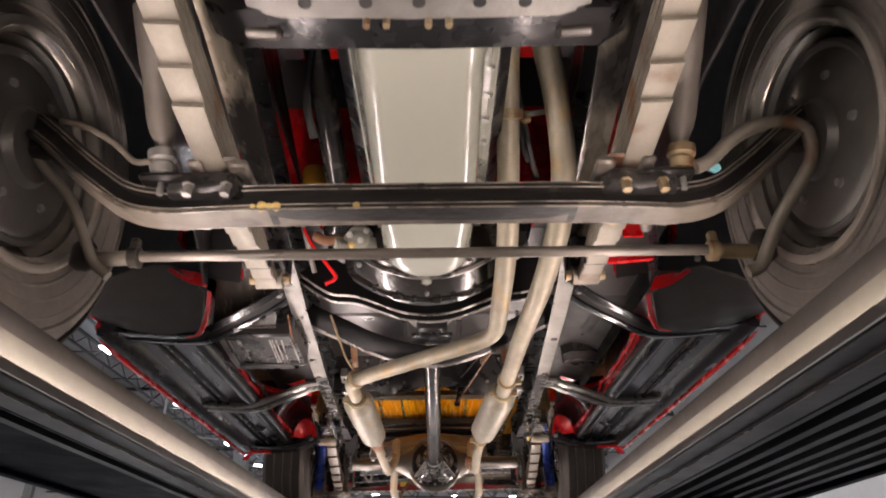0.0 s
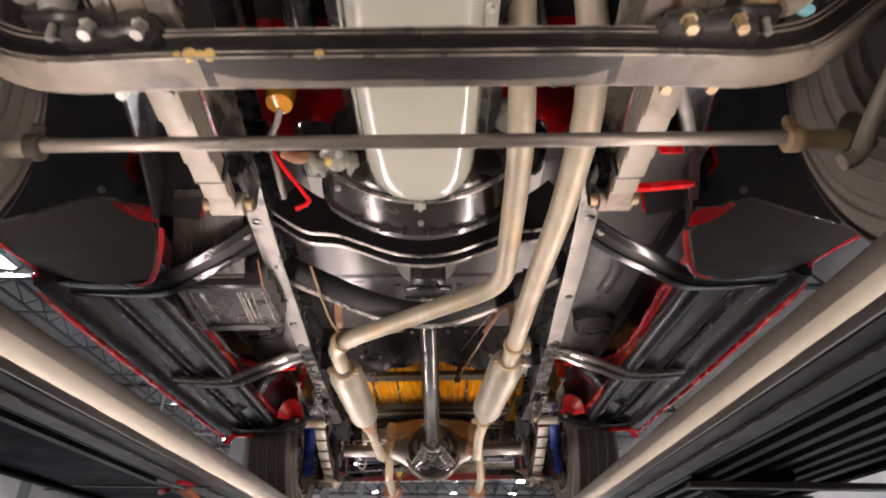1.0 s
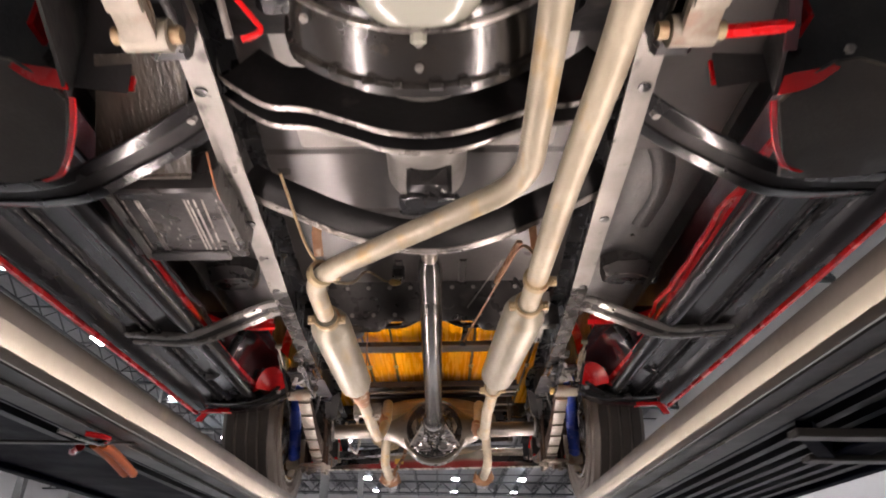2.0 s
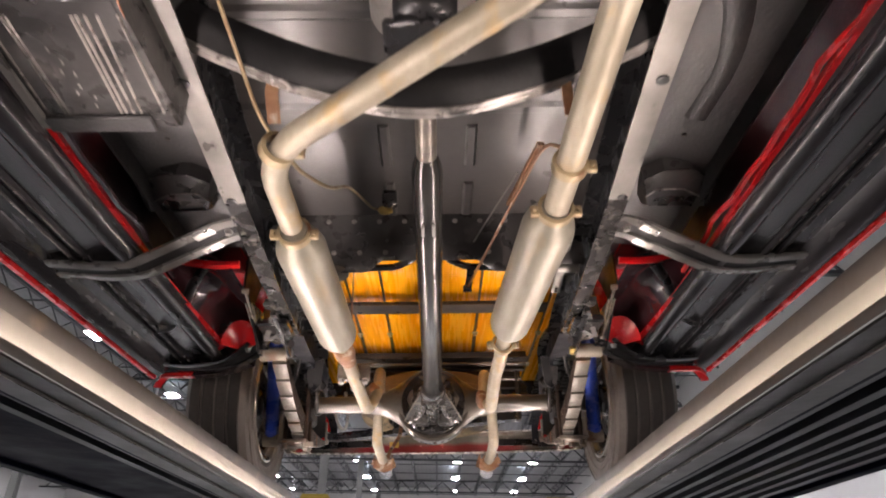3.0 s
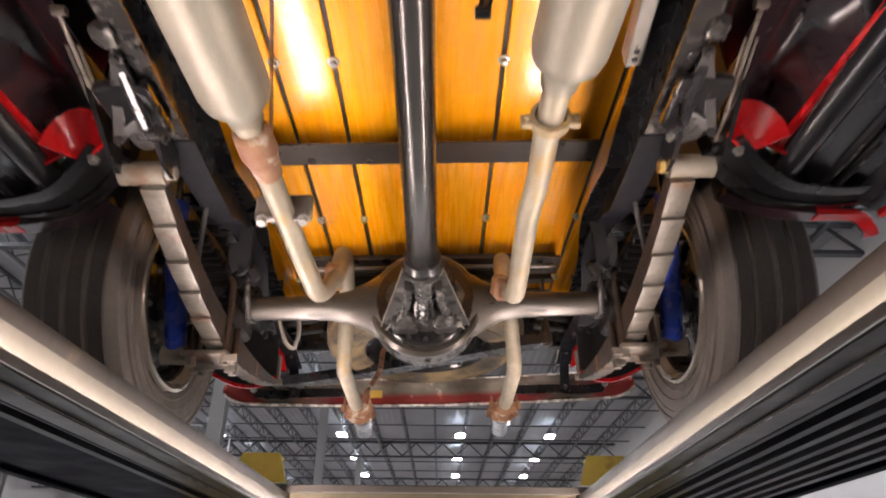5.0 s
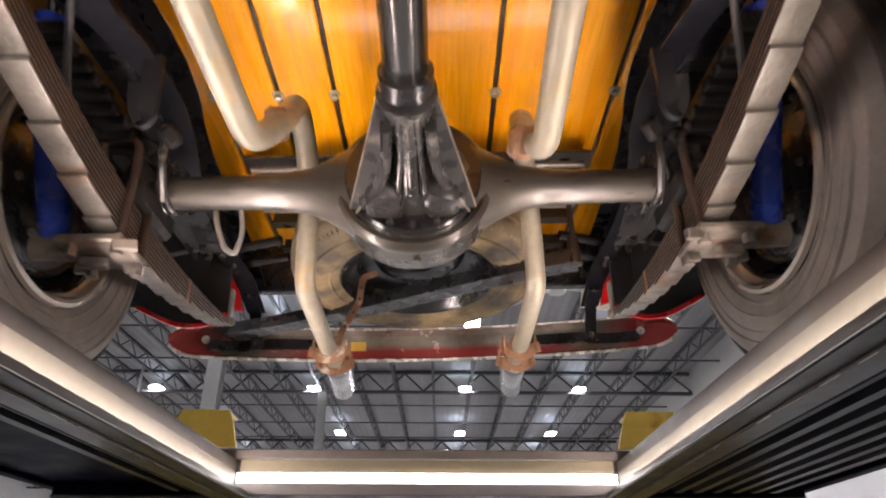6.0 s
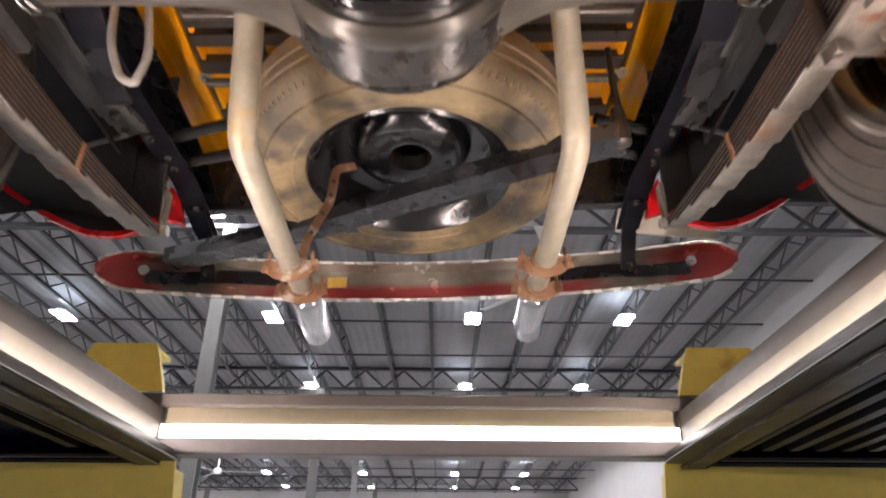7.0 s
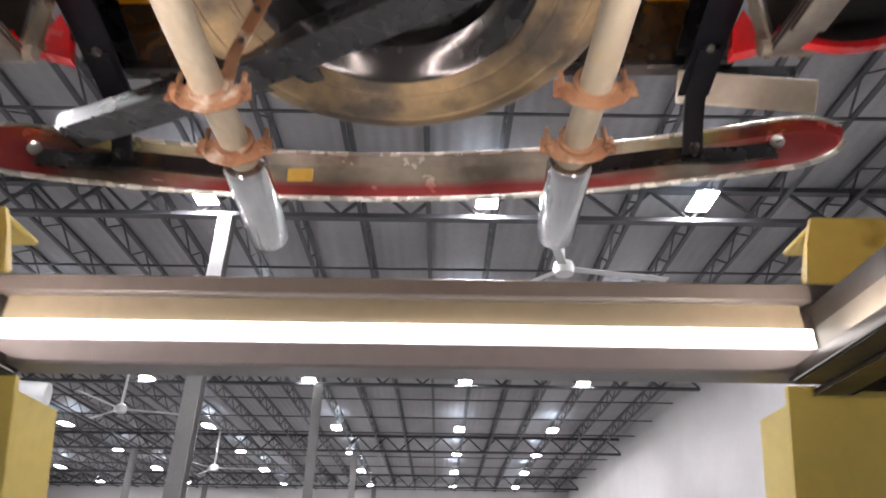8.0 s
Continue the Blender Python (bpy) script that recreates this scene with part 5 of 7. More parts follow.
# tail pipes over the axle
TL = [(-.262, 3.06, 1.9), (-.256, 3.18, 1.893), (-.245, 3.42, 1.868), (-.236, 3.66, 1.853), (-.205, 3.71, 1.93), (-.205, 3.78, 2.035), (-.215, 3.92, 2.06), (-.228, 4.06, 2.02), (-.236, 4.11, 1.9), (-.240, 4.14, 1.838), (-.2435, 4.45, 1.832), (-.247, 4.71, 1.849)]
TR = [(.213, 2.98, 1.9), (.207, 3.1, 1.893), (.215, 3.27, 1.905), (.205, 3.36, 1.885), (.212, 3.7, 1.86), (.195, 3.76, 1.93), (.2, 3.83, 2.035), (.22, 3.95, 2.06), (.243, 4.08, 2.02), (.252, 4.13, 1.9), (.256, 4.165, 1.838), (.257, 4.47, 1.828), (.259, 4.71, 1.846)]
for s, pts in ((-1, TL), (1, TR)):
    bm = bmesh.new()
    tube(bm, pts, .0215, 18, .05, steps=5)
    tp = P("tail_pipe", bm, PIPE, "aluminised tail pipe bent over the rear axle")
    e = Vector(pts[-1])
    bm = bmesh.new()
    d = Vector((.0077 * s, .13, .002))
    lathe(bm, [(.023, -.01), (.032, -.006), (.0352, .002), (.0355, .01), (.0355, .232), (.034, .235), (.0325, .232), (.0315, .07), (.02, .05), (.02, .0)], e, d, 40, True)
    P("chrome_tip", bm, CHROME, "chrome tail pipe tip", tp)
    clamp(e + Vector((0, -.055, -.003)), (0, 1, 0), .025, RUST, tp, 0)
    c = Vector((pts[-2][0], 4.525, 1.836))
    clamp(c, (0, 1, 0), .024, RUST, tp, 0)
    bm = bmesh.new()
    k = 1 if s < 0 else .3
    sweep(bm, fillet([c + Vector((.02 * k, .0, -.005)), c + Vector((.03 * k, -.02, .035)), c + Vector((.082 * k, -.07, .1)), c + Vector((.09 * k, -.075, .17)), c + Vector((.125 * k, -.05, .195))], .012), FLAT(.017, .003), up=(0, 1, .3))
    hs = P("hanger_strap", bm, RUST, "rusty perforated hanger strap", tp)
    for dy, dz, q in ((-.03, .05, .043), (-.053, .08, .066), (-.07, .11, .083), (-.073, .14, .087)):
        bm = bmesh.new()
        lathe(bm, [(.0045, 0), (.0045, .002)], c + Vector((q * k, dy - .003, dz)), (0, -1, -.3), 10)
        P("strap_hole", bm, HOSE, "dark round hole", tp)
bm = bmesh.new()
lathe(bm, [(.024, -.05), (.03, -.045), (.032, .0), (.026, .03), (.024, .06)], (-.256, 3.16, 1.893), (.05, 1, -.06), 20)
P("reducer", bm, RUST, "rusty pipe reducer", m1)
bm = bmesh.new()
box(bm, (-.052, -.009, -.006), (.052, .009, .045), .004, Matrix.Translation((-.25, 3.335, 1.87)))
P("pipe_flange", bm, PLATESTEEL, "bolted steel pipe flange", m1)
for dx in (-.038, .038):
    bm = bmesh.new()
    hexbolt(bm, (-.25 + dx, 3.332, 1.866), (0, -.4, -1), .009, .014)
    P("bolt", bm, ALLOY, "", m1)
clamp((.208, 3.09, 1.893), (0, 1, 0), .028, CLAMP, m2, 2)
for x, y, z in ((-.218, 3.725, 1.94), (.186, 3.745, 1.91)):
    bm = bmesh.new()
    box(bm, (-.02, -.03, -.028), (.02, .03, .028), .009, pose(x, y, z, 38, 0, 10))
    P("pipe_hanger", bm, RUST, "rusty yellowish pipe hanger block")

# propeller shaft and rear axle
bm = bmesh.new()
lathe(bm, [(.02, 0), (.024, .01), (.031, .04), (.033, .06), (.033, 1.245), (.03, 1.25)], (0, 2.35, 2.029), (0, 1.25, -.124), 28)
ps = P("propeller_shaft", bm, SHAFT, "scuffed dark steel propeller shaft tube")
bm = bmesh.new()
tube(bm, [(0, 2.02, 2.055), (0, 2.37, 2.027)], .021, 20)
P("front_tube", bm, RODSTEEL, "brownish yoke end", ps)
for y, r in ((3.585, .041),):
    bm = bmesh.new()
    z = 2.022 - (y - 2.42) * .0992
    lathe(bm, [(.03, -.02), (r, -.016), (r, .016), (.03, .02)], (0, y, z), (0, 1, -.1), 24)
    P("collar", bm, BLACK, "", ps)
for s in (-1, 1):
    bm = bmesh.new()
    box(bm, (s * .012 - .003, 2.545, 1.968), (s * .012 + .003, 2.585, 1.985), .001)
    P("lug", bm, ALLOY, "", ps)

bm = bmesh.new()
lathe(bm, [(.02, -.085), (.06, -.082), (.1, -.075), (.125, -.058), (.14, -.035), (.145, -.03), (.145, .03), (.14, .035), (.13, .06), (.1, .09), (.05, .105), (.01, .107)], (0, 3.945, 1.938), (0, 1, 0), 48)
rx = P("rear_axle", bm, DIFFCASE, "gloss black banjo rear axle")
bm = bmesh.new()
lathe(bm, [(.036, 0), (.046, .003), (.046, .018), (.038, .024), (.04, .07), (.043, .12), (.05, .16), (.066, .2), (.09, .27)], (0, 3.605, 1.904), (0, 1, .1), 28)
pn = P("pinion_nose", bm, CASTLIGHT, "worn shiny cast pinion nose", rx)
for side_ in (-1, 1):
    bm = bmesh.new()
    q = [(.028, 3.615, 1.9), (.046, 3.62, 1.9), (.112, 3.865, 1.862), (.05, 3.872, 1.85)]
    loft(bm, [[(side_ * x, y, z + o) for x, y, z in q] for o in (0, .007)])
    P("gusset", bm, CASTGREY, "grey cast gusset", rx)
    bm = bmesh.new()
    tube(bm, [(side_ * .046, 3.62, 1.9), (side_ * .112, 3.865, 1.862)], .0018, 6)
    P("gusset_edge", bm, SPRING, "", rx)
    # cast swellings beside the nose, with a raised edge
    bm = bmesh.new()
    sweep(bm, fillet([(side_ * .034, 3.66, 1.873), (side_ * .04, 3.74, 1.866), (side_ * .05, 3.785, 1.86), (side_ * .085, 3.84, 1.852)], .03), [(-.009, -.002), (-.004, -.007), (.004, -.007), (.009, -.002), (.009, .02), (-.009, .02)])
    P("cast_rib", bm, CASTLIGHT, "", pn)
    bm = bmesh.new()
    casting(bm, (side_ * .05, 3.838, 1.868), (.034, .04, .03), 21 + side_)
    P("cast_swelling", bm, CASTGREY, "", pn)
    bm = bmesh.new()
    tube(bm, [(side_ * .04, 3.70, 1.871), (side_ * .044, 3.76, 1.862), (side_ * .062, 3.79, 1.858), (side_ * .1, 3.862, 1.85)], .0022, 6, .02)
    P("cast_rib", bm, SPRING, "", pn)
bm = bmesh.new()
lathe(bm, [(.085, 0), (.123, 0), (.126, .004), (.126, .014), (.085, .014)], (0, 3.866, 1.938), (0, 1, 0), 48, True)
P("carrier_flange", bm, DIFF, "", rx)
# Rim in a paler metal than the case, for its highlight band.
bm = bmesh.new()
lathe(bm, [(.13, -.012), (.139, -.014), (.1465, -.006), (.1475, .004), (.145, .016), (.132, .02)], (0, 3.9, 1.938), (0, 1, 0), 56, True)
P("banjo_rim", bm, AXLETUBE, "rim of the banjo, paler for its highlight", rx)
for k in range(7):
    a = math.pi + .45 + k * .375
    bm = bmesh.new()
    hexbolt(bm, (.113 * math.cos(a), 3.866, 1.938 + .113 * math.sin(a)), (0, -1, 0), .0055, .008)
    P("bolt", bm, CASTLIGHT, "", rx)
for a, r0 in ((-1.9, .040), (-1.68, .041), (-1.57, .043), (-1.46, .041), (-1.24, .040)):
    bm = bmesh.new()
    d = Vector((math.cos(a), 0, math.sin(a)))
    o = Vector((0, 3.63, 1.907))
    tube(bm, [o + d * r0, o + d * (r0 + .004) + Vector((0, .1, .01)), o + d * (r0 + .03) + Vector((0, .18, .018))], .006, 8, .03)
    P("cast_rib", bm, CASTLIGHT, "", pn)
for a in (-2.5, -1.57, -.64):
    bm = bmesh.new()
    hexbolt(bm, (.058 * math.cos(a), 3.80, 1.925 + .07 * math.sin(a)), (0, -1, -.2), .008, .012)
    P("bolt", bm, CASTLIGHT, "", pn)
for k in range(10):
    a = k * .6283
    bm = bmesh.new()
    hexbolt(bm, (.132 * math.cos(a), 3.98, 1.938 + .132 * math.sin(a)), (0, 1, 0), .007, .008)
    P("bolt", bm, ALLOY, "", rx)
bm = bmesh.new()
hexbolt(bm, (.004, 3.93, 1.795), (0, 0, -1), .008, .01)
P("drain_plug", bm, AXLETUBE, "", rx)
for s in (-1, 1):
    bm = bmesh.new()
    rows = []
    for x, r, q in ((.08, .115, .08), (.12, .092, .07), (.16, .066, .055), (.2, .046, .043), (.26, .035, .035), (.4, .032, .032), (.6, .032, .032), (.64, .04, .04)):
        rows.append([(s * x, 3.94 + q * math.cos(6.28319 * i / 24), 1.948 + r * math.sin(6.28319 * i / 24)) for i in range(24)])
    loft(bm, rows)
    P("axle_tube", bm, AXLETUBE, "dull steel axle tube", rx)
    bm = bmesh.new()
    for x in (.458, .472):
        lathe(bm, [(.04, -.004), (.05, -.004), (.052, 0), (.05, .004), (.04, .004)], (s * x, 3.938, 1.958), (1, .12 * s, .1 * s), 24, True)
    tube(bm, sx(s, [(.462, 3.9, 1.905), (.46, 3.86, 1.96), (.462, 3.85, 2.04)]), .008, 8, .02)
    P("clamp_ring", bm, CASTLIGHT, "", rx)
    bm = bmesh.new()
    for q in ((.44, 3.83, 2.0, .05), (.49, 3.845, 1.99, .045), (.5, 3.88, 1.955, .06), (.535, 3.86, 1.97, .05)):
        box(bm, (-q[3] / 2.4, -.013, -.016), (q[3] / 2.4, .013, .016), .007, pose(s * q[0], q[1], q[2], 20 + 300 * q[3], 35, 900 * q[3]))
    P("spring_seat", bm, FLATBLACK, "oily black spring seat", rx)
    # rear springs
    sp = leaf_spring(s, .482, .55, 3.292, 3.86, 4.56, 1.868, 1.935, 9, REARSPRING, (3.78, 3.96), (.1, .09))
    bm = bmesh.new()
    tube(bm, sx(s, [(.458, 3.285, 1.938), (.54, 3.285, 1.938)]), .022, 18)
    P("eye", bm, SPRING, "", sp)
    bm = bmesh.new()
    tube(bm, sx(s, [(.44, 3.285, 1.938), (.458, 3.285, 1.938)]), .013, 6)
    P("eye_bolt", bm, BRASS if s > 0 else ALLOY, "", sp)
    bm = bmesh.new()
    box(bm, (min(s * .474, s * .585), 3.805, 1.772), (max(s * .474, s * .585), 3.915, 1.788), .004)
    for dx in (-.038, .038):
        for yy in (3.82, 3.90):
            hexbolt(bm, (s * .522 + dx, yy, 1.772), (0, 0, -1), .011, .02)
    P("spring_plate", bm, PLATESTEEL, "", sp)
    bm = bmesh.new()
    box(bm, (s * .52 - .045, 3.84, 1.872), (s * .52 + .045, 4.0, 1.925), .01)
    P("axle_saddle", bm, FLATBLACK, "", sp)
    for q in ((.47, 3.815, 1.765, .05, .02), (.545, 3.87, 1.762, .06, .03), (.49, 3.895, 1.764, .035, .022), (.58, 3.9, 1.766, .03, .02)):
        bm = bmesh.new()
        box(bm, (-q[3] / 2.6, -q[4] / 2.6, -.006), (q[3] / 2.6, q[4] / 2.6, .012), .002, pose(s * q[0], q[1], q[2], 8, -6, 17))
        P("clamp_piece", bm, PLATESTEEL, "", sp)
    for yy in (3.82, 3.90):
        bm = bmesh.new()
        tube(bm, [(s * .522 - .038, yy, 1.78), (s * .522 - .038, yy, 1.985), (s * .522 + .038, yy, 1.985), (s * .522 + .038, yy, 1.78)], .008, 8, .03)
        P("u_bolt", bm, RUSTDARK, "", sp)
    for yy in (4.2,):
        k = (yy - 3.86) / (.7 if yy > 3.86 else .59)
        zz = 1.868 + .067 * k * k
        xx = .482 + .068 * (yy - 3.27) / 1.29
        bm = bmesh.new()
        box(bm, (s * xx - .025, yy - .007, zz - .045), (s * xx + .025, yy + .007, zz + .006), .002)
        P("clip", bm, RUST if yy > 4 else SPRING, "", sp)
    bm = bmesh.new()
    box(bm, (s * .552 - .028, 4.55, 1.925), (s * .552 - .02, 4.575, 2.03), .002)
    box(bm, (s * .552 + .02, 4.55, 1.925), (s * .552 + .028, 4.575, 2.03), .002)
    tube(bm, sx(s, [(.515, 4.562, 1.935), (.59, 4.562, 1.935)]), .012, 10)
    P("shackle", bm, SPRING, "", sp)
    # helper spring above, against the frame
    bm = bmesh.new()
    for k in range(5):
        sweep(bm, sx(s, [(.49, 3.5 + k * .05, 2.03 + k * .009), (.5, 3.75, 2.065 + k * .009), (.5, 3.95, 2.065 + k * .009), (.5, 4.25 - k * .05, 2.01 + k * .009)]), FLAT(.05, .007))
    P("helper_spring", bm, BLACK, "dark helper spring leaves")
    bm = bmesh.new()
    tube(bm, sx(s, [(.627, 3.885, 1.80), (.596, 3.712, 1.985), (.59, 3.66, 2.08), (.586, 3.645, 2.11)]), .026, 18)
    sh = P("rear_shock", bm, BLUE, "blue tubular shock absorber")
    bm = bmesh.new()
    tube(bm, sx(s, [(.586, 3.645, 2.11), (.58, 3.62, 2.16)]), .009, 8)
    P("piston_rod", bm, CHROME, "", sh)
    bm = bmesh.new()
    lathe(bm, [(.012, -.03), (.024, -.028), (.024, .028), (.012, .03)], (s * .625, 3.87, 1.797), (1, 0, 0), 14)
    box(bm, (s * .585 - .04, 3.85, 1.776), (s * .585 + .04, 3.89, 1.79), .004)
    P("bush", bm, SPRING, "", sh)
    # front hanger of the rear spring
    bm = bmesh.new()
    for dx in (-.05, .038):
        a = s * (.5 + dx)
        loft(bm, [[(a + q, 3.06, 2.03), (a + q, 3.12, 1.985), (a + q, 3.235, 1.925), (a + q, 3.285, 1.925), (a + q, 3.3, 1.96), (a + q, 3.22, 2.05)] for q in (0, .008)])
    box(bm, (s * .465 - .045, 3.08, 1.955), (s * .465 + .045, 3.2, 1.98), .006)
    P("spring_hanger", bm, GLOSS)
    bm = bmesh.new()
    tube(bm, sx(s, [(.452, 3.06, 1.975), (.44, 3.16, 1.93), (.415, 3.14, 1.92)]), .011, 8, .02)
    P("hanger_brace", bm, BLACK)
    # turnbuckle rod between frame and wing
    bm = bmesh.new()
    tube(bm, sx(s, [(.525, 2.99, 2.02), (.53, 3.1, 1.995), (.54, 3.235, 1.97)]), .004, 8)
    for dx in (-.009, .009):
        tube(bm, sx(s, [(.527 + dx, 3.04, 2.008), (.533 + dx, 3.15, 1.984)]), .0028, 6)
    for q in ((.523, 2.985, 2.022), (.541, 3.24, 1.968)):
        lathe(bm, [(.008, -.01), (.008, .01)], (s * q[0], q[1], q[2]), (1, 0, 0), 10)
    P("turnbuckle", bm, RODSTEEL, "steel turnbuckle link")
    bm = bmesh.new()
    tube(bm, sx(s, [(.46, 3.5, 2.0), (.5, 3.6, 1.93), (.55, 3.72, 1.92), (.62, 3.8, 1.98), (.64, 3.85, 1.95)]), .006, 8, .05)
    P("brake_hose", bm, HOSE)
bm = bmesh.new()
tube(bm, [(-.424, 4.05, 2.02), (-.415, 4.05, 1.945), (-.39, 4.05, 1.885), (-.368, 4.05, 1.87), (-.356, 4.05, 1.92), (-.372, 4.04, 2.03)], .006, 10, .05)
P("vent_hose", bm, GREYHOSE, "grey looped hose")

FLAP = surface("worn_rubber_flap", (0.075, 0.068, 0.062), (0.11, 0.1, 0.09), rough=(0.4, 0.58), scale=3, fine=110, bump=0.2, stretch=(1, 3, 1))

BEDSTEEL = surface("brown_bed_steel", (0.045, 0.035, 0.027), (0.025, 0.021, 0.018), rough=(0.25, 0.42), metal=0.2, scale=6, fine=60, bump=0.08)
# cab floor and running boards
bm = bmesh.new()
box(bm, (-.44, 1.56, 2.222), (.44, 2.93, 2.232))
fl = P("cab_floor", bm, FLOORPAN, "grey pressed cab floor")
# Pale plate added to brighten the front floor, where the light is stronger.
bm = bmesh.new()
loft(bm, [[(a, 1.74, 2.205), (a, 2.1, 2.205), (a, 2.13, 2.221), (a, 1.74, 2.221)] for a in (-.3, .3)])
P("gearbox_cover", bm, FLOORPALE, "pale plate added where the front floor is brighter", fl)
for x in (-.105, .105):
    for y0, y1 in ((2.5, 2.66), (2.74, 2.9)):
        bm = bmesh.new()
        sweep(bm, [(x, y0, 2.222), (x, y1, 2.222)], [(-.014, 0), (-.008, -.008), (.008, -.008), (.014, 0), (.014, .004), (-.014, .004)])
        P("rib", bm, FLOORPAN, "", fl)
for y in (2.16, 2.44):
    bm = bmesh.new()
    sweep(bm, [(-.43, y, 2.222), (.43, y, 2.222)], [(-.02, 0), (-.01, -.008), (.01, -.008), (.02, 0), (.02, .004), (-.02, .004)])
    P("rib", bm, FLOORPAN, "", fl)
bm = bmesh.new()
cols = []
for i in range(65):
    x = -.43 + .86 * i / 64
    a = abs(x)
    low = 2.078 if a < .14 else (2.078 - .036 * math.sin(min(1, (a - .14) / .045) * 1.5708) if a < .3 else 2.042 + .02 * min(1, (a - .3) / .05))
    cols.append([(x, 2.906, 2.222), (x, 2.91, 2.16), (x, 2.909, low + .012), (x, 2.916, low), (x, 2.921, low + .002), (x, 2.914, low + .014), (x, 2.915, 2.16), (x, 2.911, 2.222)])
loft(bm, cols)
rf = P("cab_rear_sill", bm, SILL, "glossy black rear cab sill with two rows of bolts", angle=50)
for k in range(11):
    for z_ in (2.2, 2.1):
        if z_ > 2.15 or abs(k - 5) != 1:
            bm = bmesh.new()
            hexbolt(bm, (-.36 + k * .072 + (.02 if z_ < 2.15 else 0), 2.909, z_), (0, -1, -.1), .006, .006)
            P("bolt", bm, ALLOY, "", rf)
for s in (-1, 1):
    bm = bmesh.new()
    lathe(bm, [(.01, -.012), (.028, -.01), (.036, -.003), (.036, .004), (.02, .01)], (s * .262, 2.93, 2.05), (0, -.25, -1), 20)
    P("mount_pad", bm, AXLETUBE, "dull grey oval body pad", rf)
for s in (-1, 1):
    bm = bmesh.new()
    lathe(bm, [(.02, 0), (.02, .003)], (s * .057, 2.9085, 2.138), (0, -1, 0), 14)
    P("hole", bm, HOSE, "dark round hole", rf)
    bm = bmesh.new()
    box(bm, (-.015, -.19, 0), (.015, .19, .04), .003, pose(s * .385, 3.01, 2.1, 0, 0, -s * 3.2))
    P("side_bracket", bm, PALEMETAL, "pale steel strip with rivets", rf)
    for y_ in (2.84, 2.86, 2.99, 3.01, 3.16, 3.18):
        bm = bmesh.new()
        hexbolt(bm, (s * (.375 + .0559 * (y_ - 2.84)), y_, 2.1), (0, 0, -1), .0045, .004)
        P("rivet", bm, CASTLIGHT, "", rf)
    # outer floor beside the rail
    bm = bmesh.new()
    sec = [(.455, 2.16), (.5, 2.13), (.56, 2.125), (.635, 2.10), (.645, 2.065), (.65, 2.065), (.642, 2.106), (.565, 2.131), (.503, 2.136), (.458, 2.166)]
    loft(bm, [[(s * a, y, z) for a, z in sec] for y in (1.66, 2.0, 2.5, 2.92)])
    sf = P("side_floor", bm, UNDER, "black undersealed cab side floor")
    bm = bmesh.new()
    sweep(bm, fillet(sx(s, [(.5, 1.98, 2.129), (.545, 2.06, 2.127), (.585, 2.2, 2.122), (.57, 2.36, 2.124)]), .06), [(-.03, .002), (-.02, -.006), (0, -.009), (.02, -.006), (.03, .002)])
    P("swage", bm, UNDER, "", sf)
    for x, y in ((.49, 1.72), (.56, 2.42), (.6, 1.85)):
        bm = bmesh.new()
        hexbolt(bm, (s * x, y, 2.128), (0, 0, -1), .006, .006)
        P("bolt", bm, AXLETUBE, "", sf)
    bm = bmesh.new()
    rim_ = [(.676, 2.555), (.602, 2.506), (.54, 2.51), (.502, 2.545), (.522, 2.65), (.69, 2.66)]
    top_ = [(.657, 2.603), (.592, 2.562), (.535, 2.563), (.516, 2.596), (.53, 2.635), (.664, 2.642)]
    loft(bm, [[(s * (.595 + (a - .595) * 1.06), 2.585 + (b - 2.585) * 1.06, 2.125) for a, b in rim_], [(s * a, b, 2.094) for a, b in rim_], [(s * (a + .004), b - .003, 2.076) for a, b in top_], [(s * a, b, 2.079) for a, b in top_]])
    cm_ = P("cab_mount", bm, SILL, "glossy black pressed cab mount", sf, 25)
    # Pale tube paints the highlight along the mount's ridge.
    bm = bmesh.new()
    tube(bm, [(s * a, b - .002, 2.0765) for a, b in top_[:4]], .0022, 6, .01)
    P("ridge", bm, LIPBRIGHT, "bright ridge for the gloss highlight", sf)
    bm = bmesh.new()
    tube(bm, [(s * a, b, 2.094) for a, b in rim_[:4]], .0018, 6, .01)
    P("ridge", bm, SCUFF, "", sf)
    bm = bmesh.new()
    hexbolt(bm, (s * .6, 2.605, 2.078), (0, 0, -1), .009, .006)
    P("bolt", bm, SCUFF, "", sf)
    # Added sheet that hides the bright hall behind the sill.
    bm = bmesh.new()
    box(bm, (s * .746 - .004, 1.72, 1.964), (s * .746 + .004, 3.4, 2.31), .002)
    P("cab_side_panel", bm, UNDER, "black sheet added to hide the hall beyond the sill", sf)
    # red sill edges
    bm = bmesh.new()
    sweep(bm, fillet(sx(s, ([(.643, 1.75, 1.973)] if s > 0 else []) + [(.655, 2.15, 1.973), (.667, 2.56, 1.97), (.676, 2.82, 1.968), (.672, 3.05, 1.964), (.66, 3.27, 1.962)]), .1), [(-.0055, 0), (.0055, 0), (.0055, .013), (-.0055, .013)])
    rs = P("sill_edge", bm, RED, "red painted lower sill edge")
    bm = bmesh.new()
    pts = []
    for i in range(22):
        y = 1.75 + i * .05
        pts.append((s * (.633 + .012 * (y - 1.75) + .004 * math.sin(i * 1.9) + .004 * math.sin(i * .7)), y, 1.972 + .003 * math.sin(i * 1.3)))
    sweep(bm, pts, [(-.0045, 0), (.0045, 0), (.003, .01), (-.003, .01)])
    P("seam", bm, RED if s > 0 else MAROON, "", rs)
    # running board
    bm = bmesh.new()
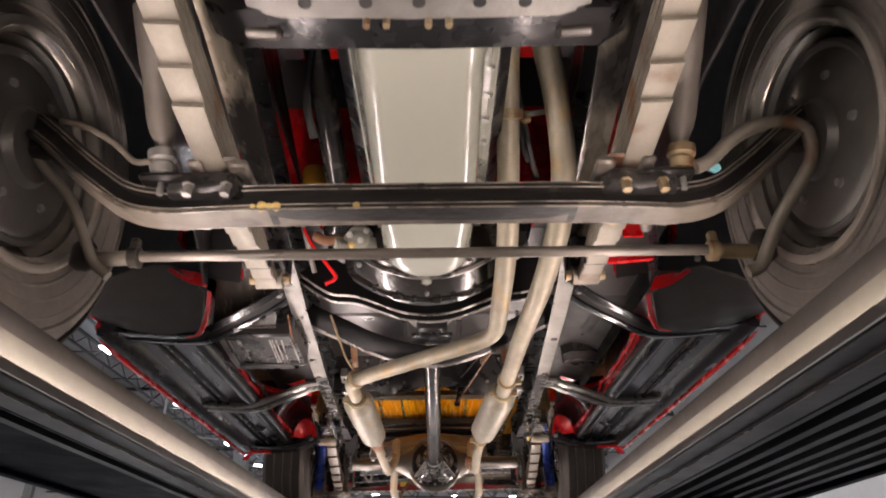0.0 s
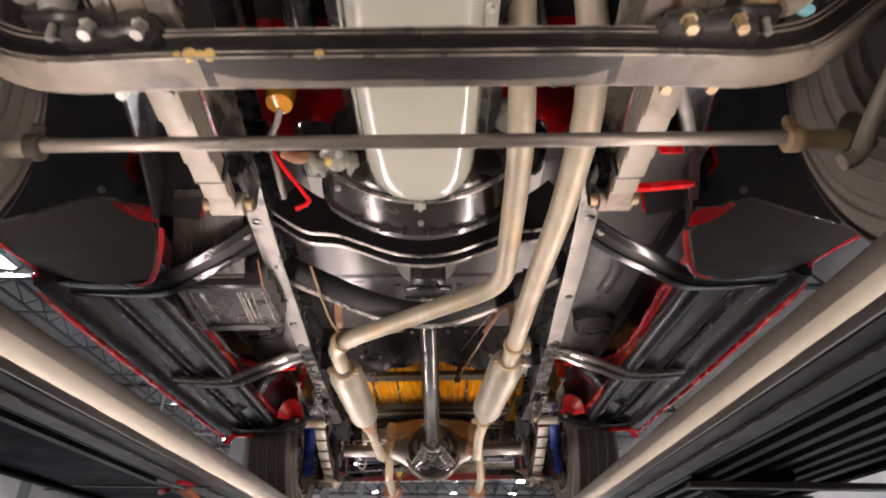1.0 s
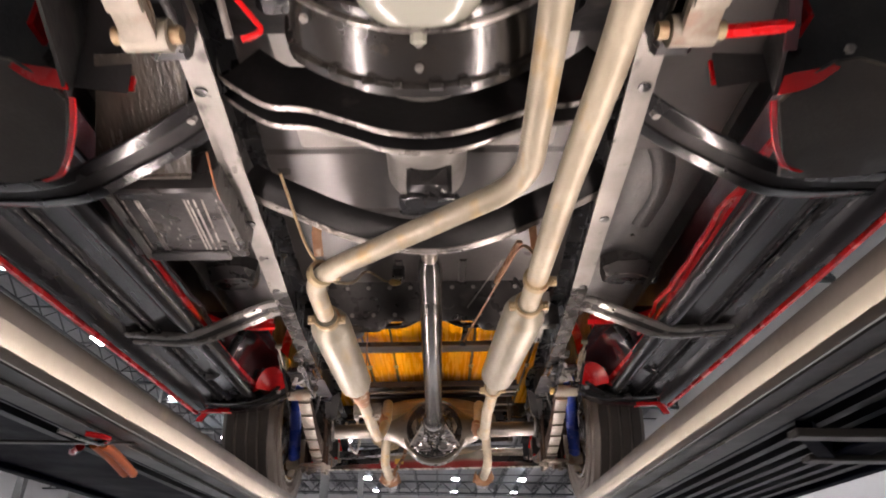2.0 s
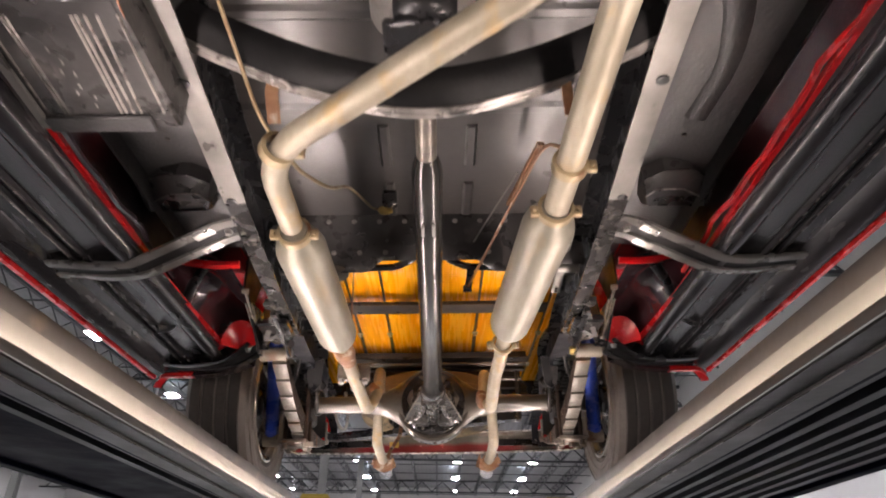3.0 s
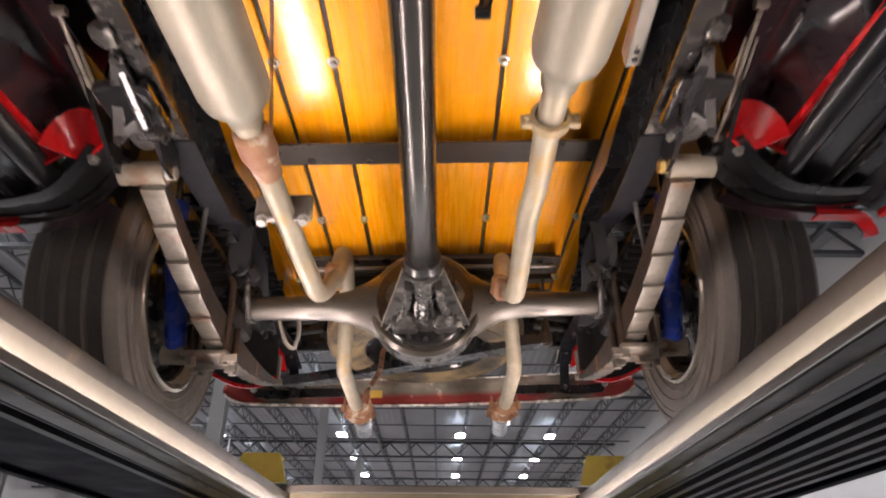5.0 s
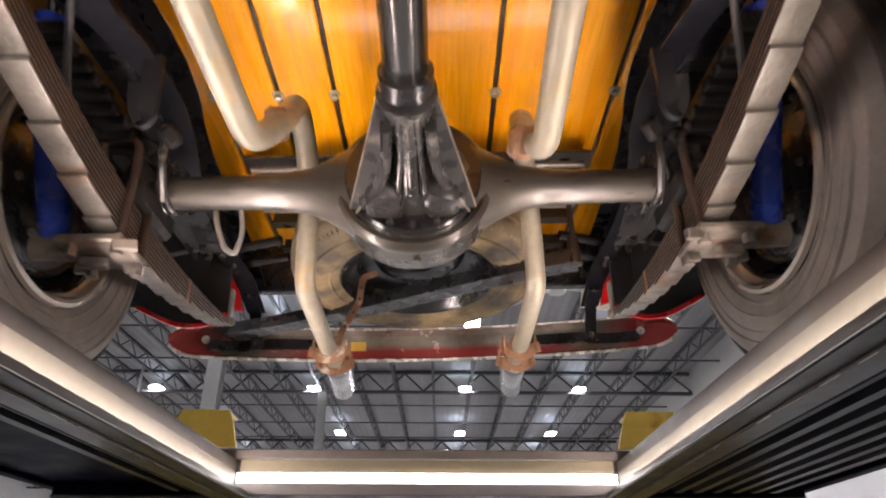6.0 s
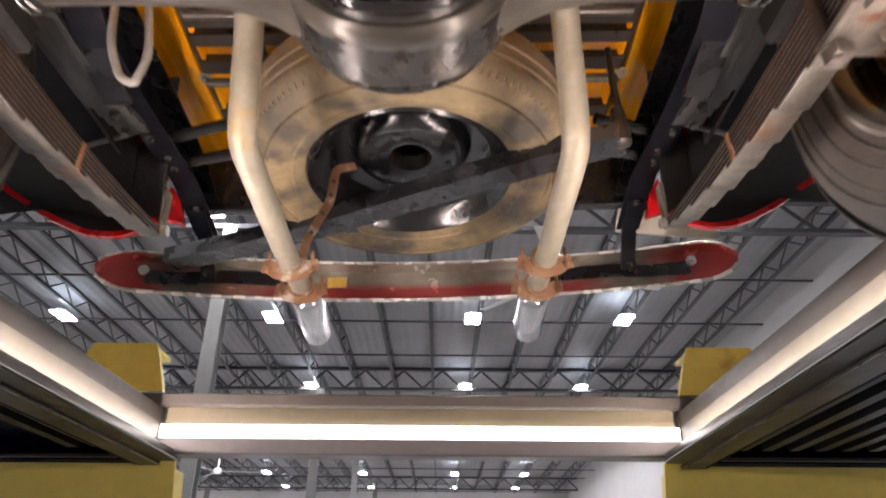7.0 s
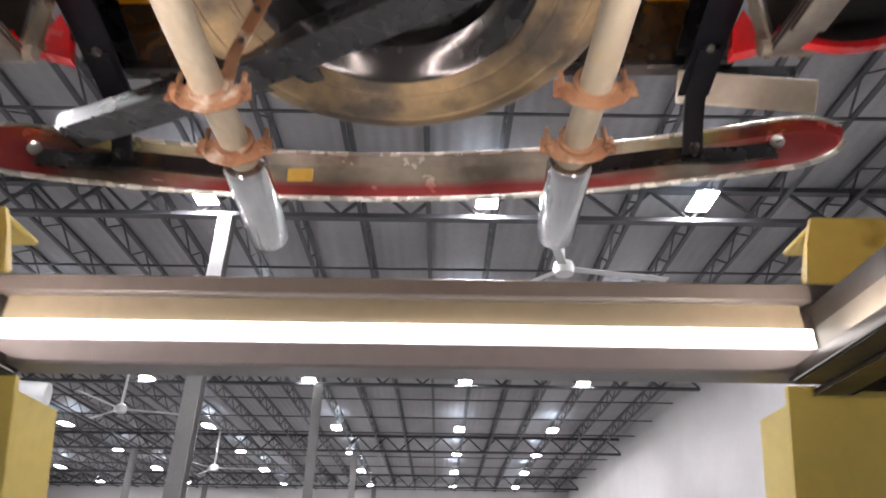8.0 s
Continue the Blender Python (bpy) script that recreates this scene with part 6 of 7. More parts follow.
    sec = [(.668, 1.975), (.669, 1.955), (.675, 1.942), (.685, 1.935), (.697, 1.932), (.709, 1.935), (.718, 1.942), (.723, 1.95), (.73, 1.953), (.785, 1.953), (.788, 1.945), (.793, 1.943), (.798, 1.945), (.801, 1.953), (.815, 1.953), (.818, 1.945), (.823, 1.943), (.828, 1.945), (.831, 1.953), (.868, 1.95), (.876, 1.938), (.888, 1.924), (.902, 1.915), (.916, 1.912), (.928, 1.918), (.932, 1.945), (.92, 1.962), (.8, 1.966), (.68, 1.966)]
    rows = []
    for y in (1.835, 1.86, 2.2, 2.6, 3.0, 3.38, 3.42):
        k = .0 if 1.85 < y < 3.39 else .004
        rows.append([(s * a, y, z + k) for a, z in sec])
    loft(bm, rows)
    rb = P("running_board", bm, RUNBOARD, "glossy black ribbed underside of a running board")
    # Pale crests stand in for the strip lights' highlights along the ribs.
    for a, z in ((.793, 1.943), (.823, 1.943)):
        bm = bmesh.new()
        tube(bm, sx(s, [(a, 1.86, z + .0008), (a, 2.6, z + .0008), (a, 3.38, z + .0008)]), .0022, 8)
        P("rib_crest", bm, SCUFF, "pale rib crest painting the highlight along it", rb)
    bm = bmesh.new()
    sweep(bm, sx(s, [(.93, 1.842, 1.94), (.93, 1.88, 1.92), (.93, 1.95, 1.911), (.929, 2.21, 1.906), (.928, 3.43, 1.91)]), [(-.006, -.003), (.006, -.003), (.008, .03), (-.004, .03)])
    P("outer_edge", bm, RED, "thin red outer edge", rb)
    # brackets carrying the running board
    for pts in ([(.378, 1.74, 2.0), (.45, 1.765, 1.96), (.62, 1.815, 1.893), (.72, 1.85, 1.905), (.92, 1.9, 1.94)],
                [(.42, 2.57, 1.985), (.47, 2.59, 1.985), (.68, 2.665, 1.928), (.75, 2.672, 1.925), (.92, 2.66, 1.935)],
                [(.54, 3.24, 1.945), (.6, 3.30, 1.928), (.68, 3.36, 1.92), (.8, 3.395, 1.925), (.92, 3.405, 1.94)]):
        bm = bmesh.new()
        sweep(bm, fillet(sx(s, pts), .05, 4), [(-.042, .002), (-.038, 0), (-.018, 0), (-.013, .018), (.013, .018), (.018, 0), (.038, 0), (.042, .002), (.042, .008), (.022, .01), (.016, .026), (-.016, .026), (-.022, .01), (-.042, .008)])
        # Middle bracket is pale to hold the strip light's reflection.
        br = P("bracket", bm, BRACKET if 2 < pts[0][1] < 3 else GLOSS, "black pressed running-board bracket", rb)
        # Dark strip laid in the recess keeps the channel black.
        bm = bmesh.new()
        sweep(bm, fillet(sx(s, pts), .05, 4), [(-.0165, .006), (.0165, .006), (.0165, .0085), (-.0165, .0085)])
        P("channel", bm, CHANNEL, "black strip added along the bracket channel", br)
        if 2 < pts[0][1] < 3:
            for dy in (-.032, .032):
                bm = bmesh.new()
                box(bm, (-.026, -.011, -.003), (.026, .011, .002), .002, pose(s * .505, 2.605 + dy, 1.975, 0, s * 14, s * 21))
                P("tab", bm, ZINC, "bright folded tab", br)
        bm = bmesh.new()
        for q in (pts[0], pts[-1]):
            hexbolt(bm, (s * (q[0] + (.03 if q[0] < .6 else -.015)), q[1], q[2] - .004), (0, 0, -1), .008, .01)
        P("bolt", bm, ALLOY, "", rb)
    # front wing: inside of the wheel arch
    bm = bmesh.new()
    rows = []
    for i in range(37):
        a = .1 + i * (math.pi - .06) / 36
        y, z = .98 + .71 * math.cos(a), 1.95 + .55 * math.sin(a)
        rows.append([(s * .50, y, z), (s * .62, y, z + .02), (s * .8, y, z + .015), (s * .93, y, z - .03), (s * .935, y, z - .028), (s * .8, y, z + .022), (s * .62, y, z + .027), (s * .50, y, z + .007)])
    loft(bm, rows)
    fw = P("front_wing", bm, UNDER, "black underside of a front wing")
    bm = bmesh.new()
    loft(bm, [[Vector(p) + Vector((0, (r_[0][1] - .98) * .025, .014)) for p in r_[4:8]] + [Vector(p) + Vector((0, (r_[0][1] - .98) * .018, .009)) for p in reversed(r_[4:8])] for r_ in rows])
    P("outer_skin", bm, RED, "red painted outside of the wing", fw, 60)
    bm = bmesh.new()
    rows = []
    for y, x, z0, z1 in ((-.2, .5, 2.02, 2.3), (.2, .5, 2.04, 2.42), (.6, .5, 2.06, 2.52), (1.0, .505, 2.08, 2.58), (1.25, .518, 2.065, 2.57), (1.45, .545, 2.03, 2.5), (1.58, .565, 1.995, 2.42), (1.665, .578, 1.968, 2.3)):
        rows.append([(s * x, y, z0), (s * (x + .01), y, (z0 + z1) / 2), (s * (x + .03), y, z1), (s * (x + .036), y, z1), (s * (x + .016), y, (z0 + z1) / 2), (s * (x + .006), y, z0)])
    loft(bm, rows)
    P("apron", bm, UNDER, "black inner apron", fw, 70)
    bm = bmesh.new()
    sweep(bm, fillet(sx(s, [(.604, 1.45, 2.2), (.59, 1.45, 2.13), (.572, 1.45, 2.085), (.55, 1.45, 2.078)]), .02), FLAT(.006, .004), up=(0, 1, 0))
    P("apron_seam", bm, RED, "thin red panel seam", fw)
    bm = bmesh.new()
    hexbolt(bm, (s * .552, 1.447, 2.085), (0, -1, -.4), .006, .007)
    P("bolt", bm, ALLOY, "", fw)
    # rubber splash flap with red edges
    bm = bmesh.new()
    rows = []
    for i in range(9):
        u = i / 8
        peak, end = (2.04, 1.946) if s > 0 else (2.044, 1.966)
        rise = 1.975 + (peak - 1.975) * math.sin(min(1, u / .36) * 1.57)
        top = Vector((.578 + .355 * u, 1.655 - .03 * math.sin(min(1, u / .36) * 1.57), rise - (peak - end) * max(0, u - .36) / .64))
        mid = Vector((.6 + .333 * u, 1.72 + .01 * u, 1.925 + .02 * math.sin(u * 3.14) + .042 * u))
        low = Vector((.625 + .305 * u, 1.79 + .05 * u, 1.90 + .066 * u ** 2))
        top, mid, low = [p + Vector((0, 0, -.03 if s > 0 else -.01)) for p in (top, mid, low + Vector((0, 0, .02 if s > 0 else .01)))]
        ins = [top, (top + mid) / 2 + Vector((0, 0, .004)), mid, (mid + low) / 2, low]
        rows.append([(s * p.x, p.y, p.z) for p in ins] + [(s * p.x, p.y + .008, p.z + .008) for p in reversed(ins)])
    loft(bm, rows)
    sfp = P("splash_flap", bm, FLAP, "dark grey rubber splash flap", fw, 60)
    bm = bmesh.new()
    tube(bm, [Vector(r_[0]) + Vector((0, -.002, 0)) for r_ in rows], .0028, 6, .001, steps=1)
    P("rim_bead", bm, EDGEPALE, "thin pale edge bead", sfp)
    bm = bmesh.new()
    tube(bm, sx(s, [(.935, 1.5, 1.9), (.935, 1.623, 1.918), (.935, 1.723, 1.937), (.933, 1.84, 1.957)] if s > 0 else [(.935, 1.5, 1.935), (.935, 1.688, 1.955), (.933, 1.845, 1.967)]), .005, 8, .04)
    P("edge", bm, RED, "bright red wing edge", sfp)
    bm = bmesh.new()
    lathe(bm, [(.004, -.02), (.013, -.014), (.016, 0), (.012, .014), (.004, .02)], (s * .93, 1.852, 1.952), (.3 * s, .6, .5), 12)
    P("edge", bm, RED, "red paint blob at the corner", sfp)
    bm = bmesh.new()
    up_ = 0 if s > 0 else .026
    lo_ = [(.568, 1.945), (.592, 1.95), (.617, 1.957), (.645, 1.972), (.67, 1.99), (.694, 2.006)]
    hi_ = [(.582, 1.978), (.6, 1.985), (.623, 1.989), (.65, 1.995), (.674, 2.003), (.697, 2.01)]
    loft(bm, [[(s * a[0], 1.638, a[1] + up_), (s * b[0], 1.63, b[1] + up_), (s * b[0], 1.634, b[1] + up_ + .002), (s * a[0], 1.642, a[1] + up_ + .002)] for a, b in zip(lo_, hi_)])
    P("edge", bm, RED, "bright red folded edge", sfp, 60)
    bm = bmesh.new()
    q_ = [Vector(v_) for v_ in fillet([(.572, 1.650, 1.945 if s > 0 else 1.967), (.58, 1.685, 1.918 if s > 0 else 1.935), (.597, 1.72, 1.893 if s > 0 else 1.905), (.615, 1.745, 1.882), (.655, 1.765, 1.884)], .03)]
    loft(bm, [[(s * v_.x, v_.y, v_.z), (s * (v_.x - .013), v_.y - .005, v_.z - .006), (s * (v_.x - .014), v_.y - .001, v_.z - .004), (s * (v_.x - .001), v_.y + .004, v_.z + .002)] for v_ in q_])
    P("edge", bm, RED, "bright red folded edge", sfp, 60)
    bm = bmesh.new()
    hexbolt(bm, (s * .70, 1.624, 2.028 if s > 0 else 2.048), (0, -1, -.5), .007, .008)
    P("bolt", bm, ALLOY, "", sfp)
    # rear wing front closing panel
    bm = bmesh.new()
    rows = []
    for i in range(13):
        u = i / 12
        y = 2.885 + .425 * u
        k = .045 * math.sin(u * 2.6)
        e = .07 * max(0, u - .7) / .3
        f = max(0, (.3 - u) / .3)
        sec = [(.676 + .1 * f, 1.975 + .12 * f), (.664 + .07 * f, 2.015 + .09 * f - e * .3), (.645 + .04 * f, 2.045 + .06 * f - e * .5), (.62 + .02 * f, 2.063 + .03 * f - e * .6), (.592, 2.066 + .01 * f - e * .6), (.565, 2.056 - e * .4), (.542, 2.036 - e * .2)]
        rows.append([(s * a, y, z) for a, z in sec] + [(s * (a * 1.012 - .0072 + (.006 if a > .6 else -.004)), y, z + .006) for a, z in reversed(sec)])
    loft(bm, rows)
    rw_ = P("rear_wing_liner", bm, MAROON, "glossy dark red wing liner", angle=70)
    bm = bmesh.new()
    rows = []
    for i in range(7):
        u = i / 6
        rows.append([(s * (.58 + .094 * u), 3.235 + .03 * u + .03 * w * w + q, 1.948 + .03 * (1 - u) + .115 * w * math.sin(.7 + u * 1.9)) for q in (0, .006) for w in ((0, .25, .5, .75, 1) if q == 0 else (1, .75, .5, .25, 0))])
    loft(bm, rows)
    P("end_panel", bm, RED, "bright red end panel", rw_, 70)
    bm = bmesh.new()
    rows = []
    for i in range(9):
        a = i * math.pi / 8
        rows.append([(s * (.592 - .055 * math.cos(a) * r_), 3.2 + .05 * (1 - r_), 1.942 + .08 * math.sin(a) * r_) for r_ in (.15, .6, 1)] + [(s * (.592 - .055 * math.cos(a) * r_), 3.206 + .05 * (1 - r_), 1.942 + .08 * math.sin(a) * r_) for r_ in (1, .6, .15)])
    loft(bm, rows)
    P("end_panel", bm, RED, "rounded red end cap", rw_, 70)
    bm = bmesh.new()
    sweep(bm, fillet(sx(s, [(.515, 2.876, 2.052), (.575, 2.872, 2.049), (.622, 2.87, 2.052), (.68, 2.868, 2.064), (.735, 2.866, 2.084), (.785, 2.866, 2.108)]), .06, 5), [(-.009, -.007), (.007, -.01), (.01, .004), (.004, .009), (-.008, .007)])
    P("front_lip", bm, RED, "bright red front lip", rw_)
    bm = bmesh.new()
    tube(bm, sx(s, [(.61, 2.9, 2.07), (.66, 2.94, 2.02), (.715, 3.04, 1.975), (.765, 3.09, 1.957), (.79, 3.07, 1.947)]), .014, 10, .04)
    P("stay", bm, BLACK, "", rw_)
    # Added sheet that hides hall lamps above the body corner.
    bm = bmesh.new()
    box(bm, (min(s * .46, s * .99), 2.6, 2.3), (max(s * .46, s * .99), 3.42, 2.306), .002)
    P("outer_body_floor", bm, UNDER, "black sheet added to close the gap above the corner")
    # rear wing
    bm = bmesh.new()
    rows = []
    for i in range(37):
        a = -.08 + i * (math.pi + .16) / 36
        y, z = 3.97 + .56 * math.cos(a), 1.98 + .47 * math.sin(a)
        rows.append([(s * .59, y, z), (s * .75, y, z + .03), (s * .9, y, z + .012), (s * .955, y, z - .03), (s * .96, y, z - .028), (s * .9, y, z + .019), (s * .75, y, z + .037), (s * .59, y, z + .007)])
    loft(bm, rows)
    rw2 = P("rear_wing", bm, UNDER, "black underside of a rear wing")
    bm = bmesh.new()
    loft(bm, [[Vector(p) + Vector((0, (r_[0][1] - 3.97) * .025, .014)) for p in r_[4:8]] + [Vector(p) + Vector((0, (r_[0][1] - 3.97) * .018, .009)) for p in reversed(r_[4:8])] for r_ in rows[4:33]])
    P("outer_skin", bm, RED, "red painted outside of the wing", rw2, 60)
    bm = bmesh.new()
    sweep(bm, fillet(sx(s, [(.53, 4.54, 1.945), (.57, 4.54, 1.92), (.61, 4.54, 1.91), (.67, 4.54, 1.917), (.75, 4.54, 1.955), (.857, 4.53, 2.02), (.95, 4.51, 2.1)]), .05), [(-.007, -.004), (.005, -.004), (.006, .008), (-.007, .008)])
    P("rear_lip", bm, RED, "red rolled rear lip", rw2)
    bm = bmesh.new()
    low = [(.53, 1.95), (.57, 1.925), (.61, 1.915), (.67, 1.922), (.75, 1.96), (.857, 2.025), (.95, 2.105)]
    loft(bm, [[(s * x, 4.545, z), (s * x, 4.535, z + .1), (s * x, 4.5, 2.3), (s * x, 4.42, 2.45), (s * x, 4.426, 2.452), (s * x, 4.506, 2.304), (s * x, 4.541, z + .102), (s * x, 4.551, z + .002)] for x, z in low])
    P("rear_wall", bm, UNDER, "black rear inside of the wing", rw2, 60)
    bm = bmesh.new()
    sweep(bm, fillet(sx(s, [(.60, 3.40, 1.945), (.68, 3.425, 1.925), (.8, 3.445, 1.92), (.9, 3.455, 1.925), (.925, 3.47, 1.905), (.935, 3.49, 1.9)]), .04), [(-.016, -.004), (.016, -.004), (.014, .012), (-.012, .012)])
    P("front_lip", bm, MAROON, "dark red rolled front lip", rw2)
    bm = bmesh.new()
    sweep(bm, fillet(sx(s, [(.80, 3.441, 1.918), (.9, 3.451, 1.922), (.925, 3.466, 1.902), (.935, 3.488, 1.897)]), .03), [(-.013, -.003), (.013, -.003), (.012, .01), (-.01, .01)])
    P("front_lip", bm, RED, "bright red corner of the lip", rw2)
    bm = bmesh.new()
    loft(bm, [[(s * q, y, z) for y, z in ((3.3, 2.1), (4.6, 2.1), (4.6, 2.75), (3.3, 2.75))] for q in (.625, .632)])
    P("bed_side", bm, UNDER, "black lower bed side")
    bm = bmesh.new()
    box(bm, (s * .642 - .005, 3.0, 2.3), (s * .642 + .005, 4.86, 2.78), .003)
    P("bed_side_skin", bm, RED, "red painted bed side")
    # rear body bracket in red behind the spring
    bm = bmesh.new()
    loft(bm, [[(s * .52, y, 2.0), (s * .585, y, 2.02), (s * .56, y, 2.1), (s * .535, y, 2.06)] for y in (4.64, 4.66)])
    P("body_bracket", bm, RED, "red body corner bracket")

# dark panels behind the front wheels
bm = bmesh.new()
loft(bm, [[(a, 1.52, 2.09), (a, 1.735, 2.19), (a, 1.735, 2.2), (a, 1.52, 2.1)] for a in (-.395, .395)])
P("toe_board", bm, XMBLACK, "black sloping toe-board")
bm = bmesh.new()
loft(bm, [[(xa, ya, za), (xb, ya, za), (xb, ya + .006, za + .008), (xa, ya + .006, za + .008)] for xa, xb, ya, za in ((-.56, -.41, 1.66, 2.07), (-.58, -.418, 1.735, 2.025), (-.598, -.426, 1.80, 1.97), (-.61, -.434, 1.84, 1.944), (-.611, -.435, 1.85, 1.95))])
tp = P("toe_panel", bm, surface("oily_brown_panel", (0.028, 0.024, 0.02), (0.06, 0.05, 0.04), rough=(0.14, 0.32), scale=7, fine=60, bump=0.35, coat=0.4, stretch=(3, 0.6, 0.6), third=(0.16, 0.135, 0.1), spots=(0.6, 0.72), spot_scale=9), "dark oily toe-board panel")
# Pale strip paints the lit lower edge of the panel.
bm = bmesh.new()
sweep(bm, [(-.608, 1.841, 1.941), (-.434, 1.841, 1.941)], [(-.004, -.003), (.004, -.003), (.004, .004), (-.004, .004)])
P("lip", bm, EDGEPALE, "lower lip, pale for the light on its edge", tp)
bm = bmesh.new()
box(bm, (.4, 1.52, 2.07), (.6, 1.95, 2.08), .004)
P("toe_panel", bm, FLOORPAN, "grey toe-board panel")
bm = bmesh.new()
sweep(bm, [(.38, 1.535, 1.98), (.46, 1.535, 1.98), (.55, 1.53, 1.985)], FLAT(.016, .012))
P("pedal_bracket", bm, RED, "dull red pedal bracket")
bm = bmesh.new()
sweep(bm, [(.525, 1.43, 2.04), (.54, 1.48, 2.01), (.552, 1.53, 1.985), (.555, 1.56, 1.965)], FLAT(.02, .006), up=(0, 1, .6))
P("pedal_arm", bm, MAROON, "dull reddish bracket arm")
bm = bmesh.new()
box(bm, (.452, 1.425, 1.985), (.5, 1.43, 2.02), .002)
P("bracket_block", bm, RED)
bm = bmesh.new()
tube(bm, [(.42, 1.22, 2.06), (.46, 1.3, 1.99), (.485, 1.36, 1.97)], .012, 10, .03)
P("pedal_link", bm, ALLOY)

bx = P("battery_box", box(bmesh.new(), (-.605, 1.855, 1.918), (-.392, 2.125, 2.12), .006), SILL, "glossy black battery box with pressed ribs")
for x0, x1 in ((-.575, -.588), (-.551, -.562), (-.546, -.556), (-.459, -.474), (-.452, -.466), (-.441, -.455), (-.425, -.443), (-.398, -.408)):
    bm = bmesh.new()
    sweep(bm, [(x0, 1.885, 1.918), (x1, 2.082, 1.918)], [(-.002, 0), (-.001, -.003), (.001, -.003), (.002, 0), (.002, .003), (-.002, .003)])
    P("rib", bm, LIPBRIGHT, "bright rib edge", bx)
bm = bmesh.new()
sweep(bm, [(-.588, 1.86, 1.913), (-.602, 2.11, 1.913)], FLAT(.014, .006))
P("edge_strip", bm, PALEMETAL, "bright edge flange", bx)
bm = bmesh.new()
box(bm, (-.6, 2.085, 1.91), (-.43, 2.122, 1.9185), .003)
P("rear_fold", bm, UNDER, "", bx)
for x, y in ((-.52, 1.94), (-.512, 1.965), (-.522, 1.985), (-.505, 1.99), (-.51, 2.015), (-.52, 2.03), (-.498, 2.04), (-.505, 2.06)):
    bm = bmesh.new()
    sweep(bm, [(x, y, 1.9175), (x - .001, y + .01, 1.9175)], FLAT(.0025, .001))
    P("scratch", bm, ALLOY, "", bx)
bm = bmesh.new()
tube(bm, [(-.388, 1.78, 1.95), (-.392, 1.858, 1.925), (-.403, 2.0, 1.92), (-.404, 2.03, 1.935)], .002, 8, .02)
P("battery_cable", bm, surface("orange_cable", (.22, .075, .02), (.1, .035, .012)), "orange battery cable")
bm = bmesh.new()
hexbolt(bm, (-.409, 2.0, 1.93), (0, 0, -1), .006, .01)
P("terminal", bm, ZINC, "", bx)

# hand-brake cross shaft, lever and cables
bm = bmesh.new()
tube(bm, [(-.43, 2.985, 2.087), (-.1, 2.975, 2.087), (-.05, 2.965, 2.107), (-.03, 2.96, 2.135), (.03, 2.96, 2.135), (.05, 2.965, 2.107), (.1, 2.975, 2.087), (.42, 3.0, 2.09)], .0105, 12, .04)
cs = P("cross_shaft", bm, GLOSS, "black hand-brake cross shaft")
for s in (-1, 1):
    bm = bmesh.new()
    tube(bm, sx(s, [(.345, 2.993, 2.088), (.432, 2.997, 2.089)]), .0125, 12)
    P("bright_end", bm, PALEMETAL, "", cs)
bm = bmesh.new()
sweep(bm, [(.118, 2.985, 2.09), (.112, 3.0, 2.05), (.105, 3.005, 2.025)], FLAT(.02, .006), up=(0, 1, 0))
lathe(bm, [(.01, -.012), (.01, .012)], (.106, 3.004, 2.03), (1, 0, 0), 10)
P("lever", bm, BLACK, "", cs)
bm = bmesh.new()
tube(bm, [(.108, 3.0, 2.035), (.2, 2.66, 2.09), (.255, 2.42, 2.11), (.27, 2.3, 2.0)], .004, 8, .1)
P("brake_cable", bm, RUST, "thin rusty brake cable")
bm = bmesh.new()
tube(bm, [(.12, 2.85, 2.1), (.21, 2.55, 2.12)], .0025, 6)
P("spring_wire", bm, ALLOY)
bm = bmesh.new()
sweep(bm, [(.2, 2.66, 2.1), (.25, 2.44, 2.12)], FLAT(.016, .01))
P("cable_sleeve", bm, RUST)
bm = bmesh.new()
tube(bm, [(-.3, 1.95, 2.02), (-.268, 2.12, 1.93), (-.22, 2.2, 1.89), (-.2, 2.4, 1.98), (-.19, 2.6, 2.12), (-.15, 2.78, 2.165), (-.115, 2.79, 2.165)], .0035, 8, .08)
P("fuel_line", bm, CLAMP, "thin brass fuel line")
bm = bmesh.new()
lathe(bm, [(.004, -.02), (.011, -.012), (.013, 0), (.008, .015), (.004, .02)], (-.118, 2.79, 2.165), (1, .2, 0), 8)
P("fuel_union", bm, BRASS)
bm = bmesh.new()
box(bm, (-.125, 2.76, 2.17), (-.085, 2.79, 2.215), .005)
P("union_bracket", bm, BLACK)
bm = bmesh.new()
sweep(bm, [(-.235, 2.09, 1.9), (-.24, 2.07, 1.945), (-.24, 2.07, 2.0)], FLAT(.02, .005), up=(0, 1, 0))
P("exhaust_hanger", bm, RUST, "brown rusty exhaust hanger")
bm = bmesh.new()
sweep(bm, [(.23, 2.08, 1.905), (.225, 2.06, 1.95), (.22, 2.05, 2.0)], FLAT(.016, .005), up=(0, 1, 0))
P("exhaust_hanger", bm, RUST, "brown rusty exhaust hanger")
bm = bmesh.new()
sweep(bm, [(-.225, 3.02, 2.1), (-.235, 3.1, 2.02), (-.24, 3.16, 1.93)], FLAT(.016, .003), up=(1, 0, 0))
P("hanger_strap", bm, RUST)
bm = bmesh.new()
tube(bm, [(.3, 2.25, 2.15), (.315, 2.4, 2.05), (.29, 2.55, 1.99), (.26, 2.68, 2.12)], .006, 8, .08)
P("loop_hose", bm, HOSE)

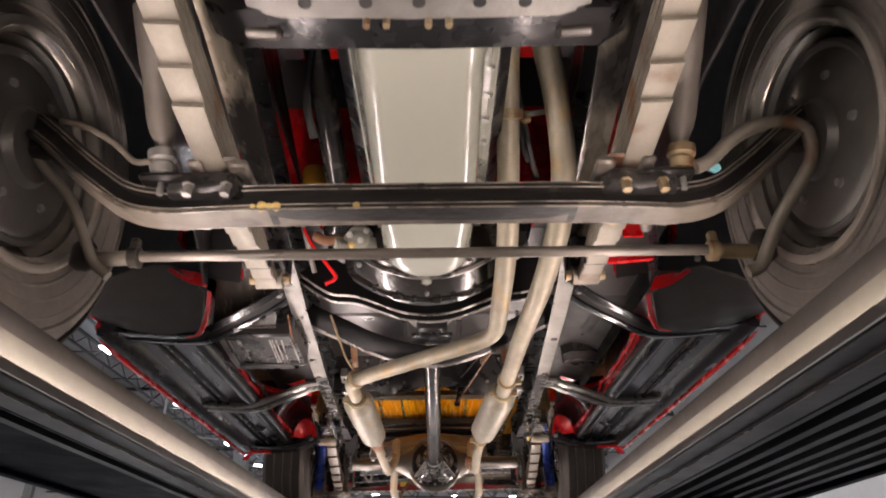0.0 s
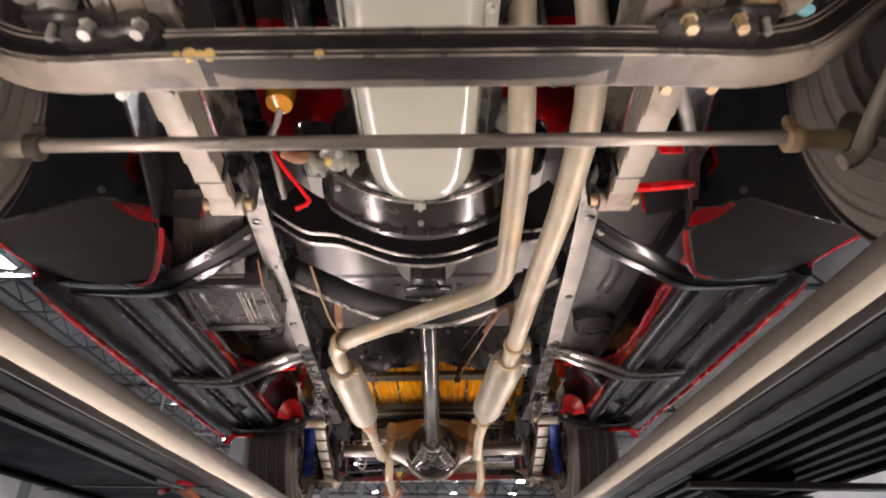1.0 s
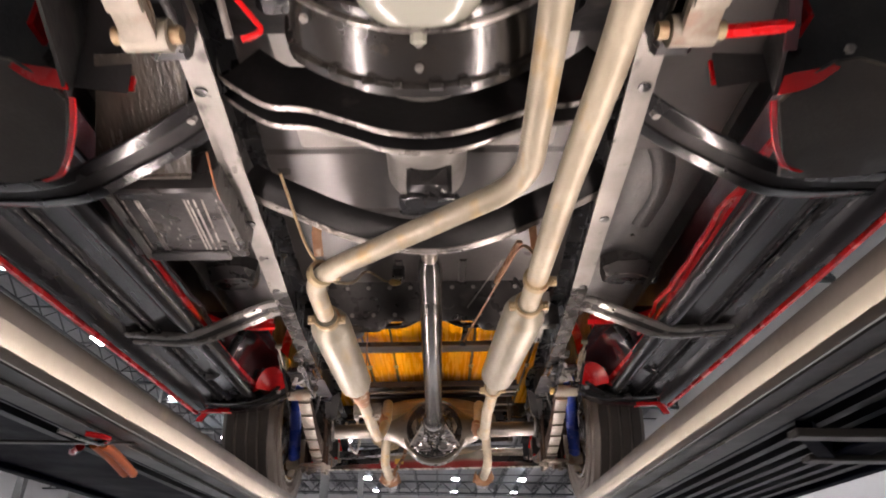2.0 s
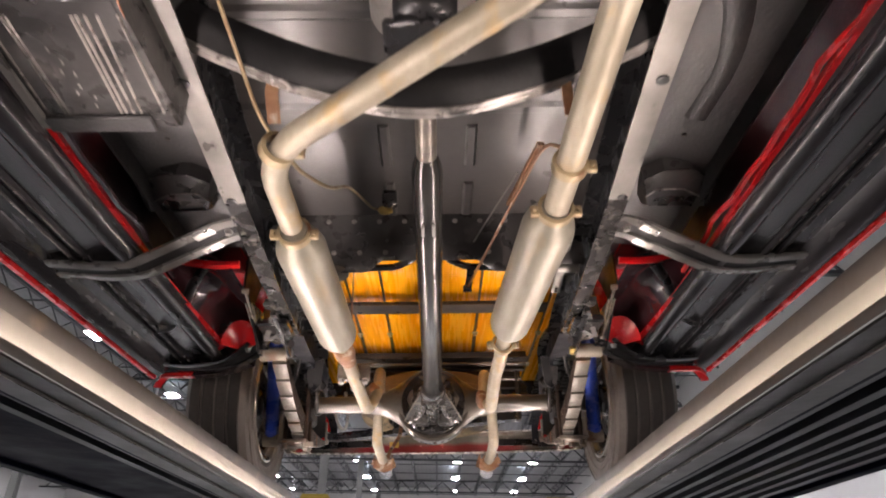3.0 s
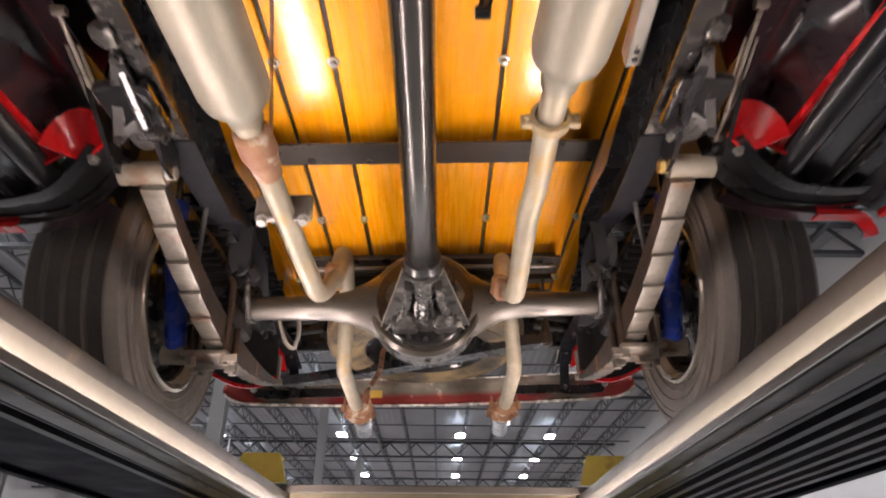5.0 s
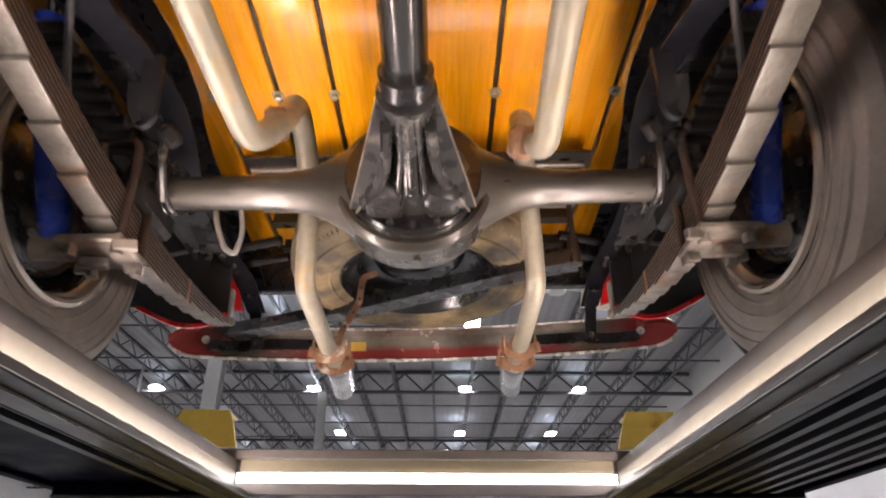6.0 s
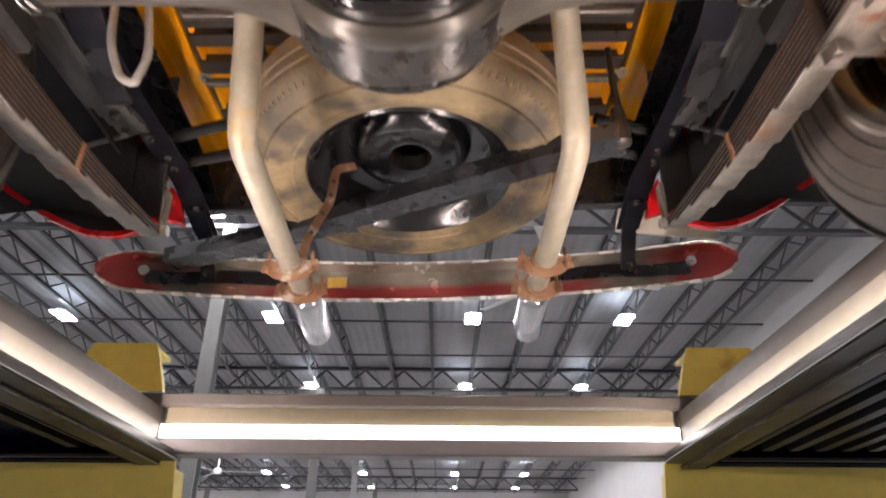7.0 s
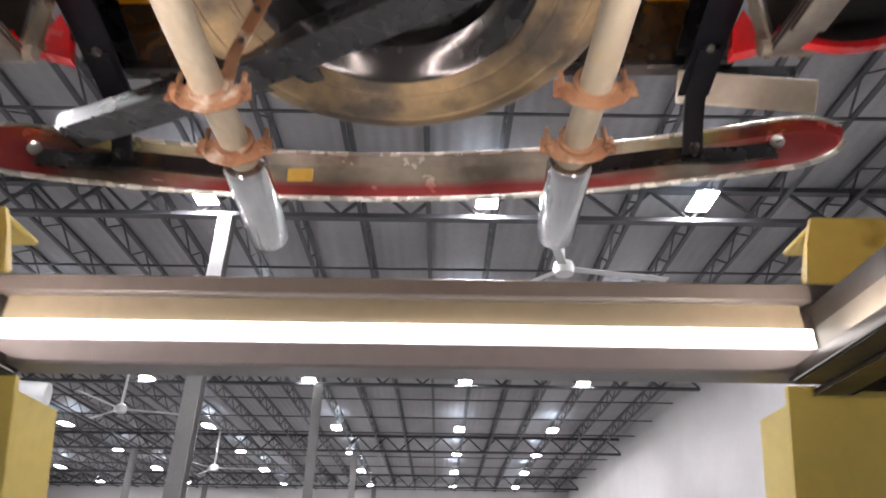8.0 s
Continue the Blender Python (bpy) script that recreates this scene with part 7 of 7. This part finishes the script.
# bed cross sills and side timbers
for y, z, w in ((3.65, 2.24, .085), (4.265, 2.24, .07), (4.33, 2.235, .03), (4.405, 2.235, .035), (4.56, 2.235, .035), (4.72, 2.235, .04)):
    bm = bmesh.new()
    sweep(bm, [(-.44, y, z), (.44, y, z)], [(-w / 2, 0), (w / 2, 0), (w / 2, .006), (-w / 2 + .006, .006), (-w / 2 + .006, .05), (-w / 2, .05)])
    P("bed_sill", bm, BEDSTEEL, "dark brown steel angle under the bed")
for y, z in ((4.245, 2.215), (4.40, 2.19)):
    bm = bmesh.new()
    tube(bm, [(-.42, y, z), (.42, y, z)], .009, 10)
    P("sill_rod", bm, AXLETUBE)
for s in (-1, 1):
    bm = bmesh.new()
    sweep(bm, fillet(sx(s, [(.425, 3.69, 2.06), (.432, 3.71, 2.01), (.44, 3.735, 1.975), (.452, 3.75, 1.968), (.462, 3.74, 1.99), (.46, 3.72, 2.03)]), .02), [(-.016, -.006), (.016, -.006), (.016, .006), (-.016, .006)], up=(0, 1, 0))
    P("bump_stop_hook", bm, XMBLACK, "black hooked bump stop bracket")
    for k in range(9):
        y_ = 3.56 + k * .036
        bm = bmesh.new()
        box(bm, (-.03, -.013, -.012), (.03, .013, .012), .004, pose(s * (.522 + .004 * (k % 2)), y_, 1.985 + .008 * math.sin(k * .4), 18, 0, 0))
        P("helper_block", bm, FLATBLACK, "black spring block")
    hp = None
    for k in range(5):
        bm = bmesh.new()
        y1 = 4.39 - .035 * k
        sweep(bm, [(s * (.55 - .022 * (y - 3.9)), y, 2.058 - .0085 * k + .02 * (y - 4.1) ** 2) for y in (3.88, 4.0, 4.1, 4.2, y1)], [(-.03, -.003), (.03, -.003), (.03, .003), (-.03, .003)])
        leaf = P("helper_leaf" if hp else "helper_spring", bm, HELPER, "" if hp else "dark worn helper leaf spring beside the rail", hp)
        hp = hp or leaf
    for y in (4.35, 4.3):
        bm = bmesh.new()
        hexbolt(bm, (s * .532, y, 2.03), (0, -.1, -1), .008, .012)
        P("helper_bolt", bm, CASTLIGHT, "", hp)
    for y, z in ((4.42, 2.066), (4.5, 2.076), (4.55, 2.083), (4.7, 2.075)):
        bm = bmesh.new()
        hexbolt(bm, (s * (.512 + .01 * math.sin(90 * y)), y, z), (0, -.1, -1), .007, .008)
        P("rail_bolt", bm, CASTLIGHT)
    # cast brace and triangle between frame and spring hanger
    bm = bmesh.new()
    casting(bm, (s * .452, 2.995, 1.984), (.018, .022, .012), 31 + s)
    P("brace_casting", bm, CASTLIGHT, "bright worn cast brace")
    bm = bmesh.new()
    casting(bm, (s * .468, 3.2, 1.968), (.032, .04, .018), 35 + s)
    P("brace_casting", bm, SILL, "glossy black cast brace")
    for a, b in (((.449, 3.03, 1.974), (.447, 3.17, 1.962)), ((.449, 3.03, 1.974), (.505, 3.19, 1.948)), ((.447, 3.15, 1.962), (.505, 3.19, 1.948))):
        bm = bmesh.new()
        sweep(bm, sx(s, [a, b]), [(-.008, -.004), (.008, -.004), (.006, .006), (-.006, .006)])
        P("brace_bar", bm, SILL)
    for q in ((.449, 3.03, 1.972), (.505, 3.19, 1.946), (.432, 3.11, 1.985)):
        bm = bmesh.new()
        hexbolt(bm, (s * q[0], q[1], q[2]), (0, -.2, -1), .008, .01)
        P("bolt", bm, CASTLIGHT)

# spare wheel under the bed
SP = (-.008, 4.50, 2.085)
bm = bmesh.new()
lathe(bm, [(.205, -.062), (.222, -.074), (.232, -.077), (.234, -.08), (.239, -.081), (.242, -.079), (.26, -.084), (.285, -.083), (.287, -.086), (.292, -.086), (.295, -.081), (.3, -.08), (.318, -.073), (.328, -.066), (.338, -.045), (.342, 0), (.338, .045), (.328, .066), (.3, .08), (.26, .084), (.205, .06)], SP, (0, .03, 1), 64, True)
sp = P("spare_wheel", bm, TAN_TYRE, "dusty tan spare tyre under the bed")
bm = bmesh.new()
lathe(bm, [(.326, -.0672), (.3335, -.062), (.3395, -.05), (.341, -.046), (.337, -.043), (.338, -.031), (.343, -.028), (.344, -.015), (.339, -.012), (.339, -.004), (.3455, 0), (.345, .012), (.34, .015), (.341, .046), (.3335, .062), (.326, .0672), (.3, 0)], SP, (0, .03, 1), 72, True)
tr_ = P("tread", bm, TREAD, "dark worn tread", sp)
bm = bmesh.new()
box(bm, (-.003, -.0022, -.01), (.0016, .0022, .01), .0006, Matrix.Translation((.331, 0, -.056)) @ Matrix.Rotation(.5, 4, "Y"))
lug = part_of("tread_block", bm, TREAD, tr_, "", 38)
for k in range(1, 130):
    again(lug, Matrix.Rotation(k * .0483322, 4, "Z"), tr_)
for o in [lug] + [c for c in bpy.data.objects if c.name.startswith("tread_block.")]:
    o.matrix_basis = Matrix.Translation(SP) @ o.matrix_basis
bm = bmesh.new()
lathe(bm, [(.215, -.066), (.208, -.074), (.2, -.066), (.19, -.045), (.17, -.03), (.165, .0), (.13, .012), (.115, -.012), (.1, -.022), (.07, -.024), (.045, -.018), (.044, .02), (.09, .03), (.16, .04)], SP, (0, .03, 1), 56, True)
P("rim", bm, GLOSS, "gloss black dished rim", sp)
for k in range(6):
    a = k * 1.0472 + .2
    bm = bmesh.new()
    lathe(bm, [(.009, 0), (.009, .003)], (SP[0] + .083 * math.cos(a), SP[1] + .083 * math.sin(a), SP[2] - .024), (0, 0, -1), 10)
    P("bolt_hole", bm, CASTGREY, "", sp)
# carrier arm
bm = bmesh.new()
sweep(bm, [(.39, 4.345, 1.975), (.272, 4.40, 1.98), (-.18, 4.63, 1.98), (-.42, 4.75, 1.985), (-.613, 4.83, 1.99)], [(-.03, 0), (.03, 0), (.03, .005), (-.026, .006), (-.026, .03), (.03, .031), (.03, .036), (-.03, .036)])
ca = P("spare_carrier", bm, BLACK, "black steel spare wheel carrier arm")
bm = bmesh.new()
tube(bm, [(.385, 4.34, 1.985), (.393, 4.34, 2.03), (.39, 4.34, 2.12), (.392, 4.34, 2.21)], .007, 10, .02)
P("hook", bm, BEDSTEEL, "dark brown threaded hook rod", ca)
bm = bmesh.new()
lathe(bm, [(.01, -.012), (.018, -.008), (.018, .02), (.012, .07), (.008, .075)], (.388, 4.34, 1.985), (0, 0, 1), 14)
P("pivot", bm, BEDSTEEL, "", ca)
bm = bmesh.new()
sweep(bm, [(-.14, 4.66, 2.0), (-.32, 4.72, 2.005), (-.45, 4.76, 2.01)], FLAT(.06, .006))
P("arm_plate", bm, BLACK, "", ca)

# rear bumper, brackets, plate
rows = []
for i in range(57):
    u = -math.cos(math.pi * i / 56)
    x = u * .805
    y = 4.995 - .155 * u * u
    e = max(0.0, (abs(u) - .88) / .12)
    h = .054 * math.sqrt(max(.015, 1 - e * e))
    zc = 2.012 - .018 * u * u
    d = Vector((1, -2 * .155 * u / .805, 0)).normalized()
    nrm = Vector((-d.y, d.x, 0))
    sec = [(-.006, h), (.022, h * .75), (.03, 0), (.022, -h * .75), (-.006, -h), (-.002, -h * .96), (.018, -h * .7), (.025, 0), (.018, h * .7), (-.002, h * .96)]
    rows.append([Vector((x, y, zc)) + nrm * q + Vector((0, 0, v)) for q, v in sec])
bm = bmesh.new()
loft(bm, rows)
bp = P("rear_bumper", bm, BUMPER, "bare back of a curved rear bumper with red tips and band")
# Paler and less metallic than chrome, to hold the edges' bright reflection.
bm = bmesh.new()
sweep(bm, [Vector(r_[4]) + Vector((0, .001, -.001)) for r_ in rows[2:55]], ring(.0055, 8))
P("lower_edge", bm, CHROMEPALE, "bright chrome lower edge", bp)
bm = bmesh.new()
sweep(bm, [Vector(r_[0]) + Vector((0, .001, .001)) for r_ in rows[2:55]], ring(.004, 8))
P("upper_edge", bm, CHROMEPALE, "bright chrome upper edge", bp)
for s in (-1, 1):
    bm = bmesh.new()
    lathe(bm, [(.006, 0), (.013, .003), (.013, .01), (.004, .014)], (s * .695, 4.875, 2.0), (0, -1, 0), 12)
    P("bolt", bm, ZINC, "", bp)
    bm = bmesh.new()
    sweep(bm, fillet(sx(s, [(.69, 4.875, 1.985), (.6, 4.885, 1.98), (.545, 4.89, 1.985), (.5, 4.9, 1.992), (.34, 4.955, 2.005)]), .03), FLAT(.008, .034))
    br = P("bracket", bm, BLACK, "black bumper bracket", bp)
    bm = bmesh.new()
    sweep(bm, fillet(sx(s, [(.522, 4.7, 2.075), (.528, 4.8, 2.062), (.534, 4.85, 2.03), (.536, 4.885, 1.985)]), .04), FLAT(.036, .008))
    P("bracket_arm", bm, TAILBLACK, "", br)
    bm = bmesh.new()
    hexbolt(bm, (s * .536, 4.872, 1.99), (0, -1, -.3), .008, .01)
    P("bracket_bolt", bm, CASTLIGHT, "", br)
    bm = bmesh.new()
    tube(bm, sx(s, [(.53, 4.44, 2.11), (.94, 4.6, 2.12)]), .006, 8)
    P("stay_rod", bm, ALLOY, "thin steel stay rod")
    bm = bmesh.new()
    tube(bm, sx(s, [(.38, 4.45, 2.125), (.53, 4.495, 2.12)]), .013, 10)
    P("rear_cross_tube", bm, SHAFT)
    bm = bmesh.new()
    tube(bm, sx(s, [(.38, 4.55, 2.125), (.53, 4.582, 2.12)]), .013, 10)
    P("rear_cross_tube", bm, SHAFT)
    bm = bmesh.new()
    tube(bm, sx(s, [(.575, 4.625, 2.16), (.562, 4.62, 2.01)]), .008, 8)
    hexbolt(bm, (s * .562, 4.62, 2.012), (0, 0, -1), .009, .012)
    P("body_bolt", bm, RUST, "rusty long body bolt")
bm = bmesh.new()
box(bm, (-.245, 4.962, 1.985), (-.195, 4.966, 2.015), .001)
P("sticker", bm, surface("yellow_sticker", (.6, .38, .06), (.5, .3, .05)), "small yellow sticker", bp)
bm = bmesh.new()
box(bm, (-.132, -.003, -.031), (.13, .003, .031), .008, pose(.637, 4.822, 2.082, 30, 6, 0))
P("number_plate", bm, PLATE, "cream back of a number plate")
bm = bmesh.new()
box(bm, (.53, 4.812, 2.112), (.74, 4.826, 2.14), .004)
P("plate_bracket", bm, BLACK)
bm = bmesh.new()
box(bm, (-.62, 4.8, 2.135), (.62, 4.84, 2.34), .006)
P("bed_rear_sill", bm, BLACK)

# bed planks with steel strips between them
EDGES = [-.62, -.47, -.322, -.19, 0.0, .187, .316, .47, .62]
for a, b in zip(EDGES, EDGES[1:]):
    bm = bmesh.new()
    box(bm, (a + .005, 2.99, 2.30), (b - .005, 4.88, 2.325), .003)
    P("plank", bm, WOOD, "varnished orange pine bed plank")
for a in EDGES[1:-1]:
    bm = bmesh.new()
    box(bm, (a - .008, 2.99, 2.31), (a + .008, 4.88, 2.328))
    st = P("bed_strip", bm, STRIP, "dark steel bed strip")
    for y in (3.385, 4.065, 4.5):
        bm = bmesh.new()
        lathe(bm, [(.014, 0), (.014, .003), (.008, .004), (.008, .014), (.003, .015)], (a, y, 2.3), (0, 0, -1), 12)
        P("strip_bolt", bm, ZINC, "", st)
bm = bmesh.new()
box(bm, (-.66, 2.98, 2.33), (.66, 2.995, 2.78), .003)
P("bed_front", bm, RED, "red painted bed front panel")
bm = bmesh.new()
loft(bm, [[(-.66, y, 2.1), (-.66, y, 3.1), (-.6, y, 3.45), (.6, y, 3.45), (.66, y, 3.1), (.66, y, 2.1), (.65, y, 2.1), (.65, y, 3.1), (.59, y, 3.43), (-.59, y, 3.43), (-.65, y, 3.1), (-.65, y, 2.1)] for y in (1.62, 2.9)])
P("cab_shell", bm, RED, "red painted cab shell")
